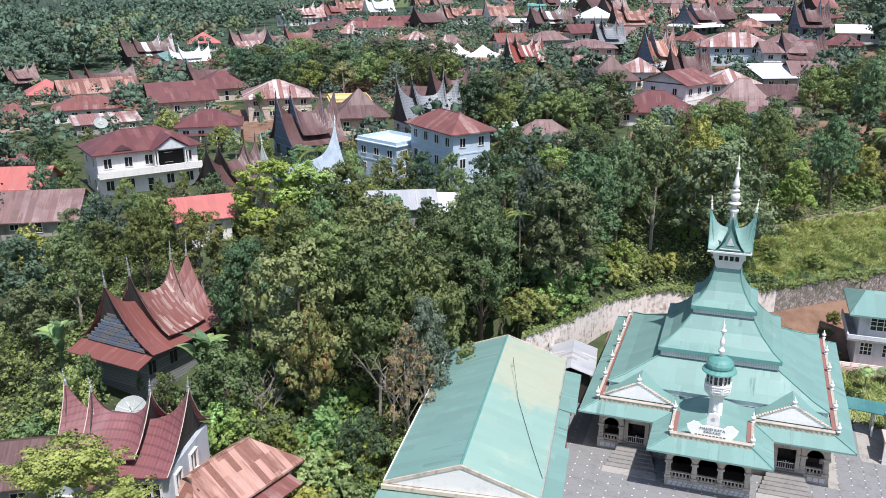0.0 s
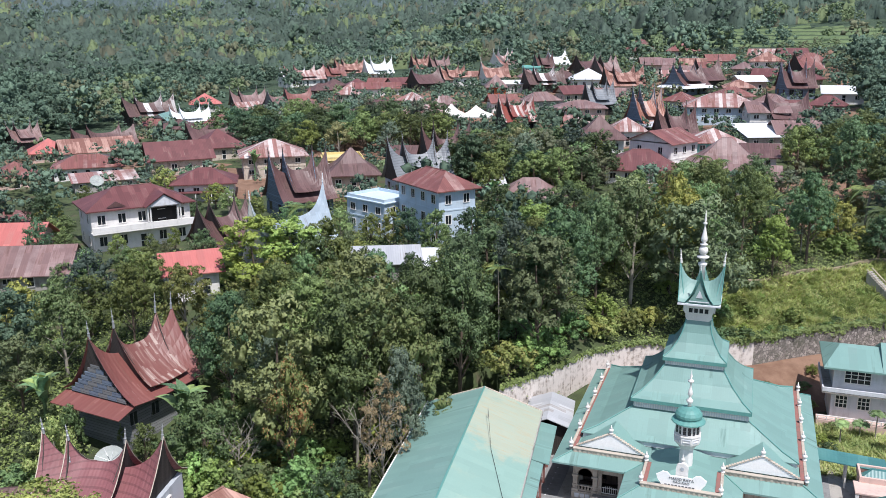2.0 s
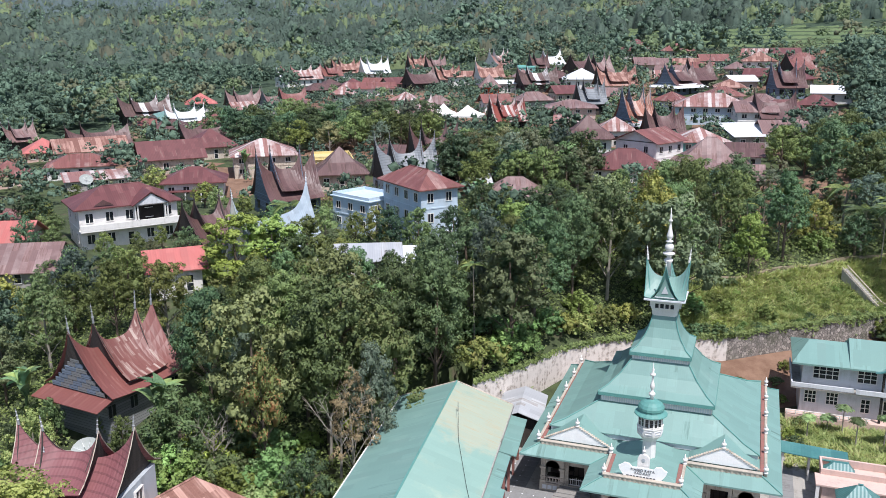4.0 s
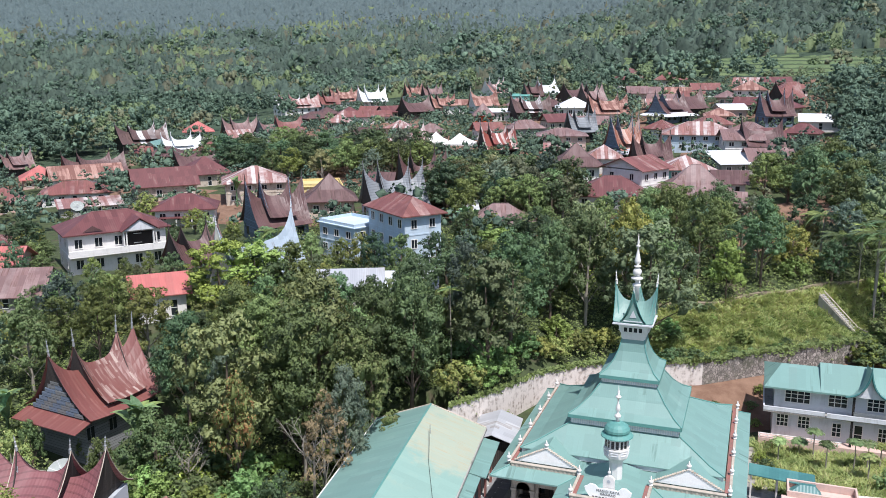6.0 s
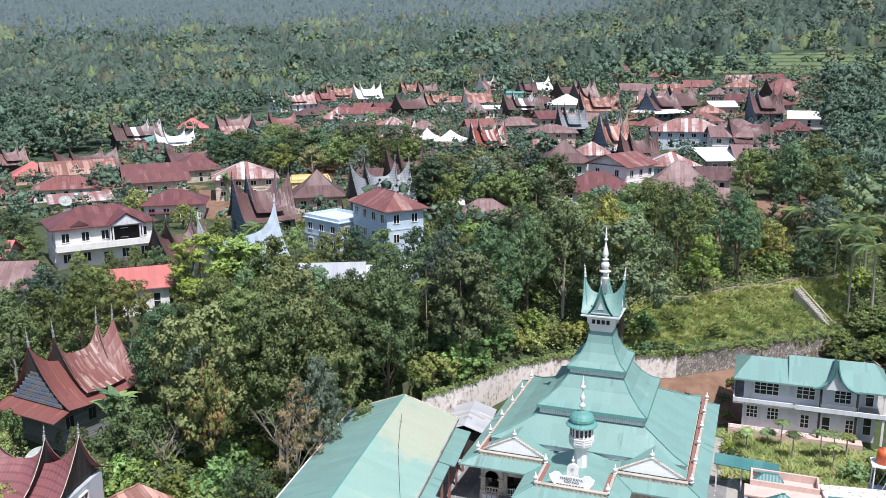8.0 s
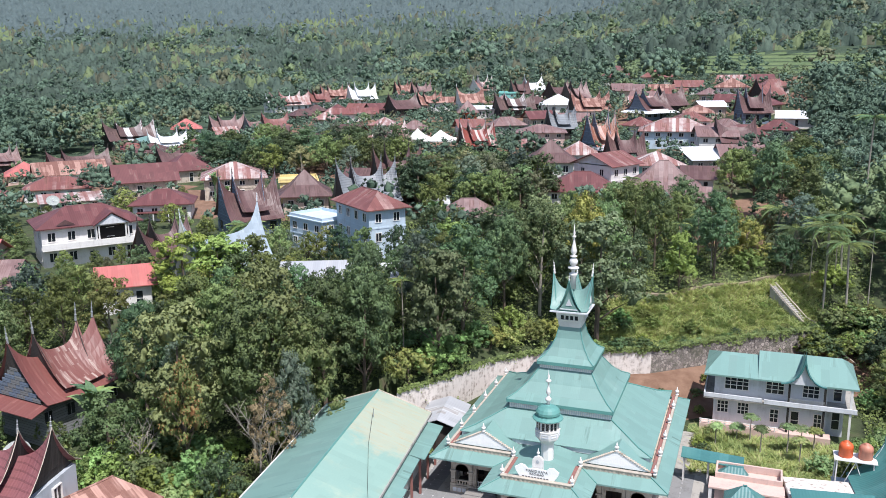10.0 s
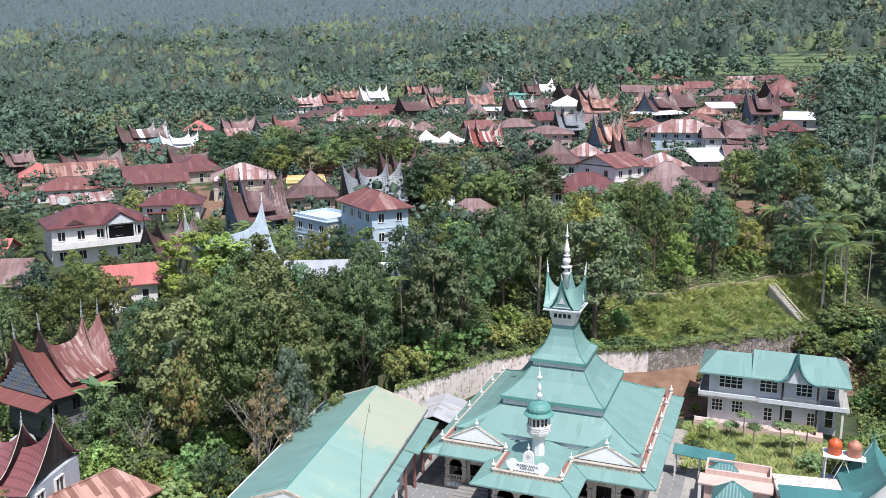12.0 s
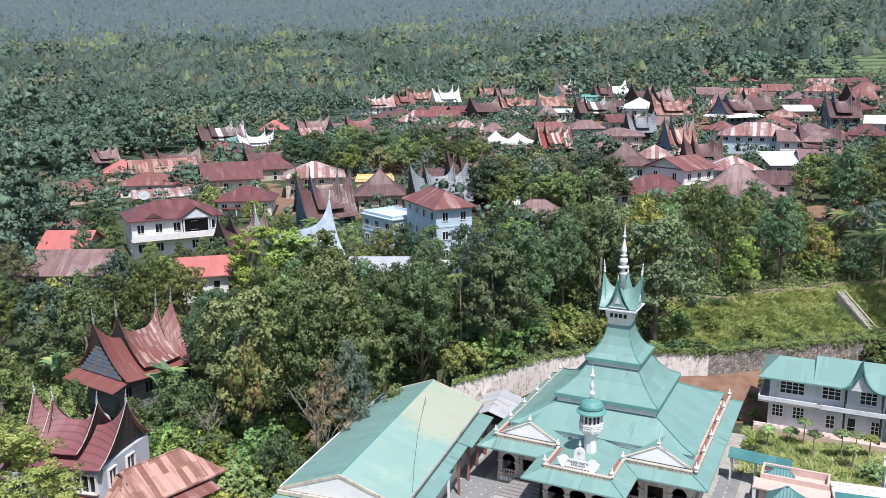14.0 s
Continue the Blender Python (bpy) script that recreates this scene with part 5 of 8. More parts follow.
def red_tile_house():
    x, y, yaw = -41.5, -34.6, 13.0
    root = house_at("horned_house", x, y, yaw, 8.0, "grey two-storey house with maroon tile-sheet horned roof", "houses by the wood")
    L, W, h = 9.2, 7.4, 6.0
    s = Solid()
    s.box(-L / 2 + 0.1, L / 2 - 0.2, -W / 2 + 0.1, W / 2 - 0.1, -2.0, h + 0.1)
    wall = part("wall", s, GREY_WALL, root)
    window_part(wall, pose(2.6, -W / 2 + 0.1, 3.6), 2.4, 1.7, 3, 1, WHITE, 0.35)
    window_part(wall, pose(L / 2 - 0.2, 0.4, 3.9, 0, 0, 90), 1.3, 1.6, 2, 1, WHITE, 0.2)
    window_part(wall, pose(L / 2 - 0.2, -2.4, 3.9, 0, 0, 90), 1.2, 1.6, 2, 1, WHITE, 0.2)
    window_part(wall, pose(L / 2 - 0.2, 0.4, 0.8, 0, 0, 90), 1.3, 1.5, 2, 1, WHITE, 0.15)
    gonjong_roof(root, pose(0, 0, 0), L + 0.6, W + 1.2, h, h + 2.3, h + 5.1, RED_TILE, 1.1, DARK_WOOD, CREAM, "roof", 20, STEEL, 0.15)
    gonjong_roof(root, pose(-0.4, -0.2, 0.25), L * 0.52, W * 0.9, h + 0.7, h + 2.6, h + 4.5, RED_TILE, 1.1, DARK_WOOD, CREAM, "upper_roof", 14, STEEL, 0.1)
    # front bay with its own horned gable
    s = Solid()
    s.box(-3.9, -1.0, -W / 2 - 2.0, -W / 2 + 0.1, -2.0, h - 0.1)
    bay = part("front_bay", s, GREY_WALL, root)
    window_part(bay, pose(-2.4, -W / 2 - 2.0, 3.4), 1.7, 1.7, 2, 1, WHITE, 0.12)
    gonjong_roof(root, pose(-2.4, -W / 2 + 0.1, 0, 0, 0, 90), 5.6, 4.2, h - 0.1, h + 1.2, h + 2.7, RED_TILE, 0.8, DARK_WOOD, CREAM, "bay_roof", 12, STEEL, 0.1)
    # low red awning in front
    s = Solid()
    v = [(-2.2, -W / 2 - 4.2, 2.4), (3.6, -W / 2 - 4.2, 2.4), (3.6, -W / 2 + 0.05, 3.1), (-2.2, -W / 2 + 0.05, 3.1)]
    lo = [(a, b, c - 0.1) for a, b, c in v]
    s.add(v + lo, [(0, 1, 2, 3), (7, 6, 5, 4), (0, 4, 5, 1), (1, 5, 6, 2), (2, 6, 7, 3), (3, 7, 4, 0)])
    part("awning", s, PINK, root)


red_tile_house()


def rust_roof_house():
    x, y, yaw = -35.4, -32.2, 77.0
    root = house_at("house", x, y, yaw, 6.0, "low house under a pale rusted hip roof with small gablets", "houses by the wood")
    L, W, h = 9.8, 5.2, 2.75
    walls_with_windows(root, L, W, h, WHITE, 1)
    roof = hip_roof(root, L, W, h, 2.25, RUST_PEACH, 6.0, 0.75)
    s = Solid()
    s.prism([(-1.3, 0), (1.3, 0), (0, 0.75)], 0.12, pose(-3.4, 0, h + 1.4, 0, 0, 90))
    part("gablet", s, DARK_WOOD, roof)
    s = Solid()
    v = [(-4.5, -W / 2 - 2.0, 1.9), (4.0, -W / 2 - 2.0, 1.9), (4.0, -W / 2 + 0.1, 2.4), (-4.5, -W / 2 + 0.1, 2.4)]
    lo = [(a, b, c - 0.08) for a, b, c in v]
    s.add(v + lo, [(0, 1, 2, 3), (7, 6, 5, 4), (0, 4, 5, 1), (1, 5, 6, 2), (2, 6, 7, 3), (3, 7, 4, 0)])
    part("porch_roof", s, RUST, root)


rust_roof_house()
hip_house(-54.2, -37.0, 30, 9.0, 6.5, 3.0, 2.0, BROWN, CONCRETE, "low house with dark weathered sheet roof", 1, "gable")


def satellite_dish(x, y, z, r, label, face=(0.4, -0.9, 0.6), mast=0.3):
    root = thing("satellite_dish", Matrix.Translation((x, y, z)), label, "dish", "satellite dishes")
    m = Vector(face).normalized().to_track_quat("Z", "Y").to_matrix().to_4x4()
    m.translation = (0, 0, 1.2)
    s = Solid()
    prof = [(0.02, 0), (r * 0.35, 0.03 * r), (r * 0.7, 0.12 * r), (r, 0.26 * r)]
    s.lathe(prof + [(a, b + 0.03) for a, b in prof[::-1]], 18, (0, 0, 0), m)
    dish = part("reflector", s, DISH, root)
    for k in range(9):
        t = Solid()
        a = 2 * math.pi * k / 9
        t.tube([(0, 0, 0.05), (math.cos(a) * r * 0.7, math.sin(a) * r * 0.7, 0.12 * r + 0.06), (math.cos(a) * r, math.sin(a) * r, 0.26 * r + 0.04)], [0.02] * 3, 4, m)
        part("rib", t, STEEL, dish)
    t = Solid()
    t.tube([(0, 0, 0.05), (0, 0, r * 0.8)], [0.03, 0.05], 5, m)
    part("feed_arm", t, STEEL, dish)
    s = Solid()
    s.tube([(0, 0.1, -mast), (0, 0.05, 1.15)], [0.06, 0.06], 6)
    part("mast", s, STEEL, root)


# ---- low buildings at the side of the court ----
def walkway_canopy():
    root = thing("walkway_canopy", pose(0, 0, 0), "dark teal sheet canopy over a walkway beside the mosque", "canopy")
    s = Solid()
    v = [(11.6, -0.1, 2.75), (17.7, -0.9, 2.75), (17.7, 1.5, 2.9), (11.6, 1.5, 3.2)]
    lo = [(a, b, c - 0.08) for a, b, c in v]
    s.add(v + lo, [(0, 1, 2, 3), (7, 6, 5, 4), (0, 4, 5, 1), (1, 5, 6, 2), (2, 6, 7, 3), (3, 7, 4, 0)])
    part("roof_sheet", s, TEAL_DARK, root)
    s = Solid()
    s.loft([(15.3, 18.2, -2.0, -0.95, 2.2), (15.3, 18.2, -2.0, -0.95, 2.3), (16.3, 17.6, -1.2, -0.95, 2.95)])
    part("end_roof", s, TEAL_DARK, root)
    for x in (11.9, 14.3, 17.3):
        for y in (0.1, 1.3):
            s = Solid()
            s.bevel_box(x - 0.08, x + 0.08, y - 0.08, y + 0.08, 0.0, 2.75, 0.01)
            part("post", s, WHITE, root)


walkway_canopy()


def parapet_block():
    root = thing("washroom_block", pose(0, 0, 0), "flat-roofed pinkish block with raised parapet beside the court", "building")
    s = Solid()
    s.box(15.2, 21.2, -4.6, -0.3, -0.1, 2.2)
    part("wall", s, PINKISH, root)
    s = Solid()
    for x0, x1, y0, y1 in ((15.1, 21.3, -2.9, -2.7), (15.1, 21.3, -0.4, -0.2), (15.1, 15.3, -2.69, -0.41), (21.1, 21.3, -2.69, -0.41)):
        s.bevel_box(x0, x1, y0, y1, 2.2, 2.95, 0.03)
    part("parapet", s, PINKISH, root)
    s = Solid()
    s.bevel_box(14.6, 21.5, -5.0, -2.71, 2.2, 2.4, 0.03)
    part("slab", s, PINKISH, root)
    for x in (14.8, 16.8):
        s = Solid()
        s.bevel_box(x - 0.15, x + 0.15, -4.95, -4.65, 0, 2.2, 0.02)
        part("post", s, WHITE, root)


parapet_block()


def court_pavilion(x, y, w, d, z, rise, label):
    root = thing("pavilion", pose(x, y, 0), label, "pavilion")
    hip_roof(root, w, d, z, rise, TEAL_DARK, 0.4, 0.5)
    for sx in (-1, 1):
        for sy in (-1, 1):
            s = Solid()
            s.bevel_box(sx * w / 2 - 0.12, sx * w / 2 + 0.12, sy * d / 2 - 0.12, sy * d / 2 + 0.12, 0, z, 0.02)
            part("post", s, WHITE, root)
    s = Solid()
    s.bevel_box(-w / 2, w / 2, -d / 2, d / 2, 0, 0.35, 0.03)
    part("plinth", s, CONCRETE, root)


court_pavilion(17.9, -7.6, 2.6, 2.2, 2.7, 1.6, "small pavilion with dark teal hipped sheet roof")


def side_hall():
    root = thing("side_hall", pose(0, 0, 0, 0, 0, 8), "low side hall with dark teal sheet roof and horned gable", "hall")
    s = Solid()
    s.box(22.0, 34.0, -12.0, -8.3, -0.1, 2.8)
    part("wall", s, WHITE, root)
    s = Solid()
    v = [(20.9, -11.5, 2.7), (29.2, -11.5, 2.7), (29.2, -8.0, 3.5), (20.9, -8.0, 3.5)]
    lo = [(a, b, c - 0.1) for a, b, c in v]
    s.add(v + lo, [(0, 1, 2, 3), (7, 6, 5, 4), (0, 4, 5, 1), (1, 5, 6, 2), (2, 6, 7, 3), (3, 7, 4, 0)])
    part("roof_slope", s, TEAL_DARK, root)
    s = Solid()
    s.bevel_box(20.9, 28.0, -7.95, -4.2, 2.3, 2.75, 0.04)
    part("flat_slab", s, WASHED, root)
    s = Solid()
    s.box(21.0, 27.9, -7.9, -4.3, -0.1, 2.3)
    part("store_wall", s, PINKISH, root)
    gonjong_roof(root, pose(30.2, -6.3, 0, 0, 0, 90), 7.5, 6.6, 2.9, 4.9, 6.6, TEAL_DARK, 0.8, WHITE, None, "horned_roof", 14, TEAL_DARK)


side_hall()


def tank_tower():
    root = thing("tank_tower", pose(27.7, 0.9, 0), "white steel tower with two water tanks", "water tower")
    for sx in (-1, 1):
        for sy in (-1, 1):
            s = Solid()
            s.tube([(sx * 1.75, sy * 0.9, -0.1), (sx * 1.6, sy * 0.8, 4.75)], [0.07, 0.07], 6)
            part("leg", s, WHITE, root)
    for sy in (-1, 1):
        for a, b in (((-1.7, 0.3), (0, 4.6)), ((1.7, 0.3), (0, 4.6))):
            s = Solid()
            s.tube([(a[0], sy * 0.85, a[1]), (b[0], sy * 0.8, b[1])], [0.04, 0.04], 5)
            part("brace", s, WHITE, root)
    for z in (1.9, 4.7):
        s = Solid()
        s.bevel_box(-1.9, 1.9, -1.05, 1.05, z, z + 0.12, 0.02)
        part("deck" if z > 3 else "ring_beam", s, WHITE if z > 3 else STEEL, root)
    for x, mat, lab in ((-0.85, ORANGE, "bright orange plastic tank"), (0.9, PEACH, "faded orange plastic tank")):
        s = Solid()
        s.lathe([(0.62, 4.83), (0.67, 4.93), (0.63, 5.22), (0.66, 5.27), (0.63, 5.62), (0.66, 5.67), (0.61, 6.02), (0.42, 6.22), (0.25, 6.27), (0.25, 6.36), (0.05, 6.4)], 16, (x, 0, 0))
        part("tank", s, mat, root, lab, smooth=True)


tank_tower()


def hill_stairs():
    root = thing("hill_stairs", pose(0, 0, 0), "concrete steps with low side walls climbing the bank", "stairs")
    a, b = Vector((30.8, 38.0, 0.4)), Vector((20.0, 44.8, 10.4))
    n = 44
    side = Vector((b.y - a.y, a.x - b.x, 0)).normalized()
    for i in range(n):
        s = Solid()
        p = a.lerp(b, i / n)
        q = a.lerp(b, (i + 1) / n)
        z = max(p.z, ground(p.x, p.y) + 0.25)
        v = [p - side * 0.62, p + side * 0.62, q + side * 0.62, q - side * 0.62]
        s.add([(w.x, w.y, z - 1.5) for w in v] + [(w.x, w.y, z) for w in v], [(0, 3, 2, 1), (4, 5, 6, 7), (0, 1, 5, 4), (1, 2, 6, 5), (2, 3, 7, 6), (3, 0, 4, 7)])
        part("step", s, CONCRETE, root)
    for k in (-0.72, 0.72):
        s = Solid()
        pts = []
        for i in range(0, n + 1, 2):
            p = a.lerp(b, i / n) + side * k
            pts.append((p.x, p.y, max(p.z, ground(p.x, p.y) + 0.25) + 0.2))
        s.tube(pts, [0.09] * len(pts), 6)
        part("side_wall", s, CREAM, root)


hill_stairs()
satellite_dish(-47.2, -28.0, 5.0, 1.35, "wide pale mesh satellite dish behind the red house", (0.3, -0.6, 0.9), 4.0)
satellite_dish(-20.0, -33.5, 0.2, 1.5, "pale mesh satellite dish on the ground", (0.2, -0.5, 0.9))


# ---- the village on the plain ----
hip_house(-97.4, 58.7, 31, 11.1, 8.5, 3.1, 2.5, MAROON, WHITE, "white house with low maroon hip roof and veranda", 1, "hip", True)
hip_house(-117.9, 77.9, 46, 13.2, 9.5, 3.4, 3.7, MAROON, CREAM, "cream house with long maroon gable roof", 1, "gable")
hip_house(-161.1, 84.4, 47, 8.3, 8.5, 2.4, 3.0, PINK, PINKISH, "low house with pale red hip roof", 1, "hip")
hip_house(-148.2, 86.2, 50, 16.0, 8.5, 2.7, 3.0, RUST_PALE, WHITE, "house under a rusted orange gable roof", 1, "gable")
hip_house(-135.3, 69.1, 39, 13.7, 8.5, 2.7, 2.3, RUST, WHITE, "house with rusted red hip roof", 1, "hip")
hip_house(-123.7, 60.5, 48, 12.2, 6.5, 1.9, 1.0, RUST_WHITE, CONCRETE, "shed with striped white and rust sheets", 1, "shed")
hip_house(-144.5, 57.5, 49, 7.8, 8.5, 2.4, 2.8, RUST, PINKISH, "house with rusted red hip roof among trees", 1, "hip")
hip_house(-99.2, 14.3, 25, 7.1, 7.5, 2.4, 2.5, PINK, PINKISH, "house with bright pale red gable roof", 1, "gable")
hip_house(-89.7, 6.2, 28, 12.0, 9.5, 1.7, 3.0, BROWN_PALE, CONCRETE, "house with broad faded brown gable roof", 1, "gable")
hip_house(-111.4, 23.7, 40, 5.4, 7.5, 2.7, 1.8, RUST, WHITE, "house with rusted flat-pitched roof", 1, "hip")
hip_house(-64.5, 8.2, 42, 6.4, 7.0, 3.1, 2.1, PINK, WHITE, "white house with bright pale red gable roof", 1, "gable")
hip_house(-41.8, 20.4, 25, 8.5, 5.5, 2.6, 1.0, ZINC, CONCRETE, "low house with pale zinc roof under trees", 1, "shed")
hip_house(-33.6, 22.8, 20, 6.5, 5.5, 2.6, 1.0, WHITE_ROOF, CONCRETE, "small house with white zinc roof under trees", 1, "shed")
hip_house(-95.6, 81.4, 35, 13.1, 11.5, 4.4, 3.0, RUST_WHITE, CREAM, "two-storey house with white and rust hip roof", 2, "hip")
hip_house(-77.1, 78.4, 31, 8.0, 8.5, 4.5, 0.6, YELLOW_WALL, YELLOW_WALL, "yellow flat-roofed house with parapet", 2, "flat")
hip_house(-71.6, 71.4, 31, 9.1, 9.5, 3.3, 4.8, BROWN, CREAM, "house with steep brown bell-shaped hip roof", 1, "bell")
hip_house(-42.1, 40.6, -39, 12.4, 6.4, 9.2, 2.3, RUST, BLUE_WALL, "tall pale blue house with rusted red hip roof", 3, "hip")
hip_house(-53.2, 44.7, -25, 9.4, 7.0, 5.3, 0.6, BLUE_WALL, BLUE_WALL, "pale blue flat-roofed house with parapet", 2, "flat")
hip_house(-33.0, 64.0, 20, 11.0, 8.0, 2.3, 3.0, BROWN_PALE, CONCRETE, "house with weathered brown hip roof", 1, "bell")
hip_house(-42.4, 72.8, 22, 3.5, 6.5, 2.1, 0.9, WHITE_ROOF, DARK_WOOD, "small shed with white zinc roof", 1, "shed")
hip_house(-45.7, 306.2, 10, 14.0, 11.5, 3.0, 4.8, MAROON, WHITE, "house with dark red bell-shaped hip roof", 1, "bell")
hip_house(-26.6, 293.9, 7, 12.7, 11.5, 2.9, 4.1, RUST, WHITE, "house with dull red hip roof and white walls", 1, "hip")
hip_house(-17.2, 90.4, 12, 14.0, 10.5, 2.4, 3.4, MAROON, WHITE, "long house with dull maroon hip roof", 1, "hip")
hip_house(-13.8, 99.0, 62, 9.5, 10.0, 6.0, 2.4, RUST, WHITE, "white two-storey house with red-brown gable roof", 2, "gable")
hip_house(-4.6, 108.9, 18, 9.8, 9.5, 4.5, 2.5, RUST_WHITE, TEAL_WALL, "sea-green two-storey house with striped rust hip roof", 2, "hip")
hip_house(-25.1, 125.2, 13, 7.8, 8.5, 3.5, 2.8, RUST_WHITE, WHITE, "house with striped rust hip roof", 1, "hip")
hip_house(-29.9, 115.7, 14, 10.2, 10.5, 3.5, 4.8, BROWN, WHITE, "white house with brown bell-shaped hip roof", 1, "bell")
hip_house(-42.1, 154.9, 15, 12.8, 9.5, 3.8, 1.8, BROWN_PALE, PINKISH, "pinkish two-storey house with faded hip roof", 2, "hip")
hip_house(-38.9, 139.9, 15, 7.8, 7.5, 2.3, 1.8, RUST_WHITE, WHITE, "low house with striped white sheets", 1, "gable")
hip_house(-5.0, 153.8, 6, 17.8, 11.5, 4.2, 3.0, RUST_WHITE, BLUE_WALL, "long pale blue house with striped rust hip roof", 2, "hip")
hip_house(5.7, 144.7, 12, 8.9, 9.5, 4.4, 2.3, BROWN_PALE, WHITE, "white two-storey house with brown gable roof", 2, "gable")
hip_house(5.3, 125.2, 24, 10.1, 9.5, 2.7, 2.1, WHITE_ROOF, CONCRETE, "house with sloping white zinc roof", 1, "shed")
hip_house(12.2, 129.1, 15, 9.5, 10.5, 2.2, 3.0, BROWN_PALE, CONCRETE, "house with broad faded brown roof", 1, "gable")
hip_house(-1.3, 93.7, 7, 13.5, 11.5, 2.5, 5.3, BROWN_PALE, CONCRETE, "house with large brown hip roof among trees", 1, "bell")
hip_house(4.8, 104.2, 5, 6.1, 8.5, 2.6, 2.3, BROWN, WHITE, "house with dark brown gable roof", 1, "gable")
hip_house(5.7, 235.0, 3, 10.2, 10.5, 4.4, 3.0, RUST_PALE, WHITE, "two-storey house with rusted hip roof", 2, "hip")
hip_house(25.8, 182.5, -1, 10.1, 13.5, 2.3, 1.8, WHITE_ROOF, WHITE, "building with broad white zinc roof", 1, "gable")
hip_house(0.7, 200.4, 19, 7.2, 10.5, 3.3, 1.6, WHITE_ROOF, PINKISH, "house with white zinc gable roof", 1, "gable")
hip_house(-1.8, 188.6, 5, 7.7, 9.5, 3.4, 2.1, RUST_PALE, PINKISH, "pinkish house with faded red hip roof", 2, "hip")
hip_house(-51.6, 216.9, 14, 11.8, 11.5, 3.4, 3.4, WHITE_ROOF, WHITE, "building with white zinc hip roof", 1, "hip")
hip_house(-76.7, 213.8, 18, 8.6, 9.5, 3.1, 1.1, WHITE_ROOF, WHITE, "low house with white zinc roof", 1, "gable")
hip_house(-82.7, 260.4, 17, 6.9, 9.5, 3.6, 1.1, TEAL_WALL, TEAL_WALL, "sea-green flat-roofed house with parapet", 2, "flat")
hip_house(-104.7, 241.6, 21, 9.3, 10.5, 3.3, 2.1, RUST_PALE, WHITE, "house with pinkish rust gable roof", 1, "gable")
hip_house(-80.2, 202.0, 20, 6.0, 9.5, 3.6, 3.9, BROWN_PALE, ORANGE, "orange-walled house with faded brown hip roof", 1, "hip")
hip_house(-180.3, 177.7, 37, 9.6, 9.5, 3.0, 3.4, PINK, WHITE, "house with pale red hip roof", 1, "hip")
hip_house(-164.0, 133.4, 110, 8.5, 3.7, 3.3, 2.1, TEAL, WHITE, "small house with teal gable roof", 1, "gable")
hip_house(-164.4, 128.3, 41, 4.0, 7.5, 2.7, 1.8, RUST, WHITE, "house with orange-red roof", 1, "gable")
hip_house(-119.9, 96.5, 48, 10.3, 10.5, 2.9, 3.9, MAROON, CREAM, "house with maroon hip roof beside trees", 1, "hip")
hip_house(-121.8, 93.0, 39, 3.5, 7.5, 3.0, 1.8, RUST_WHITE, CONCRETE, "house with patched white and rust roof", 1, "gable")
hip_house(-130.5, 216.3, 27, 15.9, 9.5, 2.9, 2.1, RUST, WHITE, "long house with rusted red roof", 1, "gable")
hip_house(-31.0, 246.7, 9, 9.3, 9.5, 3.5, 2.3, BROWN_PALE, CREAM, "house with faded brown gable roof", 1, "gable")
hip_house(-19.2, 244.3, 7, 8.1, 9.5, 3.1, 2.3, RUST_PALE, WHITE, "house with pale rust gable roof", 1, "gable")
hip_house(-1.4, 229.0, 4, 6.6, 9.5, 3.1, 2.1, BROWN_PALE, PINKISH, "house with faded brown hip roof", 1, "hip")
gonjong_house(-71.9, 50.7, 53, 10.4, 9.5, 11.5, BROWN, BLUE_WOOD, "large horned house with dark brown rusted roof and blue-grey plank gable", 4, BLUE_WOOD)
gonjong_house(-56.4, 69.3, 45, 11.8, 9.5, 11.0, GREY_ROOF, GREY_WALL, "horned house with dark grey ribbed zinc roof", 4, DARK_WOOD)
gonjong_house(-56.1, 84.1, 43, 10.2, 10.0, 11.5, BROWN, DARK_WOOD, "tall horned house with dark brown rusted roof", 4, DARK_WOOD)
gonjong_house(-80.5, 137.1, 71, 10.0, 8.0, 10.0, RUST_WHITE, WHITE, "horned house with red roof streaked white and pale horns", 2, DARK_WOOD)
gonjong_house(-179.6, 146.3, 58, 15.9, 9.0, 9.5, BROWN_PATCHED, DARK_WOOD, "tall horned house with brown roof patched white", 4, DARK_WOOD)
gonjong_house(-159.1, 139.6, 58, 11.9, 6.0, 6.5, WHITE_ROOF, WHITE, "low horned house with white zinc roof", 4, WHITE)
gonjong_house(-152.8, 94.6, 63, 15.4, 7.5, 7.5, BROWN, DARK_WOOD, "long horned house with dark brown roof", 4, DARK_WOOD)
gonjong_house(-181.6, 96.6, 67, 8.0, 8.0, 7.5, BROWN_PALE, DARK_WOOD, "horned house with faded brown roof among trees", 4, DARK_WOOD)
gonjong_house(-126.9, 104.2, 57, 12.9, 8.5, 8.0, BROWN, DARK_WOOD, "horned house with dark brown roof beside trees", 2, DARK_WOOD)
gonjong_house(-159.2, 172.4, 52, 11.8, 8.0, 8.5, BROWN_PALE, CONCRETE, "horned house with grey-brown roof and thin horns", 4, DARK_WOOD)
gonjong_house(-148.0, 172.7, 65, 7.4, 8.0, 8.0, BROWN_PALE, CONCRETE, "horned house with faded grey roof", 2, GREY_WOOD)
gonjong_house(-142.7, 177.1, 51, 9.0, 8.0, 8.5, RUST, DARK_WOOD, "horned house with rusted red roof and dark gable", 2, DARK_WOOD)
gonjong_house(-196.5, 268.6, 62, 12.4, 8.0, 8.0, WHITE_ROOF, WHITE, "horned house with white zinc roof and pale horns", 2, WHITE)
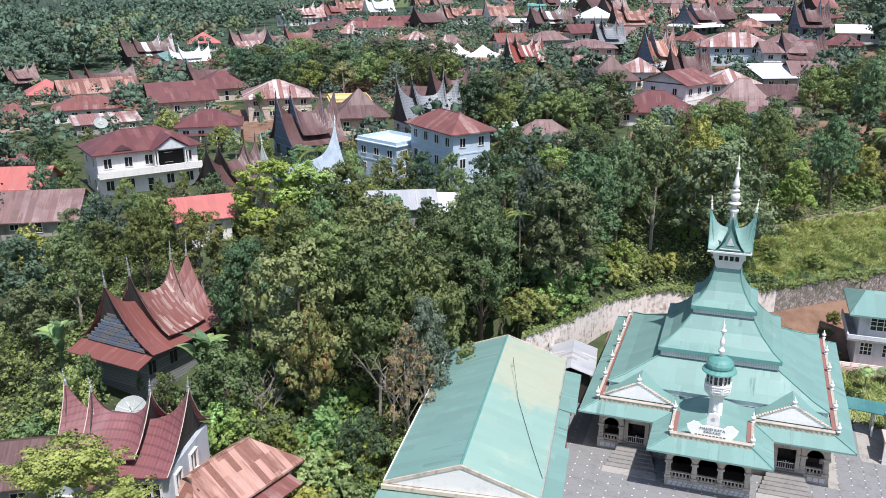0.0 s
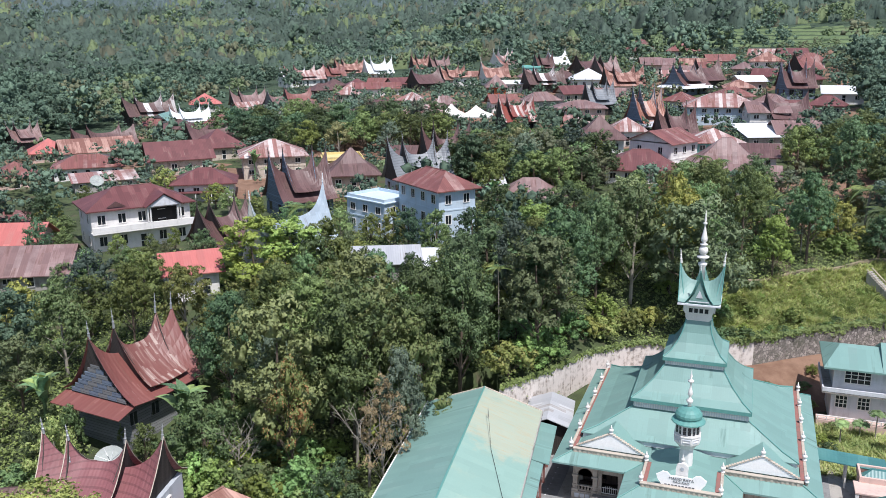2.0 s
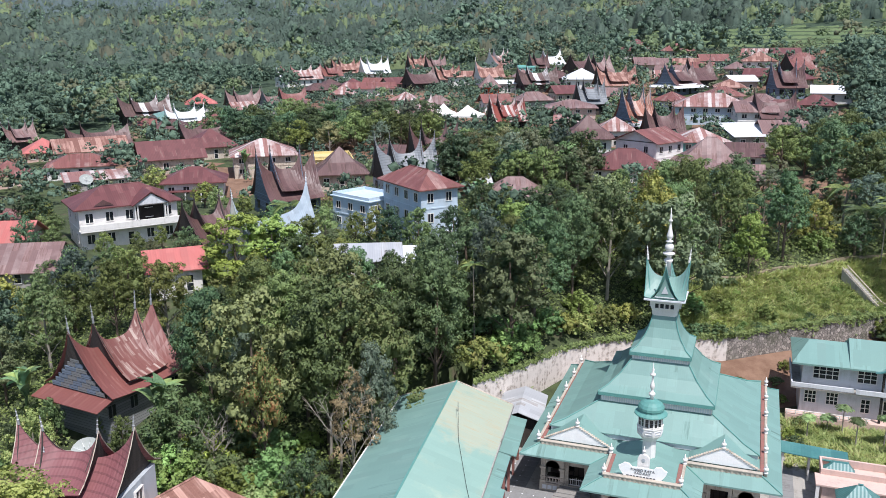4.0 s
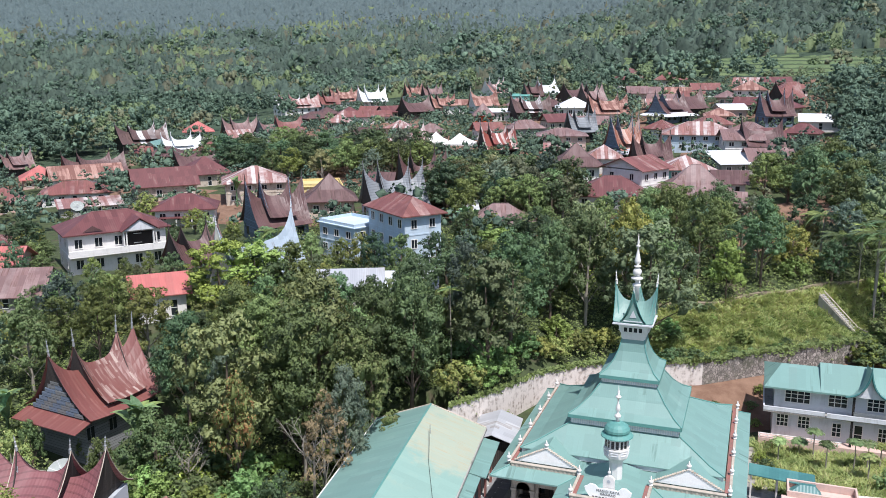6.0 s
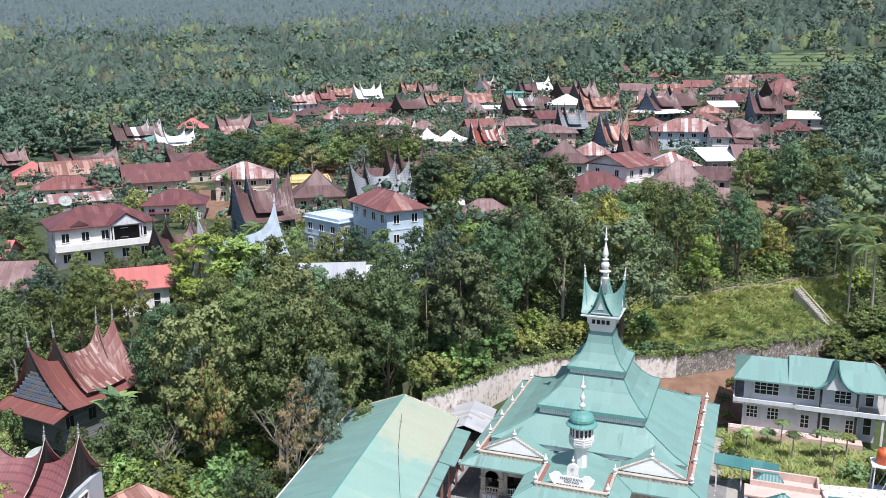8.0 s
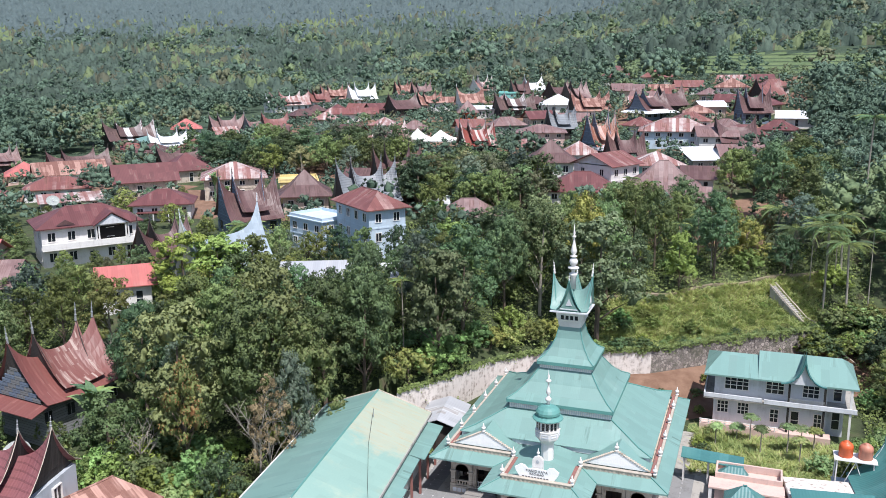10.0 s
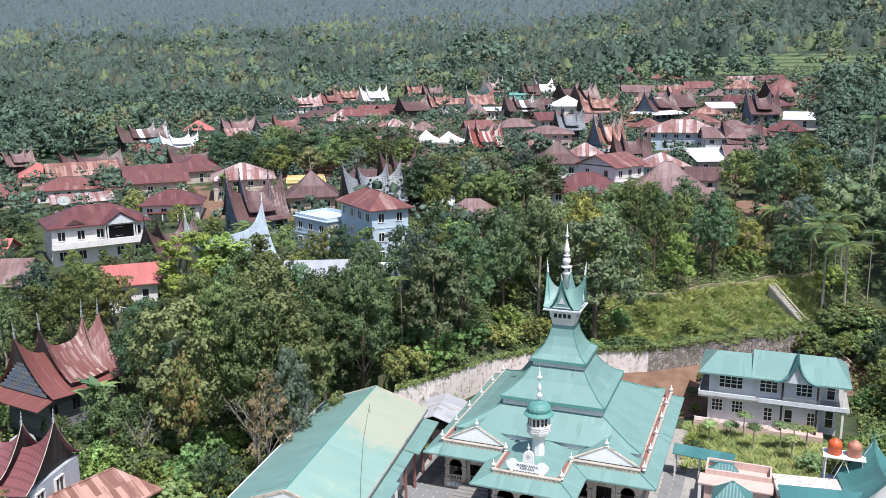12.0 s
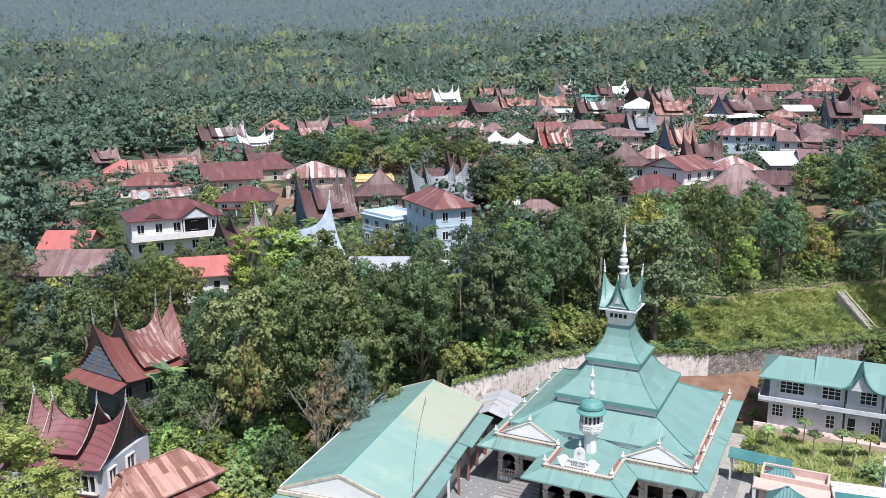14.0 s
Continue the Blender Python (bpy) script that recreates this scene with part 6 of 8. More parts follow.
gonjong_house(-191.3, 270.2, 50, 18.5, 9.0, 9.5, RUST_WHITE, WHITE, "horned house with red and white streaked roof", 4, DARK_WOOD)
gonjong_house(-182.9, 283.0, 48, 9.9, 9.0, 9.0, RUST, WHITE, "horned house with dull rusted red roof", 4, DARK_WOOD)
gonjong_house(-182.9, 300.2, 47, 14.6, 9.0, 10.0, RUST_PALE, WHITE, "horned house with pale rust roof", 4, DARK_WOOD)
gonjong_house(-163.1, 289.3, 45, 13.0, 10.0, 10.0, WHITE_ROOF, WHITE, "horned house with white roof and many horns", 4, WHITE)
gonjong_house(-147.6, 303.3, 43, 8.6, 9.0, 10.0, RUST_PALE, WHITE, "horned house with pinkish rust roof", 4, DARK_WOOD)
gonjong_house(-134.3, 293.4, 41, 9.0, 9.0, 9.0, BROWN_PALE, WHITE, "horned house with faded roof and pale horns", 4, DARK_WOOD)
gonjong_house(-115.9, 227.4, 58, 12.3, 9.0, 9.0, BROWN, DARK_WOOD, "horned house with dark brown roof and curved ridge", 2, DARK_WOOD)
gonjong_house(-109.0, 239.1, 39, 9.6, 9.0, 8.5, RUST_PALE, PINKISH, "horned house with pinkish rust sheets", 4, DARK_WOOD)
gonjong_house(-91.6, 237.9, 38, 10.3, 9.0, 9.5, RUST_PALE, WHITE, "horned house with pinkish roof and white horn", 2, WHITE)
gonjong_house(-103.5, 291.3, 65, 11.8, 9.0, 9.0, RUST_WHITE, WHITE, "horned house with red roof and white horned end", 4, WHITE)
gonjong_house(-65.9, 210.7, 35, 13.7, 9.5, 9.0, BROWN_PATCHED, DARK_WOOD, "long horned house with brown roof patched white", 4, DARK_WOOD)
gonjong_house(-78.6, 263.7, 35, 7.4, 9.0, 9.0, BROWN, DARK_WOOD, "horned house with dark roof at the village edge", 4, DARK_WOOD)
gonjong_house(-75.2, 272.4, 62, 10.0, 8.0, 9.0, WHITE_ROOF, WHITE, "horned house with white horned roof", 2, WHITE)
gonjong_house(-58.4, 246.5, 60, 10.0, 9.0, 9.0, BROWN, DARK_WOOD, "horned house with dark brown roof and white patch", 2, DARK_WOOD)
gonjong_house(-48.0, 229.1, 56, 10.0, 9.0, 10.0, BROWN_PALE, WHITE, "narrow horned house with faded brown roof", 4, DARK_WOOD)
gonjong_house(-37.5, 201.4, 30, 12.7, 10.0, 9.5, RUST_PALE, WHITE, "horned house with broad pinkish rust roof", 4, DARK_WOOD)
gonjong_house(-17.5, 197.8, 54, 12.1, 9.0, 9.5, BROWN, BLUE_WOOD, "horned house with brown roof, dark gable and white lower roof", 4, BLUE_WOOD, WHITE_ROOF)
gonjong_house(-12.2, 207.0, 53, 10.0, 8.0, 10.0, BROWN, DARK_WOOD, "narrow horned house with dark roof", 2, DARK_WOOD)
gonjong_house(-39.0, 166.0, 32, 8.1, 9.0, 9.5, GREY_ROOF, DARK_WOOD, "horned house with pale grey roof and dark gable", 4, DARK_WOOD)
gonjong_house(-22.3, 138.4, 38, 7.6, 10.0, 11.5, RUST_PATCHED, DARK_WOOD, "horned house with orange patched roof, tall gable and pale apron roof", 4, BLUE_WOOD, ZINC)
gonjong_house(-13.8, 124.2, 26, 8.7, 9.0, 9.5, BROWN, DARK_WOOD, "horned house with dark brown roof and black horns", 4, DARK_WOOD)
gonjong_house(-56.1, 138.8, 35, 9.2, 10.0, 9.5, RED_STRIPED, DARK_WOOD, "horned house with red roof striped white and dark gable", 4, DARK_WOOD)
gonjong_house(10.4, 144.1, 19, 9.5, 10.0, 9.5, BROWN, DARK_WOOD, "horned house with broad dark brown roof", 2, DARK_WOOD)
gonjong_house(13.7, 188.0, 20, 9.1, 10.0, 10.5, BROWN, BLUE_WOOD, "tall horned house with dark brown roof and blue-grey gable", 4, BLUE_WOOD)
gonjong_house(17.3, 222.8, 47, 10.0, 8.0, 8.5, RUST, DARK_WOOD, "horned house with dark red roof at the village edge", 2, DARK_WOOD)
gonjong_house(-67.7, 20.9, 72, 8.2, 8.5, 9.0, BROWN, DARK_WOOD, "horned house with dark brown roof behind trees", 4, DARK_WOOD)
gonjong_house(-54.9, 17.8, 82, 15.0, 6.6, 12.0, PALE_BLUE_ROOF, WHITE, "horned house with pale blue zinc roof half hidden by trees", 2, WHITE)


def white_villa(x, y, yaw):
    root = house_at("house", x, y, yaw, 9.0, "large white two-storey house with maroon roof and balcony")
    L, W, h = 14.9, 9.0, 6.6
    walls_with_windows(root, L, W, h, WHITE, 2)
    hip_roof(root, L, W, h, 2.6, MAROON)
    s = Solid()
    s.bevel_box(-L / 2 - 0.2, L / 2 + 0.2, -W / 2 - 1.5, -W / 2 - 0.02, 3.1, 3.3, 0.03)
    b = part("balcony_slab", s, WHITE, root)
    s = Solid()
    s.bevel_box(-L / 2 - 0.2, L / 2 + 0.2, -W / 2 - 1.5, -W / 2 - 1.35, 3.3, 4.2, 0.03)
    part("balcony_wall", s, WHITE, b)
    cx = 3.1
    for sx in (-1, 1):
        s = Solid()
        v = [(cx, -W / 2 - 2.0, h + 2.0), (cx + sx * 3.0, -W / 2 - 2.0, h), (cx + sx * 3.0, 0.0, h + 0.3), (cx, 0.0, h + 2.0)]
        lo = [(p, q, r - 0.14) for p, q, r in v]
        f = [(0, 1, 2, 3), (7, 6, 5, 4), (0, 4, 5, 1), (1, 5, 6, 2), (2, 6, 7, 3), (3, 7, 4, 0)]
        s.add(v + lo, f if sx < 0 else [t[::-1] for t in f])
        part("porch_roof", s, MAROON, root)
    s = Solid()
    s.prism([(-2.6, 0), (2.6, 0), (0, 1.65)], 0.12, pose(cx, -W / 2 - 1.75, h))
    part("porch_gable", s, PALE_GREY, root)
    # flat black panel on the wall: the porch recess's shade as colour
    s = Solid()
    s.box(cx - 2.2, cx + 2.2, -W / 2 - 0.08, -W / 2 - 0.02, 3.7, 6.1)
    part("porch_shade_panel", s, DARK, root)
    for dx in (-2.5, -2.1, 2.1, 2.5):
        s = Solid()
        s.lathe([(0.17, 0), (0.13, 0.2), (0.12, 2.1), (0.17, 2.3)], 8, (cx + dx, -W / 2 - 1.4, 4.2))
        part("column", s, WHITE, root)
    s = Solid()
    s.prism([(-1.5, 0), (1.5, 0), (0, 0.9)], 0.12, pose(-3.8, -W / 2 - 0.6, h + 0.3))
    part("gablet", s, BROWN, root)


white_villa(-87.9, 26.4, 53)


def marquee(x, y, w, yaw):
    z = ground(x, y)
    PADS.append((x, y, w * 0.5))
    root = thing("marquee", pose(x, y, z, 0, 0, yaw), "white tent roof with a peaked top", "tent", "marquees")
    s = Solid()
    s.loft([(-w / 2, w / 2, -w / 2, w / 2, 2.5), (-w / 2, w / 2, -w / 2, w / 2, 2.9), (-w * 0.28, w * 0.28, -w * 0.28, w * 0.28, 3.7), (-w * 0.1, w * 0.1, -w * 0.1, w * 0.1, 4.9), (-0.1, 0.1, -0.1, 0.1, 5.6)])
    part("canopy", s, WHITE, root)
    for sx in (-1, 1):
        for sy in (-1, 1):
            s = Solid()
            s.tube([(sx * w * 0.47, sy * w * 0.47, -0.2), (sx * w * 0.47, sy * w * 0.47, 2.55)], [0.06, 0.06], 6)
            part("pole", s, STEEL, root)


marquee(-77.8, 149.5, 7.0, 20)
marquee(-69.5, 146.4, 8.6, 10)
satellite_dish(-98.5, 30.5, ground(-98.5, 30.5) + 7.3, 1.1, "wide pale mesh satellite dish on the villa roof", (0.6, -0.5, 0.8))


def fill_village(n):
    """Small plain houses that stand packed between the larger ones."""
    rng = np.random.default_rng(77)
    looks = ((BROWN, DARK_WOOD, "small house with dark brown sheet roof"), (BROWN_PALE, CONCRETE, "small house with faded brown sheet roof"), (RUST, WHITE, "small white house with rusted red roof"), (RUST_WHITE, CREAM, "small house with patched rust and white roof"), (MAROON, CREAM, "small cream house with maroon roof"))
    done = tries = 0
    while done < n and tries < 4000:
        tries += 1
        y = float(rng.uniform(70, 270))
        left = -165 if y < 240 else -100
        x = float(rng.uniform(left, 22))
        if x < -100 and y < 60 or (-136 < x < -64 and 94 < y < 132) or (-54 < x < -20 and y < 96):
            continue
        L, W = float(rng.uniform(6.5, 10)), float(rng.uniform(5.5, 7))
        if any((x - p) ** 2 + (y - q) ** 2 < (r + L * 0.48) ** 2 for p, q, r in PADS):
            continue
        roof, wall, label = looks[done % 5]
        yaw = math.degrees(math.atan2(-(x - 15), y + 84)) + float(rng.uniform(-35, 35))
        hip_house(x, y, yaw, L, W, 2.7, 2.4, roof, wall, label, 1, "gable" if done % 2 else "hip")
        done += 1


fill_village(44)


# ---- plants ----
def cards_mesh(name, pos, normal, size, rng, material, stretch=0.62, cores=None, slots=None, core_slots=None, soft=None, fill=0.62):
    """Leaves: one small three-cornered leaf each, at given places and facings; cores: clumps of inner leaves as lumps; soft: the clump's own facing, by which the leaves of a clump are shaded together."""
    n = len(pos)
    normal = normal / np.linalg.norm(normal, axis=1, keepdims=True)
    t = np.cross(normal, rng.normal(size=(n, 3)))
    t /= np.linalg.norm(t, axis=1, keepdims=True)
    b = np.cross(normal, t) * stretch
    s = (size if np.ndim(size) else np.full(n, size))[:, None]
    v = np.stack([pos - t * s - b * s * 0.5, pos + t * s * 0.8 - b * s, pos + b * s * 1.5 + t * s * 0.15], 1).reshape(-1, 3)
    facing = normal if soft is None else soft / np.linalg.norm(soft, axis=1, keepdims=True) * 0.84 + normal * 0.16
    facing = np.repeat(facing, 3, 0)
    start, loops = np.arange(0, 3 * n, 3), np.arange(3 * n)
    if cores is not None:
        c, r = cores
        unit, k = np.array(BALL), len(c)
        flat = np.concatenate([np.array(f) for f in BALL_FACES])
        first = np.concatenate([[0], np.cumsum([len(f) for f in BALL_FACES])[:-1]])
        lump = c[:, None] + unit[None] * r[:, None, None] * (fill + rng.normal(size=(k, len(unit), 1)) * 0.12)
        loops = np.concatenate([loops, (flat[None] + (3 * n + np.arange(k) * len(unit))[:, None]).ravel()])
        start = np.concatenate([start, (first[None] + (3 * n + np.arange(k) * len(flat))[:, None]).ravel()])
        v = np.concatenate([v, lump.reshape(-1, 3)])
        facing = np.concatenate([facing, np.tile(unit, (k, 1)) + rng.normal(size=(k * len(unit), 3)) * 0.4])
    me = bpy.data.meshes.new(name)
    me.vertices.add(len(v))
    me.vertices.foreach_set("co", v.ravel())
    me.loops.add(len(loops))
    me.loops.foreach_set("vertex_index", loops.astype(np.int32))
    me.polygons.add(len(start))
    me.polygons.foreach_set("loop_start", start.astype(np.int32))
    for mat in material if isinstance(material, tuple) else (material,):
        me.materials.append(mat)
    if slots is not None:
        rest = np.repeat(core_slots, len(BALL_FACES)) if core_slots is not None else np.zeros(len(start) - n)
        me.polygons.foreach_set("material_index", np.concatenate([slots, rest]).astype(np.int32))
    me.update()
    if soft is not None:
        facing /= np.linalg.norm(facing, axis=1, keepdims=True)
        me.attributes.new("custom_normal", "FLOAT_VECTOR", "POINT").data.foreach_set("vector", facing.ravel().astype(np.float32))
        me.update()
    return me


BALL_RING = 5
BALL = [(math.cos(2 * math.pi * (k + 0.5 * (j % 2)) / BALL_RING) * math.cos(e), math.sin(2 * math.pi * (k + 0.5 * (j % 2)) / BALL_RING) * math.cos(e), math.sin(e)) for j, e in enumerate((1.2, 0.35, -0.6)) for k in range(BALL_RING)]
BALL_FACES = [(j * BALL_RING + k, (j + 1) * BALL_RING + k, (j + 1) * BALL_RING + (k + 1) % BALL_RING, j * BALL_RING + (k + 1) % BALL_RING) for j in range(2) for k in range(BALL_RING)]
BALL_FACES += [tuple(range(BALL_RING)), tuple(BALL_RING * 2 + k for k in range(BALL_RING - 1, -1, -1))]


def unit_rows(a):
    return a / np.linalg.norm(a, axis=1, keepdims=True)


def crown_points(rng, height, radius, base, blobs, n, low=-0.35):
    """Places and facings of leaves on many overlapping clumps inside an uneven crown."""
    c, r = [], []
    for i in range(blobs):
        a, k = 2.4 * i + rng.uniform(-0.5, 0.5), (i + 0.5) / blobs
        rr = radius * rng.uniform(0.26, 0.44)
        e = math.asin(min(1.0, 0.02 + 0.98 * k)) if k < 0.85 else math.pi / 2 * rng.uniform(0.8, 1.0)
        out = (radius - rr * 0.75) * rng.uniform(0.7, 1.05)
        z = base + (height - base - rr * 0.9) * (0.12 + 0.88 * math.sin(e) * rng.uniform(0.85, 1.0))
        c.append((math.cos(a) * out * math.cos(e) ** 0.7, math.sin(a) * out * math.cos(e) ** 0.7, z))
        r.append(rr)
    c, r = np.array(c), np.array(r)
    each = int(min(15, max(5, n / blobs / 20)))
    m = blobs * each
    own = np.repeat(np.arange(blobs), each)
    d = unit_rows(rng.normal(size=(m, 3)))
    flip = d[:, 2] < low
    d[flip, 2] *= -1
    sub = c[own] + d * np.array((1, 1, 0.85)) * r[own, None] * rng.uniform(0.4, 1.08, (m, 1))
    sub_r = r[own] * rng.uniform(0.24, 0.42, m)
    pick = rng.choice(m, n, p=sub_r**2 / (sub_r**2).sum())
    e = unit_rows(rng.normal(size=(n, 3)) + d[pick] * 0.7 + np.array((0, 0, 0.45)))
    p = sub[pick] + e * np.array((1, 1, 0.72)) * sub_r[pick, None] * rng.uniform(0.45, 1.12, (n, 1))
    nm = e + rng.normal(size=(n, 3)) * 0.5 + np.array((0, 0, 0.2))
    return p, nm, c, r, e * 0.62 + d[pick] * 0.38


def limb_solid(rng, height, base, clumps, girth):
    s = Solid()
    lean = rng.uniform(-0.4, 0.4, 2)
    top = Vector((lean[0], lean[1], height * 0.72))
    s.tube([(0, 0, -0.6), (lean[0] * 0.2, lean[1] * 0.2, height * 0.25), (lean[0] * 0.6, lean[1] * 0.6, height * 0.5), top], [girth * 1.25, girth, girth * 0.7, girth * 0.25], 7)
    for q in clumps[: min(9, len(clumps))]:
        z0 = max(base * 0.75, float(q[2]) - rng.uniform(1.5, 3.5))
        z0 = min(z0, height * 0.62)
        k = z0 / (height * 0.72)
        a = Vector((lean[0] * k, lean[1] * k, z0))
        b = Vector(q)
        mid = a.lerp(b, 0.5) + Vector((0, 0, 0.25))
        s.tube([a, mid, b], [girth * 0.42, girth * 0.28, girth * 0.08], 5)
    return s


def tree_kind(seed, height, radius, base, blobs, n, size, leaf, bark_mat, label, girth=0.2, dense=True):
    """A pattern tree at the origin; the planted ones share its meshes."""
    rng = np.random.default_rng(seed)
    n, size = int(n * 1.5), size * 0.76
    p, nm, c, r, soft = crown_points(rng, height, radius, base, blobs, n)
    crown = cards_mesh("crown", p, nm, rng.uniform(0.65, 1.3, n) * size, rng, leaf, 0.62, (c, r) if dense else None, soft=soft, fill=0.34)
    trunk = data("trunk", limb_solid(rng, height, base, c, girth), bark_mat)
    return {"crown": crown, "trunk": trunk, "h": height, "r": radius, "label": label}


def plant(kind, x, y, top=None, wide=1.0, yaw=0.0, name="tree", group="trees", category="tree", z=None):
    z = ground(x, y) if z is None else z
    k = 1.0 if top is None else max(0.3, (top - z) / kind["h"])
    m = pose(x, y, z, 0, 0, yaw) @ Matrix.Diagonal((k * wide, k * wide, k, 1))
    ob = thing(name, m, kind["label"], category, group)
    part("trunk", kind["trunk"], None, ob)
    part("crown", kind["crown"], None, ob)
    return ob


KINDS = {
    "dark": [tree_kind(11 + i, 16, 4.7, 4.6, 24, 7000, 0.185, LEAF_DARK, BARK, "tall broadleaf tree with dense dark green crown", 0.24) for i in range(3)],
    "mid": [tree_kind(31 + i, 15, 4.9, 4.0, 24, 7000, 0.185, LEAF_MID, BARK, "broadleaf tree with full green crown", 0.24) for i in range(3)],
    "light": [tree_kind(51 + i, 14, 4.6, 3.0, 21, 5600, 0.205, LEAF_LIGHT, BARK_PALE, "broadleaf tree with yellow-green crown", 0.22) for i in range(2)],
    "big": [tree_kind(56 + i, 14, 5.0, 3.0, 18, 3900, 0.26, LEAF_BIG, BARK, "tree with large drooping sea-green leaves", 0.24) for i in range(2)],
    "bright": [tree_kind(58, 10, 3.8, 1.4, 16, 4200, 0.2, LEAF_BRIGHT, BARK, "young tree with fresh green crown", 0.14)],
    "grey": [tree_kind(61 + i, 14, 4.3, 4.0, 20, 5600, 0.165, LEAF_GREY, BARK_PALE, "tree with thin grey-green crown", 0.2) for i in range(2)],
    "orange": [tree_kind(71, 12, 3.8, 3.2, 17, 4400, 0.17, LEAF_ORANGE, BARK, "tree with green and russet leaves", 0.18)],
    "brown": [tree_kind(81, 12, 3.2, 3.6, 18, 2400, 0.14, LEAF_BROWN, BARK_PALE, "half bare tree with dry brown leaves", 0.15, False)],
    "low_dark": [tree_kind(111 + i, 8, 3.6, 1.2, 16, 3200, 0.17, LEAF_DARK, BARK, "garden tree with dark green crown") for i in range(2)],
    "low_mid": [tree_kind(121 + i, 8, 3.6, 1.2, 16, 3200, 0.17, LEAF_MID, BARK, "garden tree with green crown between houses") for i in range(2)],
    "low_grey": [tree_kind(131, 8, 3.4, 1.4, 15, 2800, 0.155, LEAF_GREY, BARK_PALE, "garden tree with thin grey-green crown")],
    "low_light": [tree_kind(141, 7, 3.4, 1.0, 15, 2800, 0.17, LEAF_LIGHT, BARK_PALE, "garden tree with yellow-green crown")],
}
SHRUBS = [tree_kind(91 + i, 2.6, 1.9, 0.2, 12, 1700, 0.125, (LEAF_BRIGHT, LEAF_LIGHT, LEAF_MID)[i], BARK, "leafy green shrub on the wooded bank", 0.05) for i in range(3)]


def frond_solid(length, droop, leaflets, wide):
    s = Solid()
    v, f = [], []
    for i in range(leaflets):
        k = i / (leaflets - 1)
        x = 0.25 + length * k * (1 - 0.12 * k * droop)
        z = length * (0.42 * k - 0.62 * droop * k * k)
        w = wide * (0.35 + math.sin(math.pi * min(k * 0.9 + 0.1, 1))) * 0.75
        for sg in (-1, 1):
            n = len(v)
            v += [(x, 0, z), (x + 0.55 * length / leaflets, 0, z + 0.01), (x + 0.16 + w * 0.4, sg * w, z - w * 0.5), (x + 0.1 + w * 0.38, sg * w * 0.97, z - w * 0.52)]
            f.append((n, n + 1, n + 2, n + 3) if sg > 0 else (n + 3, n + 2, n + 1, n))
    s.add(v, f)
    s.tube([(0, 0, 0), (length * 0.5, 0, length * (0.21 - 0.155 * droop)), (length * (1 - 0.12 * droop), 0, length * (0.42 - 0.62 * droop))], [0.06, 0.04, 0.012], 4)
    return s


def palm_kind(seed, height, fronds, length, girth, label, leaf=LEAF_LIGHT):
    rng = np.random.default_rng(seed)
    bend = rng.uniform(-0.5, 0.5, 2)
    s = Solid()
    s.tube([(bend[0] * k * k, bend[1] * k * k, -0.5 + (height + 0.5) * k) for k in (0, 0.25, 0.5, 0.75, 1)], [girth * 1.5, girth, girth * 0.9, girth * 0.85, girth * 0.8], 8)
    meshes = [data("frond", frond_solid(length, d, 26, length * 0.15), leaf) for d in (0.7, 1.25, 1.8)]
    return {"trunk": data("trunk", s, BARK_PALE), "fronds": meshes, "n": fronds, "h": height, "bend": bend, "label": label, "seed": seed}


def plant_palm(kind, x, y, top=None, name="palm_tree", group="palms", z=None):
    z = ground(x, y) if z is None else z
    k = 1.0 if top is None else max(0.4, (top - z) / kind["h"])
    rng = np.random.default_rng(int(abs(x) * 7 + abs(y) * 13) + kind["seed"])
    ob = thing(name, pose(x, y, z, 0, 0, float(rng.uniform(0, 360))), kind["label"], "palm", group)
    t = part("trunk", kind["trunk"], None, ob)
    t.scale = (1, 1, k)
    for i in range(kind["n"]):
        f = part("frond", kind["fronds"][i % 3], None, ob)
        f.matrix_basis = pose(kind["bend"][0], kind["bend"][1], kind["h"] * k, 0, 0, 137.5 * i + float(rng.uniform(-12, 12)))
    return ob


COCONUT = palm_kind(5, 11, 20, 3.7, 0.17, "coconut palm with long arching fronds", LEAF_MID)
ARECA = palm_kind(6, 10, 12, 1.8, 0.08, "slender areca palm with small feathery crown", LEAF_MID)


def banana_kind(seed, height, n, length):
    rng = np.random.default_rng(seed)
    s = Solid()
    s.tube([(0, 0, -0.3), (0, 0, height * 0.5), (0.05, 0, height * 0.75)], [0.16, 0.13, 0.09], 7)
    leaf = Solid()
    v, f = [], []
    k = 8
    for i in range(k + 1):
        q = i / k
        w = 0.34 * math.sin(math.pi * min(1, q * 0.86 + 0.12)) * length / 2.4
        x, z = length * q * (1 - 0.25 * q), length * (0.75 * q - 0.75 * q * q)
        v += [(x, -w, z + 0.1 * w), (x, 0, z - 0.05), (x, w, z + 0.1 * w)]
    for i in range(k):
        a = 3 * i
        f += [(a, a + 3, a + 4, a + 1), (a + 1, a + 4, a + 5, a + 2)]
    leaf.add(v, f)
    return {"trunk": data("stem", s, LEAF_BANANA), "leaf": data("leaf", leaf, LEAF_BANANA), "n": n, "h": height}


BANANA = banana_kind(3, 4.2, 11, 2.7)


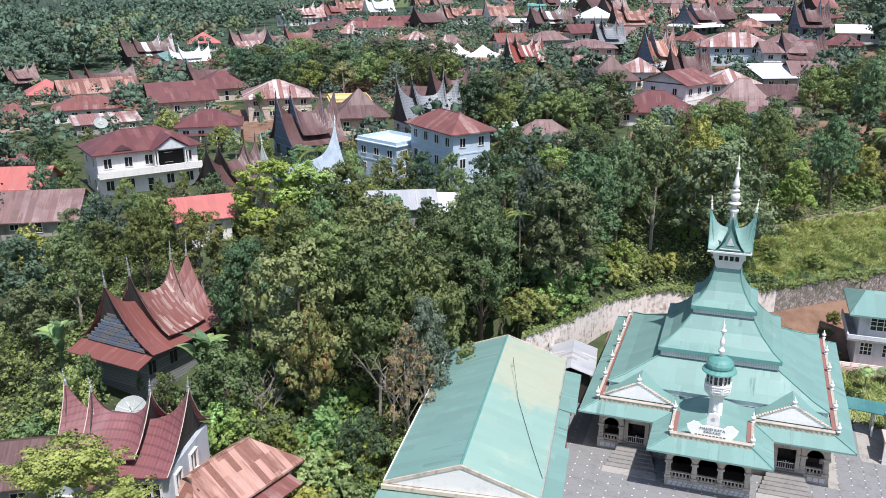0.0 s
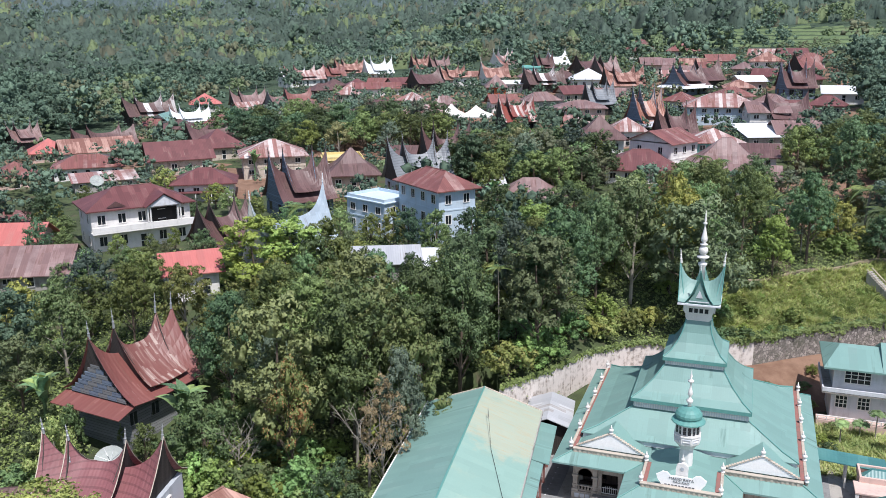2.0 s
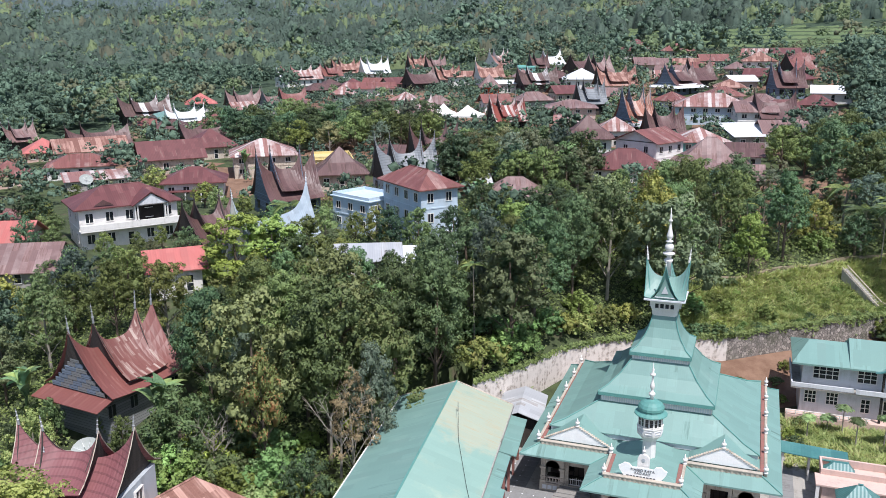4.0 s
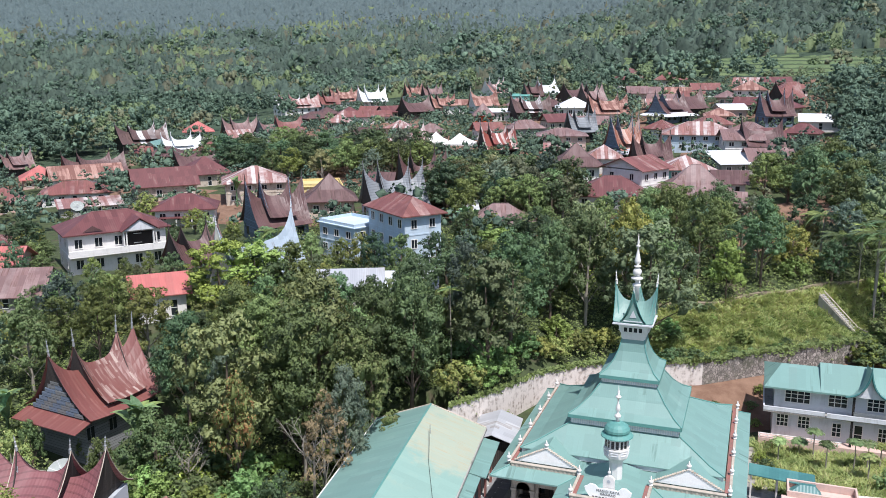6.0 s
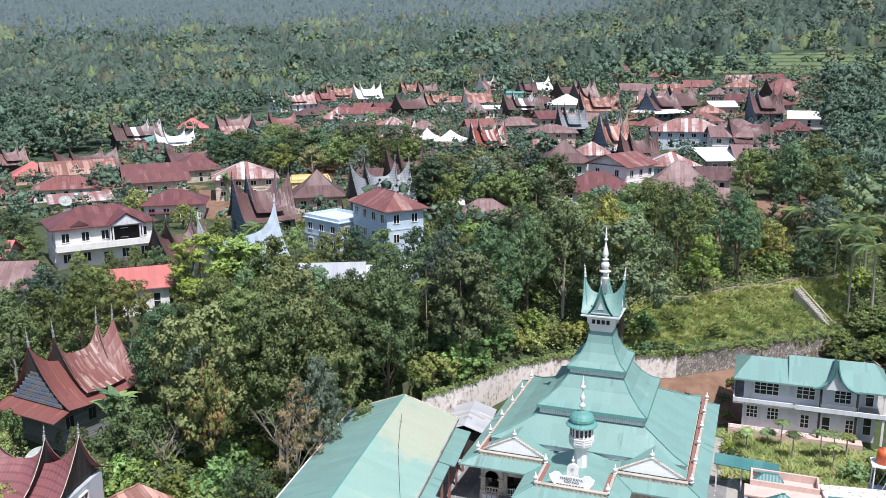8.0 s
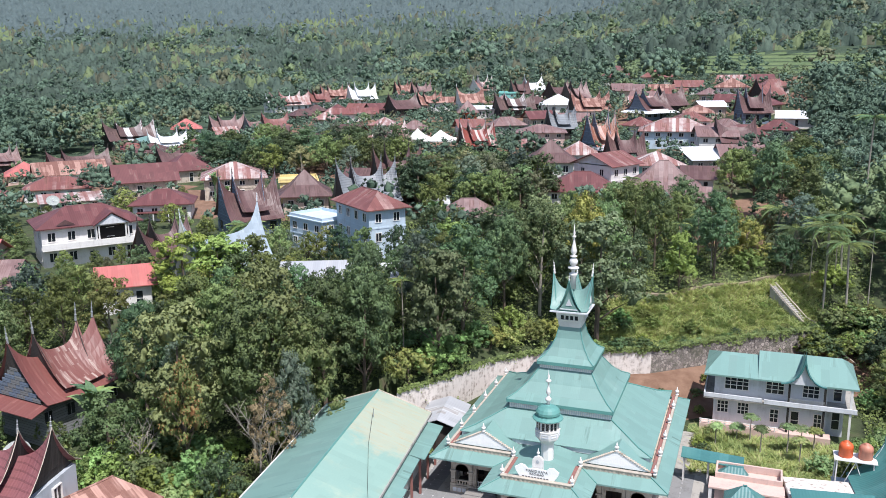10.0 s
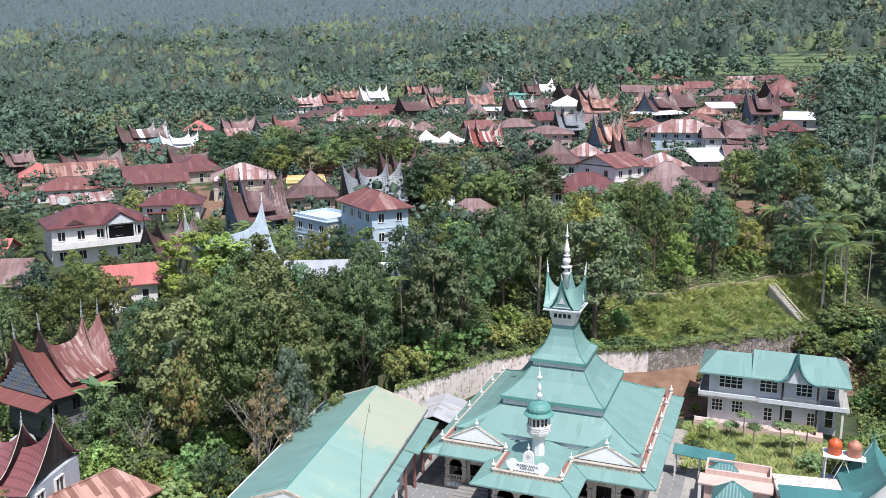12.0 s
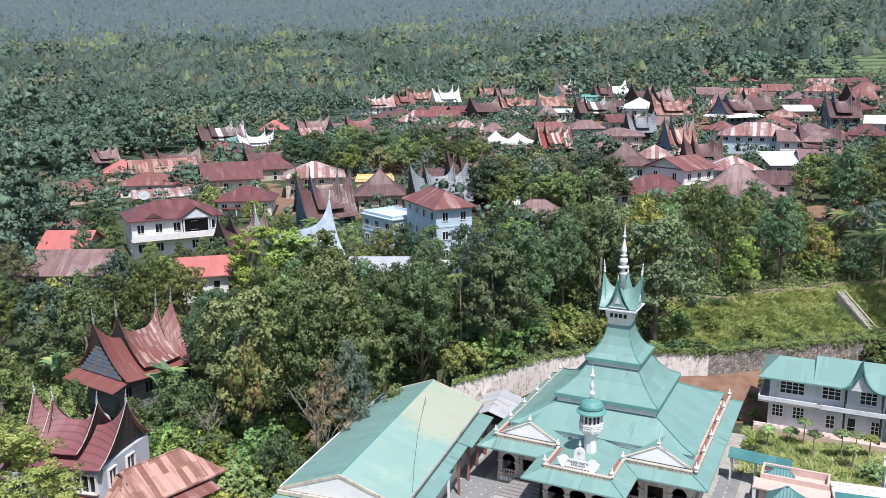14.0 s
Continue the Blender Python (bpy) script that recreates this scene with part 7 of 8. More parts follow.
def plant_banana(x, y, k=1.0, z=None):
    z = ground(x, y) if z is None else z
    ob = thing("banana_plant", pose(x, y, z, 0, 0, (x * 37 + y * 11) % 360) @ Matrix.Diagonal((k, k, k, 1)), "banana plant with broad torn green leaves", "banana plant", "banana plants")
    part("stem", BANANA["trunk"], None, ob)
    for i in range(BANANA["n"]):
        f = part("leaf", BANANA["leaf"], None, ob)
        f.matrix_basis = pose(0.05, 0, BANANA["h"] * (0.66 + 0.012 * i), 0, -80 + (i * 23) % 52, 137.5 * i)


def plant_papaya(x, y, h, z=0.0):
    ob = thing("papaya_tree", pose(x, y, z, 0, 0, (x * 31) % 360), "papaya tree with bare stem and leafy top", "tree", "papaya trees")
    s = Solid()
    s.tube([(0, 0, -0.2), (0.06, 0.03, h * 0.6), (0, 0, h)], [0.09, 0.07, 0.05], 6)
    part("stem", s, BARK_PALE, ob)
    rng = np.random.default_rng(int(x * 10 + h * 3))
    n = 170
    d = rng.normal(size=(n, 3))
    d /= np.linalg.norm(d, axis=1, keepdims=True)
    d[:, 2] = abs(d[:, 2]) * 0.55
    p = d * rng.uniform(0.35, 1.0, (n, 1)) * 0.95 + np.array((0, 0, h - 0.05))
    part("crown", cards_mesh("crown", p, d + np.array((0, 0, 0.9)), rng.uniform(0.16, 0.28, n), rng, LEAF_LIGHT), None, ob)


# -- zones kept clear of trees
def clear_of_things(x, y, r):
    if -12.8 - r < x < 12.8 + r and -18 < y < 12.8 + r * 0.6:
        return False
    if 12 - r < x < 31 + r and -14 < y < 23.5 + r:
        return False
    if y < 16 and -14.5 < x < 13:
        return False
    lx, ly = x + 18.55, y + 16.8
    c, s = math.cos(radians(-7.4)), math.sin(radians(-7.4))
    hx, hy = lx * c - ly * s, lx * s + ly * c
    if -6.6 - r * 0.7 < hx < 8.5 + r * 0.3 and -16 < hy < 13 + r * 0.5:
        return False
    u = y - wall_y(x)
    if -13 < x < 31 and -14 < u < 1.0 + r * 0.25:
        return False
    if -24 < x < -4 and u < 3.2 and r > 1.5:
        return x < -23.5 and u < -3
    if 25 < x < 37 and 20 < y < 60 and r > 1.5 or on_field(x, u):
        return False
    return all((x - px) ** 2 + (y - py) ** 2 > (pr + r * 0.55) ** 2 for px, py, pr in PADS)


def crown_limit(x, y):
    """How high the wood stands: tall by the wall, low where it meets the village."""
    left = 20.6 - 0.115 * max(y, 0) - 0.03 * max(-30 - x, 0)
    right = 24.5 - 0.05 * max(y - 45, 0)
    k = ease(-34, -14, x)
    near = ease(-38, -8, y) if x < -24 else 1.0
    return (left * (1 - k) + right * k) * (0.28 + 0.72 * near)


SPOTS = []
PADS += [(-60.8, 3.4, 3.5), (-58.0, -0.6, 3.0)]


def take(kind, x, y, top, wide=1.0):
    SPOTS.append((x, y))
    if top - ground(x, y) < 9.5 and "low_" + kind in KINDS:
        kind = "low_" + kind
    ks = KINDS[kind]
    i = len(SPOTS)
    plant(ks[i % len(ks)], x, y, top, wide, (i * 77) % 360)


# single trees that stand out
take("dark", -25.0, 1.6, 20.4, 0.8)
take("grey", -21.5, 11.5, 22.6, 0.7)
take("dark", -26.5, 6.5, 21.2, 0.8)
take("mid", -30.7, -13.0, 20.6, 0.85)
take("big", -36.6, -17.5, 19.6, 0.85)
take("light", -26.6, -8.8, 16.8, 0.75)
take("orange", -33.4, -20.6, 15.2, 0.55)
take("brown", -25.4, -18.2, 13.6, 0.7)
take("grey", -25.6, -13.6, 14.8, 0.6)
take("mid", -28.7, -1.0, 19.8, 0.85)
take("light", -9.8, 25.6, 25.2, 0.75)
take("light", -5.2, 29.8, 25.5, 0.7)
take("dark", -13.6, 21.5, 23.6, 0.75)
take("mid", -2.0, 33.0, 24.0, 0.7)
take("mid", 3.2, 44.0, 24.8, 0.7)
take("dark", 19.4, 78.0, 28.8, 0.9)
take("dark", 24.5, 72.0, 27.0, 0.9)
take("mid", 12.9, 58.0, 21.6, 0.7)
plant(tree_kind(59, 13, 4.5, 1.5, 30, 15000, 0.13, LEAF_YELLOW, BARK_PALE, "round leafy tree with yellow-green crown", 0.2), -37.0, -46.0, 15.2, 1.4, 40)
plant(KINDS["low_mid"][0], -56.6, -22.6, 8.4, 0.55, 10)
plant(KINDS["low_light"][0], -52.6, -20.2, 5.6, 0.5, 70)
take("dark", -92.0, 10.5, 17.6, 0.7)
take("dark", -104.0, 24.0, 18.6, 0.95)
take("mid", -112.0, 42.0, 16.0, 0.8)
take("mid", -101.5, 44.0, 15.0, 0.7)
take("light", -99.0, 67.0, 17.0, 0.6)
take("mid", -82.0, 15.0, 15.0, 0.8)
take("mid", -77.6, 22.4, 14.6, 0.7)
take("grey", -74.0, 15.6, 14.4, 0.7)
take("light", -78.0, 17.5, 14.6, 0.8)
take("grey", -71.5, 18.0, 14.2, 0.6)
take("light", -56.6, 36.0, 16.4, 0.8)
take("mid", -53.0, 14.0, 18.8, 0.8)
take("mid", -38.0, 29.6, 18.6, 0.8)
take("dark", -42.6, 30.4, 18.4, 0.75)
take("light", -46.4, 33.2, 17.6, 0.7)
take("mid", -51.6, 36.6, 15.8, 0.8)
take("grey", -56.4, 38.6, 15.4, 0.7)
take("mid", -33.6, 33.0, 18.8, 0.8)
take("dark", -42.6, 14.0, 16.4, 0.8)
take("mid", -36.6, 16.2, 15.8, 0.7)
take("light", -31.0, 17.2, 16.6, 0.75)
take("mid", -39.6, 12.6, 16.8, 0.8)
take("mid", -49.0, 18.0, 17.8, 0.8)
take("dark", -65.0, 12.0, 17.6, 0.75)
plant(KINDS["bright"][0], -55.5, 9.5, 21.0, 1.25, 20)
plant(KINDS["bright"][0], -50.6, 10.8, 20.6, 1.2, 120)
plant(KINDS["low_mid"][1], -47.4, 13.6, 20.0, 1.0, 220)
take("mid", -48.5, -22.0, 7.2, 0.7)
take("grey", -40.2, -12.0, 14.0, 0.75)
for x, y, k in ((-45.0, -20.3, 1.75), (-15.6, 21.7, 1.15), (-60.9, -21.4, 1.5), (-62.4, -20.0, 1.3), (-38.0, 58.5, 1.2), (-36.5, 60.0, 1.0), (-84.5, 62.0, 1.2), (-95.0, 73.0, 1.3)):
    plant_banana(x, y, k)
for x, y, top in ((27.1, 47.5, 19.0), (29.6, 54.5, 19.4), (29.8, 43.6, 17.4), (22.5, 52.0, 17.5), (20.2, 57.0, 19.6), (35.0, 83.0, 32.4), (-60.5, 33.0, 16.6)):
    plant_palm(COCONUT, x, y, top)
for x, y, top in ((9.0, 50.0, 19.4), (11.2, 47.2, 18.8), (6.6, 46.8, 18.2), (25.2, 50.5, 19.5), (26.9, 44.8, 18.6), (28.6, 51.0, 17.0), (-4.5, 72.0, 21.5), (-1.5, 75.0, 20.5), (-22.0, 6.8, 17.0), (-20.2, 10.5, 18.0), (33.0, 48.0, 18.5), (14.8, 52.0, 18.0)):
    plant_palm(ARECA, x, y, top, "areca_palm", "areca palms")
for x, y, h in ((14.6, 9.4, 2.6), (18.2, 11.6, 3.2), (19.3, 9.0, 3.0), (22.0, 9.6, 3.4), (23.4, 10.6, 3.0), (23.2, 7.8, 2.8), (16.8, 12.2, 1.6), (24.8, 11.8, 2.4)):
    plant_papaya(x, y, h)


def bare_tree(x, y, top, seed, label):
    """A leafless tree: trunk, limbs and twigs of pale bark."""
    rng = np.random.default_rng(seed)
    z = ground(x, y)
    h = top - z
    root = thing("bare_tree", pose(x, y, z), label, "tree", "bare trees")
    s = Solid()
    s.tube([(0, 0, -0.4), (0.15, 0.1, h * 0.3), (0.1, 0.3, h * 0.62)], [0.17, 0.13, 0.08], 7)
    trunk = part("trunk", s, BARK_PALE, root)
    for i in range(9):
        a, k = 2.4 * i, 0.3 + 0.035 * i
        p = Vector((0.12, 0.1 + 0.2 * k, h * k))
        d = Vector((math.cos(a), math.sin(a), float(rng.uniform(0.9, 1.7)))).normalized() * h * float(rng.uniform(0.3, 0.45))
        bend = p + d * 0.5 + Vector((0, 0, -0.3))
        s = Solid()
        s.tube([p, bend, p + d], [0.07, 0.05, 0.015], 5)
        for j in range(9):
            q = (bend.lerp(p + d, j / 9.0))
            e = (d.normalized() + Vector(rng.normal(size=3) * 0.75)).normalized() * float(rng.uniform(0.7, 1.8))
            s.tube([q, q + e * 0.5 + Vector((0, 0, 0.1)), q + e], [0.028, 0.02, 0.008], 4)
        part("limb", s, BARK_PALE, trunk)
    return root


bare_tree(-30.2, -14.0, 13.5, 4, "bare grey tree with fine leafless twigs")
bare_tree(-27.4, -17.4, 12.0, 9, "bare grey tree with fine leafless twigs")
bare_tree(-38.6, -21.6, 8.6, 12, "small dead tree with pale branches")
bare_tree(-9.0, 35.0, 22.0, 15, "bare grey tree with fine leafless twigs")


def plant_wood(rng, n, xr, yr, gap, mix, lift=3.5, group="trees", least=4.0, test=None, wide=(0.75, 1.05)):
    tries = done = 0
    while done < n and tries < n * 30:
        tries += 1
        x, y = float(rng.uniform(*xr)), float(rng.uniform(*yr))
        if test and not test(x, y):
            continue
        if not clear_of_things(x, y, gap * 0.55) or any((x - a) ** 2 + (y - b) ** 2 < gap * gap for a, b in SPOTS):
            continue
        top = crown_limit(x, y) - float(rng.uniform(0, lift))
        top = max(top, ground(x, y) + least)
        names, w = zip(*mix)
        take(str(rng.choice(names, p=np.array(w) / sum(w))), x, y, top, float(rng.uniform(*wide)))
        done += 1


rng = np.random.default_rng(2024)
MIX = (("dark", 4), ("mid", 4), ("light", 4), ("grey", 1.5), ("big", 2), ("bright", 1.2), ("orange", 0.4))
plant_wood(rng, 80, (-52, -14), (-26, 34), 5.0, MIX, 6)
plant_wood(rng, 42, (-16, 32), (22, 74), 5.0, MIX, 7)
plant_wood(rng, 40, (-92, -48), (-45, 34), 5.2, MIX, 5)
plant_wood(rng, 16, (34, 60), (46, 84), 5.0, (("dark", 2), ("mid", 5), ("light", 3), ("grey", 1)), 6)
plant_wood(rng, 20, (-116, -76), (-34, -4), 5.4, MIX, 4)
plant_wood(rng, 10, (-70, -46), (-60, -30), 4.5, MIX, 3)


def low_trees(rng, cx, cy, rx, ry, n, height, gap=3.6, mix=(("low_dark", 4), ("low_mid", 4), ("low_grey", 2), ("low_light", 1))):
    """A clump of trees of modest height between the houses."""
    done = tries = 0
    while done < n and tries < n * 30:
        tries += 1
        a, k = rng.uniform(0, 2 * math.pi), math.sqrt(rng.uniform(0, 1))
        x, y = float(cx + rx * k * math.cos(a)), float(cy + ry * k * math.sin(a))
        if any((x - p) ** 2 + (y - q) ** 2 < (r + 0.5) ** 2 for p, q, r in PADS) or any((x - p) ** 2 + (y - q) ** 2 < gap * gap for p, q in SPOTS):
            continue
        names, w = zip(*mix)
        take(str(rng.choice(names, p=np.array(w) / sum(w))), x, y, ground(x, y) + height * float(rng.uniform(0.75, 1.1)), float(rng.uniform(0.9, 1.15)))
        done += 1


low_trees(rng, -100, 116, 32, 13, 46, 10.5, 4.2, (("low_dark", 6), ("low_mid", 3), ("low_grey", 1)))
low_trees(rng, -37, 80, 15, 14, 32, 11.0, 4.0, (("low_dark", 4), ("low_mid", 3), ("low_grey", 3)))
low_trees(rng, -30, 58, 10, 8, 10, 6.5)
low_trees(rng, -106, 58, 5, 5, 4, 7.0)
low_trees(rng, -84, 28, 26, 24, 26, 4.6, 4.2, (("low_mid", 3), ("low_dark", 2), ("low_light", 2)))
low_trees(rng, 22, 105, 12, 16, 14, 10.0)
low_trees(rng, 3, 78, 10, 5, 6, 6.0)
low_trees(rng, 39, 33, 5, 13, 16, 8.0, 3.4, (("low_mid", 4), ("low_dark", 3), ("low_light", 2)))
for i in range(46):
    x, y = float(rng.uniform(31.5, 45)), float(rng.uniform(9, 45))
    k = float(rng.uniform(0.5, 1.2))
    if x > 33.5 or y < 30:
        plant(SHRUBS[i % 3], x, y, ground(x, y) + 2.6 * k, 1.2, i * 50.0, "shrub", "shrubs", "shrub")

for x, y, k in ((-30.5, -26.5, 1.7), (-28.6, -24.0, 1.6), (-27.4, -27.6, 1.3), (-29.6, -30.0, 1.3), (-27.0, -21.0, 1.5), (-31.5, -22.5, 1.9), (-26.4, -31.5, 1.1), (-41.5, -24.0, 1.6), (-38.6, -25.2, 1.7), (-44.2, -25.5, 1.3), (-36.2, -24.2, 1.8), (-33.8, -25.8, 1.6), (-40.0, -21.0, 1.8), (-21.4, -1.5, 1.6), (-19.6, 2.4, 1.7), (-18.0, 5.6, 1.6), (-22.6, -4.0, 1.5), (-16.4, 8.4, 1.3), (-23.4, 0.2, 1.7), (-11.6, 17.4, 1.2), (-9.6, 20.4, 1.3), (-13.6, 15.4, 1.2), (-7.0, 22.6, 1.2), (-12.4, 20.0, 1.4), (-15.2, 13.4, 1.4), (-17.8, 9.6, 1.4)):
    plant(SHRUBS[int(x * 7) % 2], x, y, ground(x, y) + 2.6 * k, 1.0, x * 50, "shrub", "shrubs", "shrub")
for i in range(190):
    x, y = float(rng.uniform(-62, 30)), float(rng.uniform(-46, 52))
    if clear_of_things(x, y, 1.0):
        k = float(rng.uniform(0.7, 1.5))
        plant(SHRUBS[i % 3], x, y, ground(x, y) + 2.6 * k, 1.1, i * 50.0, "shrub", "shrubs", "shrub")
for x, y, k in ((29.5, 5.5, 1.5), (31.2, 7.0, 1.4), (30.0, 9.0, 1.3), (32.5, 4.2, 1.2), (25.2, 6.4, 0.9), (28.3, 6.6, 1.2), (31.8, 10.5, 1.5), (14.0, 12.6, 0.5), (12.8, 9.0, 0.5), (33.5, 8.0, 1.6), (9.8, 30.6, 0.9), (-1.2, 26.5, 1.0), (0.6, 28.4, 0.9), (13.4, 7.4, 0.5), (9.5, 19.0, 0.4), (11.6, 22.4, 0.5), (7.4, 20.2, 0.35), (10.4, 16.6, 0.35), (12.2, 18.6, 0.4), (12.6, 25.4, 0.5)):
    plant(SHRUBS[int(x) % 3], x, y, ground(x, y) + 2.6 * k, 1.1, x * 40, "shrub", "shrubs", "shrub")


for i in range(70):
    x = float(rng.uniform(-1.5, 27))
    k = float(rng.uniform(0.18, 0.42)) if x > 6 else float(rng.uniform(0.3, 0.75))
    u = float(rng.uniform(0.3, 1.4)) if i % 2 else float(rng.uniform(0.4, 11.5)) * (1.0 if x < 7 or i % 3 == 0 else 0.2)
    y = wall_y(x) + u
    plant(SHRUBS[i % 3], x, y, ground(x, y) + 2.6 * k, 1.2, i * 50.0, "shrub", "shrubs", "shrub")


for i in range(40):
    x = float(rng.uniform(26.0, 34))
    y = wall_y(x) + float(rng.uniform(-2.6, 1.6)) - (0.0 if x > 30 else 0.4)
    if x < 30 and abs(y - (38.0 + (30.8 - x) * 0.63)) < 2.0:
        continue
    k = float(rng.uniform(0.7, 1.6))
    plant(SHRUBS[i % 3], x, y, ground(x, y) + 2.6 * k, 1.2, i * 50.0, "shrub", "shrubs", "shrub")


def undergrowth(rng, n):
    """Ground cover of the wood: leaves close above the soil."""
    pts = []
    while len(pts) < n:
        x, y = float(rng.uniform(-75, 34)), float(rng.uniform(-50, 62))
        u = y - wall_y(x)
        if not clear_of_things(x, y, -0.4):
            continue
        lift = abs(float(rng.normal())) * 0.55 * (1.2 + noise.noise((x * 0.25, y * 0.25, 2.0)))
        pts.append((x, y, ground(x, y) + 0.05 + lift))
    p = np.array(pts)
    nm = rng.normal(size=p.shape) * 0.55 + np.array((0, -0.1, 1.0))
    ob = new("undergrowth", cards_mesh("undergrowth", p, nm, rng.uniform(0.1, 0.27, len(p)), rng, LEAF_MID))
    tagged(ob, "dense green undergrowth below the trees", "undergrowth", kind="stuff")


wall_creepers(rng)
undergrowth(rng, 100000)


def grass(rng, tufts, blades):
    """Tufts of long leaning blades."""
    at = []
    while len(at) < tufts:
        if rng.uniform() < 0.74:
            x, u = float(rng.uniform(-1.5, 27)), float(rng.uniform(0.2, 15.5))
            y = wall_y(x) + u
            if not on_field(x, u):
                continue
        else:
            x, y = float(rng.uniform(12.3, 33)), float(rng.uniform(2.2, 13.4))
        k = noise.noise((x * 0.9, y * 0.9, 1.0))
        if rng.uniform() > 0.8 + 0.4 * k:
            continue
        at.append((x, y, ground(x, y) - 0.03, 0.42 + 0.5 * max(0, k + 0.35)))
    at = np.repeat(np.array(at), blades, 0)
    n = len(at)
    base = at[:, :3] + np.concatenate([rng.normal(size=(n, 2)) * 0.16, np.zeros((n, 1))], 1)
    lean = np.concatenate([rng.normal(size=(n, 2)) * 1.0, np.ones((n, 1))], 1)
    tip = base + lean * (at[:, 3] * rng.uniform(0.5, 1.2, n))[:, None]
    a = np.arctan2(lean[:, 1], lean[:, 0]) + math.pi / 2 + rng.normal(size=n) * 0.3
    side = np.stack([np.cos(a), np.sin(a), np.zeros(n)], 1) * rng.uniform(0.05, 0.13, n)[:, None]
    v = np.stack([base - side, base + side, tip], 1).reshape(-1, 3)
    me = bpy.data.meshes.new("grass")
    me.vertices.add(3 * n)
    me.vertices.foreach_set("co", v.ravel())
    me.loops.add(3 * n)
    me.loops.foreach_set("vertex_index", np.arange(3 * n, dtype=np.int32))
    me.polygons.add(n)
    me.polygons.foreach_set("loop_start", np.arange(0, 3 * n, 3, dtype=np.int32))
    me.materials.append(BLADE)
    me.update()
    me.validate()
    tagged(new("grass", me), "rough tufted yellow-green grass", "grass", kind="stuff")


grass(rng, 6500, 8)


def frond_points(rng, n):
    """Places and facings of leaflets on the arching fronds of a palm one metre high."""
    a, k = rng.integers(0, 11, n) * 2.4, rng.uniform(0.05, 1, n)
    q = 0.34 * k
    p = np.stack([np.cos(a) * q, np.sin(a) * q, 0.9 + 0.16 * k - 0.3 * k * k + rng.normal(size=n) * 0.012], 1)
    p[: n // 12] = np.stack([np.zeros(n // 12), np.zeros(n // 12), rng.uniform(0, 0.9, n // 12)], 1)
    nm = np.stack([np.cos(a) * 0.5, np.sin(a) * 0.5, np.ones(n)], 1) + rng.normal(size=(n, 3)) * 0.3
    return p, nm


def wood_shapes(rng, n):
    """Crown shapes of a wood, one metre high: round, tall, spreading, palm; with the lumps inside them."""
    shapes = []
    for radius, base, blobs in ((0.40, 0.18, 9), (0.44, 0.25, 8), (0.27, 0.2, 8), (0.56, 0.35, 11)):
        p, nm, c, r, soft = crown_points(rng, 1.0, radius, base, blobs, n, -0.1)
        shapes.append((p, nm, soft, c, r))
    p, nm = frond_points(rng, n)
    return shapes + [(p, nm, nm, None, None)]


def far_woods(name, rng, near, far, n, cards, size, height, materials, label, spread=(-14, 58), gate=None, margin=2.5, palms=0.08, blue=None, lumps=8, fill=0.8):
    """A wood of many crowns, too many to count; materials: green, dark, light, olive."""
    shapes = wood_shapes(rng, cards * 6)
    P, N, S, K, F, C, R, CK = [], [], [], [], [], [], [], []
    done = 0
    while done < n:
        a = radians(float(rng.uniform(*spread)))
        d = math.sqrt(float(rng.uniform(near * near, far * far)))
        x, y = 10 - math.sin(a) * d, -83 + math.cos(a) * d
        if gate and not gate(x, y):
            continue
        if any((x - p) ** 2 + (y - q) ** 2 < (r + margin) ** 2 for p, q, r in PADS):
            continue
        h = height * float(rng.uniform(0.55, 1.15)) * (1 + 0.45 * noise.noise((x * 0.02, y * 0.02, 6.0)))
        if rng.uniform() < 0.05:
            h *= 1.5
        hue = noise.noise((x * 0.013, y * 0.013, 4.0)) + float(rng.normal()) * 0.3
        slot = 1 if hue < -0.2 else 2 if hue > 0.46 else 3 if hue > 0.32 else 0
        if blue and d > blue + float(rng.normal()) * 90:
            slot = 4
        kind = 4 if rng.uniform() < palms else int(rng.integers(0, 4))
        base, normals, soft, blobs, radii = shapes[kind]
        m = cards // 2 if kind == 4 else cards
        i = rng.integers(0, cards * 6, m)
        th = float(rng.uniform(0, 6.28))
        turn = np.array(((math.cos(th), math.sin(th), 0), (-math.sin(th), math.cos(th), 0), (0, 0, 1)))
        wide = h * float(rng.uniform(0.95, 1.3))
        stretch, at = np.array((wide, wide, h)), np.array((x, y, ground(x, y)))
        P.append((base[i] * stretch) @ turn + at)
        N.append(normals[i] @ turn)
        F.append(soft[i] @ turn)
        S.append(rng.uniform(0.6, 1.3, m) * size * (h / height) ** 0.9 * (0.6 if kind == 4 else 1.0))
        K.append(np.full(m, slot))
        if kind < 4:
            step = max(1, len(radii) // lumps)
            C.append((blobs[::step] * stretch) @ turn + at)
            R.append(radii[::step] * h * (1.0 + 0.22 * (step - 1)))
            CK.append(np.full(len(R[-1]), slot))
        done += 1
    mesh = cards_mesh(name, np.concatenate(P), np.concatenate(N), np.concatenate(S), rng, materials, 0.62, (np.concatenate(C), np.concatenate(R)), np.concatenate(K), np.concatenate(CK), np.concatenate(F), fill)
    tagged(new(name, mesh), label, "woods", kind="stuff")


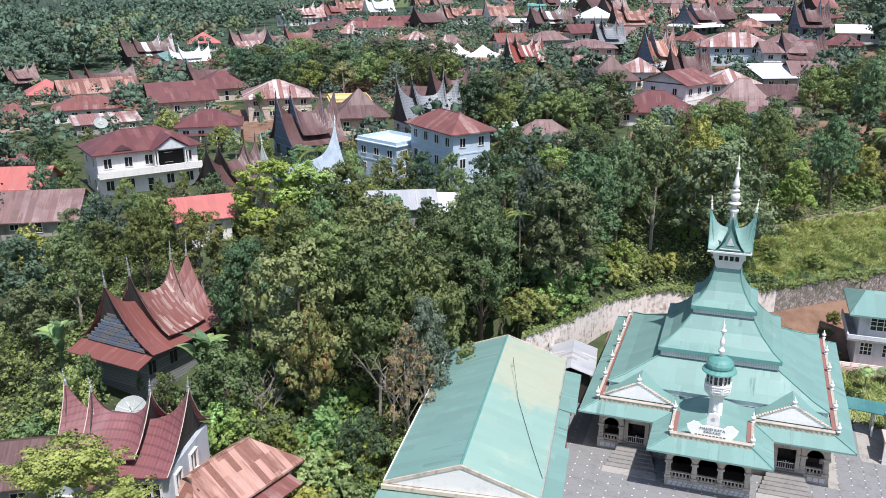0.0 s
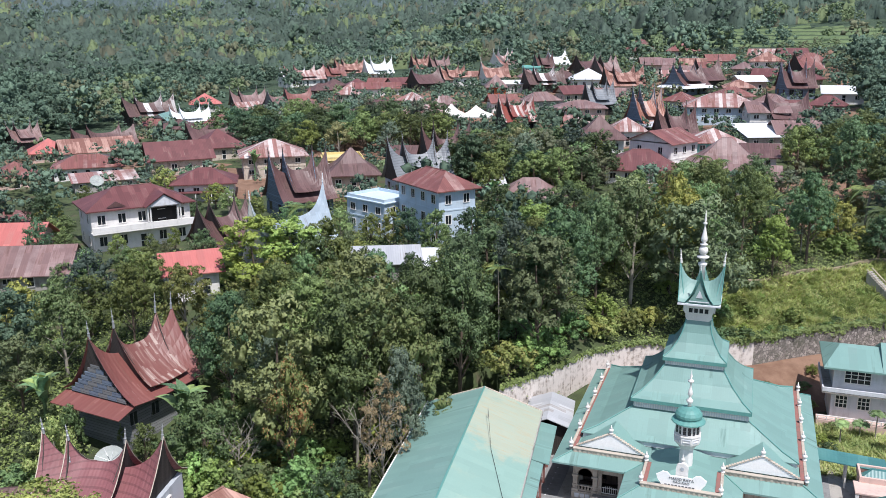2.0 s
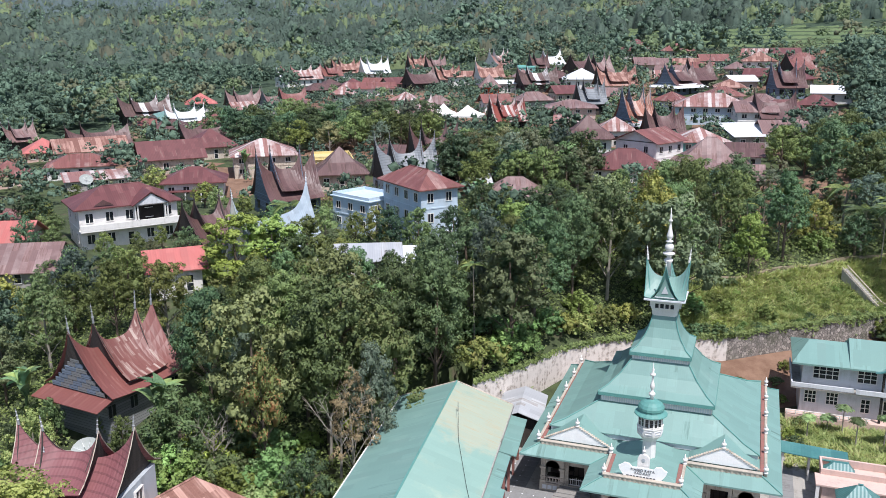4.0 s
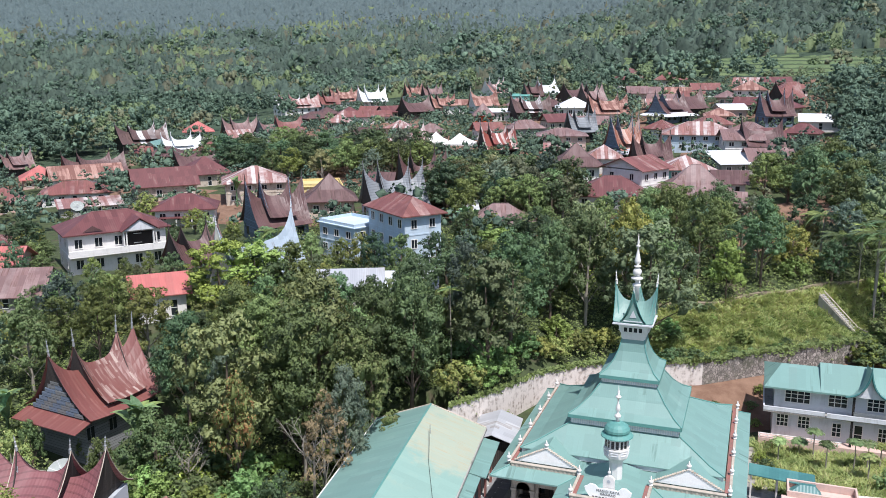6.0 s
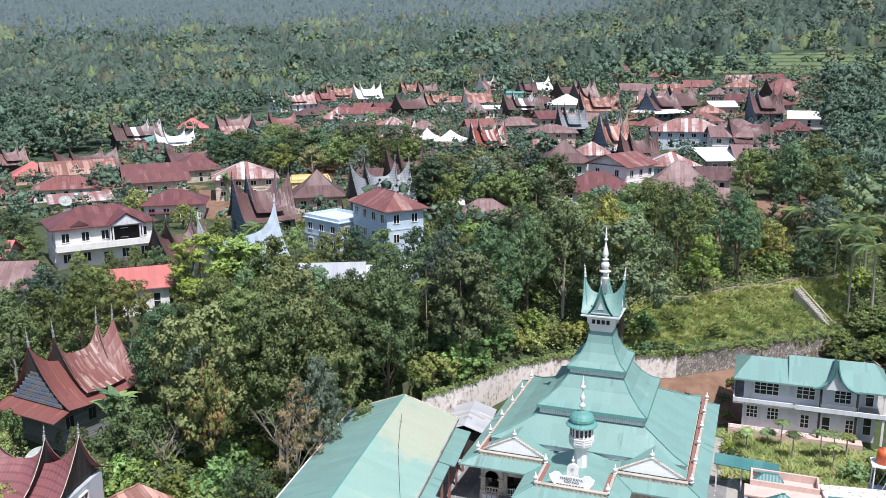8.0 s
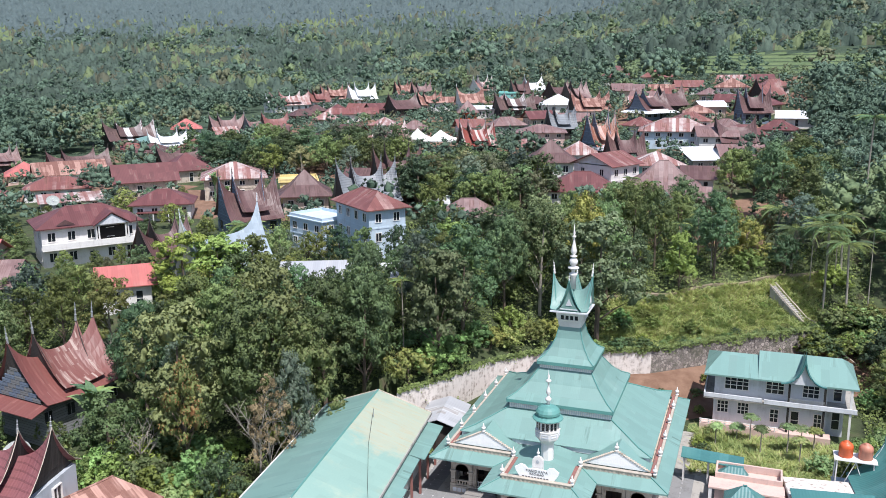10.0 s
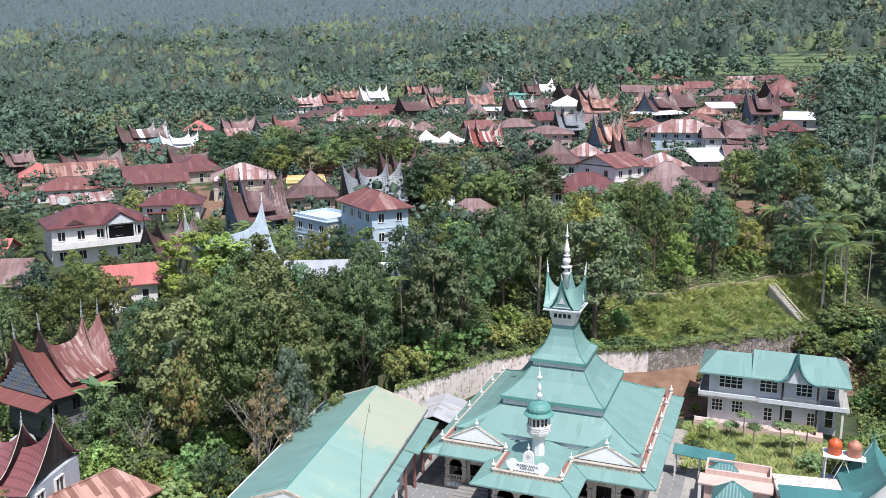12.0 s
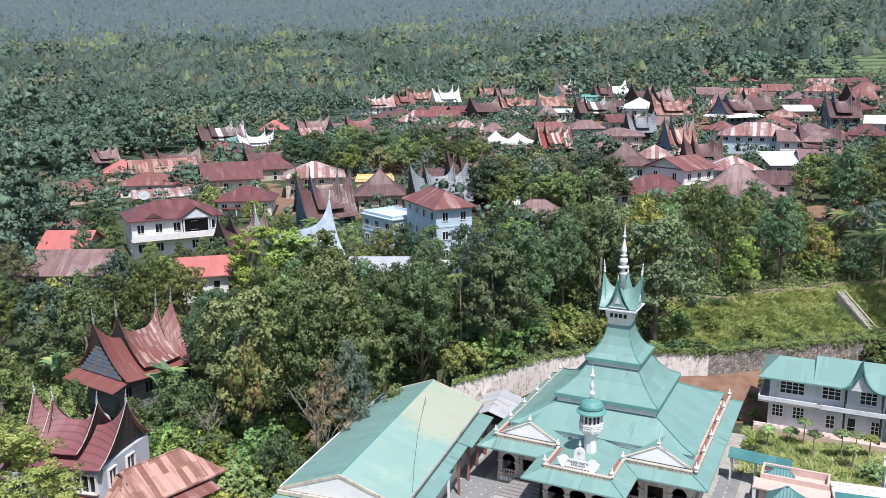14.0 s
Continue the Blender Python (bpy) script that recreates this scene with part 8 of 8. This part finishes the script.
def outside_village(x, y):
    """True where the plain is wooded."""
    if y < 20 and x > -97:
        return False
    if on_terraces(x, y):
        return noise.noise((x * 0.07, y * 0.07, 2.0)) > 0.27
    if x > 24 + 0.04 * y:
        return y > 60
    inner = -185 < x < 40 and 20 < y < 290 + 30 * math.sin(x * 0.03) and x > -185 + 0.0 * y
    if not inner:
        return True
    if x < -97 and y < 20 + (-97 - x) * 0.32:
        return True
    return x < -100 and y > 130 + 0.0 * x and x < -182 + 0.35 * (y - 130) * 0


def in_village(x, y):
    return -175 < x < 32 and 40 < y < 300 and all((x - p) ** 2 + (y - q) ** 2 > 36 for p, q in SPOTS)


PLAIN = (FAR_GREEN, FAR_DARK, FAR_LIGHT, FAR_OLIVE)
far_woods("garden_trees", rng, 130, 400, 1250, 160, 0.2, 5.4, PLAIN, "green garden trees and palms between the village houses", gate=in_village, margin=0.9, palms=0.16, fill=0.5)
far_woods("edge_woods", rng, 120, 330, 800, 460, 0.29, 9.8, PLAIN, "green woods with palms round the village", gate=outside_village, palms=0.2, fill=0.56)
far_woods("plain_woods", rng, 285, 590, 1800, 230, 0.4, 11.0, PLAIN, "distant green woods with palms on the plain", gate=outside_village, palms=0.16, lumps=6, fill=0.56)
far_woods("tall_woods", rng, 520, 900, 420, 120, 0.62, 14.0, PLAIN, "tall trees that stand above the distant forest", (-12, 56), gate=outside_village, palms=0.12, lumps=5, fill=0.6)


def canopy(rng, near, far, turn, grow, spread, spacing, materials, blue):
    """The closed roof of the far woods: one rounded crown beside the other, with leaves on them."""
    tab = 256
    jx, jy, rad, tall, tint = rng.uniform(0.1, 0.9, (tab, tab)), rng.uniform(0.1, 0.9, (tab, tab)), rng.uniform(0.5, 0.86, (tab, tab)), rng.uniform(0.42, 1.0, (tab, tab)) ** 1.3, rng.normal(size=(tab, tab))
    angles = np.arange(radians(spread[0]), radians(spread[1]), turn)
    rows = near * np.exp(np.arange(0, math.log(far / near), grow))
    A, D = np.meshgrid(angles, rows)
    A = A + rng.uniform(-0.3, 0.3, A.shape) * turn
    D = D * (1 + rng.uniform(-0.3, 0.3, D.shape) * grow)
    X, Y = 10 - np.sin(A) * D, -83 + np.cos(A) * D
    best, hue = np.zeros(X.shape), np.zeros(X.shape)
    off = np.zeros(X.shape + (2,))
    ci, cj = np.floor(X / spacing).astype(int), np.floor(Y / spacing).astype(int)
    i0, j0 = ci.min() - 1, cj.min() - 1
    grown = np.full((ci.max() - i0 + 2, cj.max() - j0 + 2), -1)

    def stands(i, j):
        x, y = (i + float(jx[i % tab, j % tab])) * spacing, (j + float(jy[i % tab, j % tab])) * spacing
        return outside_village(x, y) and all((x - p) ** 2 + (y - q) ** 2 > (w + 5) ** 2 for p, q, w in FAR_PADS)

    for di in (-1, 0, 1):
        for dj in (-1, 0, 1):
            a, b = (ci + di) % tab, (cj + dj) % tab
            dx, dy = X - (ci + di + jx[a, b]) * spacing, Y - (cj + dj + jy[a, b]) * spacing
            q = (dx * dx + dy * dy) / (rad[a, b] * spacing) ** 2
            gi, gj = ci + di - i0, cj + dj - j0
            todo = np.unique(np.stack([gi[grown[gi, gj] < 0], gj[grown[gi, gj] < 0]], 1), axis=0)
            for g, k in todo:
                grown[g, k] = stands(int(g + i0), int(k + j0))
            h = tall[a, b] * np.sqrt(np.clip(1 - q, 0, 1)) * (grown[gi, gj] > 0)
            win = h > best
            best, hue = np.where(win, h, best), np.where(win, tint[a, b], hue)
            off = np.where(win[..., None], np.stack([dx, dy], -1) / spacing, off)
    Z, slot = np.zeros(X.shape), np.zeros(X.shape, int)
    for r in range(X.shape[0]):
        for c in range(X.shape[1]):
            x, y = float(X[r, c]), float(Y[r, c])
            land_z = ground(x, y)
            if y > 520:
                land_z += 16 * noise.noise((x * 0.004, y * 0.004, 8.0)) * ease(520, 1000, y)
            big = noise.noise((x * 0.011, y * 0.011, 6.0))
            Z[r, c] = land_z + 11.5 * (1 + 0.6 * big) * best[r, c]
            if best[r, c] <= 0 or r == 0:
                Z[r, c] = ground(x, y) - 0.5
            t = noise.noise((x * 0.013, y * 0.013, 4.0)) + hue[r, c] * 0.3
            slot[r, c] = 1 if t < -0.2 else 2 if t > 0.5 else 3 if t > 0.36 else 0
    # Past this distance crowns take the last set, with haze in its colour.
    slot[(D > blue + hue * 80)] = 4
    Z += rng.normal(size=Z.shape) * 0.0017 * D
    keep = best > 0
    idx = np.arange(X.size).reshape(X.shape)
    quads = np.stack([idx[:-1, :-1], idx[1:, :-1], idx[1:, 1:], idx[:-1, 1:]], -1).reshape(-1, 4)
    ok = keep[:-1, :-1] | keep[1:, :-1] | keep[1:, 1:] | keep[:-1, 1:]
    quads = quads[ok.ravel()]
    me = bpy.data.meshes.new("forest_canopy")
    co = np.stack([X, Y, Z], -1).reshape(-1, 3)
    me.vertices.add(len(co))
    me.vertices.foreach_set("co", co.ravel())
    me.loops.add(quads.size)
    me.loops.foreach_set("vertex_index", quads.ravel().astype(np.int32))
    me.polygons.add(len(quads))
    me.polygons.foreach_set("loop_start", np.arange(0, quads.size, 4, dtype=np.int32))
    for mat in materials:
        me.materials.append(mat)
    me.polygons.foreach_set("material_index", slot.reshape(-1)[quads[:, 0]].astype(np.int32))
    me.update()
    tagged(new("forest_canopy", me), "closed canopy of green forest rising to the hills", "woods", kind="stuff")
    thin = rng.uniform(size=X.shape) < (1150 - D) / 560
    pick = np.repeat(np.nonzero((keep & (best > 0.05) & thin).ravel())[0], 2)
    d = D.ravel()[pick]
    f = np.concatenate([off.reshape(-1, 2)[pick] * 1.3, np.full((len(pick), 1), 0.75)], 1)
    p = co[pick] + rng.normal(size=(len(pick), 3)) * (d * turn * 0.6)[:, None]
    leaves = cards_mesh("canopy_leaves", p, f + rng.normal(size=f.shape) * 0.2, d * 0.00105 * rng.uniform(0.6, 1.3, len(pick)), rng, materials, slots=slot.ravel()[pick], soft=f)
    tagged(new("canopy_leaves", leaves), "leaf clumps of the distant forest", "leaves", kind="stuff")


FAR_PADS = [p for p in PADS if math.hypot(p[0] - 10, p[1] + 83) > 240]
canopy(rng, 470, 2250, 0.0022, 0.0042, (-12, 56), 6.6, (HILL_GREEN, HILL_DARK, HILL_LIGHT, HILL_OLIVE, HILL_HAZE), 930)


# ---- paving stones of the court, last ----
def paving():
    s = Solid()
    s.bevel_box(0.012, 1.088, 0.012, 1.088, 0, 0.035, 0.012)
    tile = data("paver", s, PAVER)
    d = Solid()
    d.add([(0.0, 0.09, 0.041), (-0.09, 0, 0.041), (0, -0.09, 0.041), (0.09, 0, 0.041), (0.0, 0.09, 0.02), (-0.09, 0, 0.02), (0, -0.09, 0.02), (0.09, 0, 0.02)], [(0, 1, 2, 3), (0, 4, 5, 1), (1, 5, 6, 2), (2, 6, 7, 3), (3, 7, 4, 0)])
    dot = data("inset", d, PALE_GREY)
    root = thing("court_paving", pose(0, 0, 0.03), "grey square pavers with small white insets", "paving", kind="structure")
    rest, dots, n = Solid(), Solid(), 0
    for j in range(24):
        for i in range(29):
            x, y = -13.4 + i * 1.1, -24.8 + j * 1.1
            if y > -10.9 and -11.3 < x < 10.6 or x > 13.0 and y > -5.6:
                continue
            if n < 300:
                n += 1
                ob = part("paver", tile, None, root)
                ob.location = (x, y, 0)
                q = part("inset", dot, None, root)
                q.location = (x, y, 0)
            else:
                rest.bevel_box(x + 0.012, x + 1.088, y + 0.012, y + 1.088, 0, 0.035, 0.012)
                dots.add([(x + a * 0.09, y + b * 0.09, z) for z in (0.041, 0.02) for a, b in ((0, 1), (-1, 0), (0, -1), (1, 0))], [(0, 1, 2, 3), (0, 4, 5, 1), (1, 5, 6, 2), (2, 6, 7, 3), (3, 7, 4, 0)])
    tagged(part("paver_rest", rest, PAVER, root), kind="stuff")
    tagged(part("inset_rest", dots, PALE_GREY, root), kind="stuff")


paving()
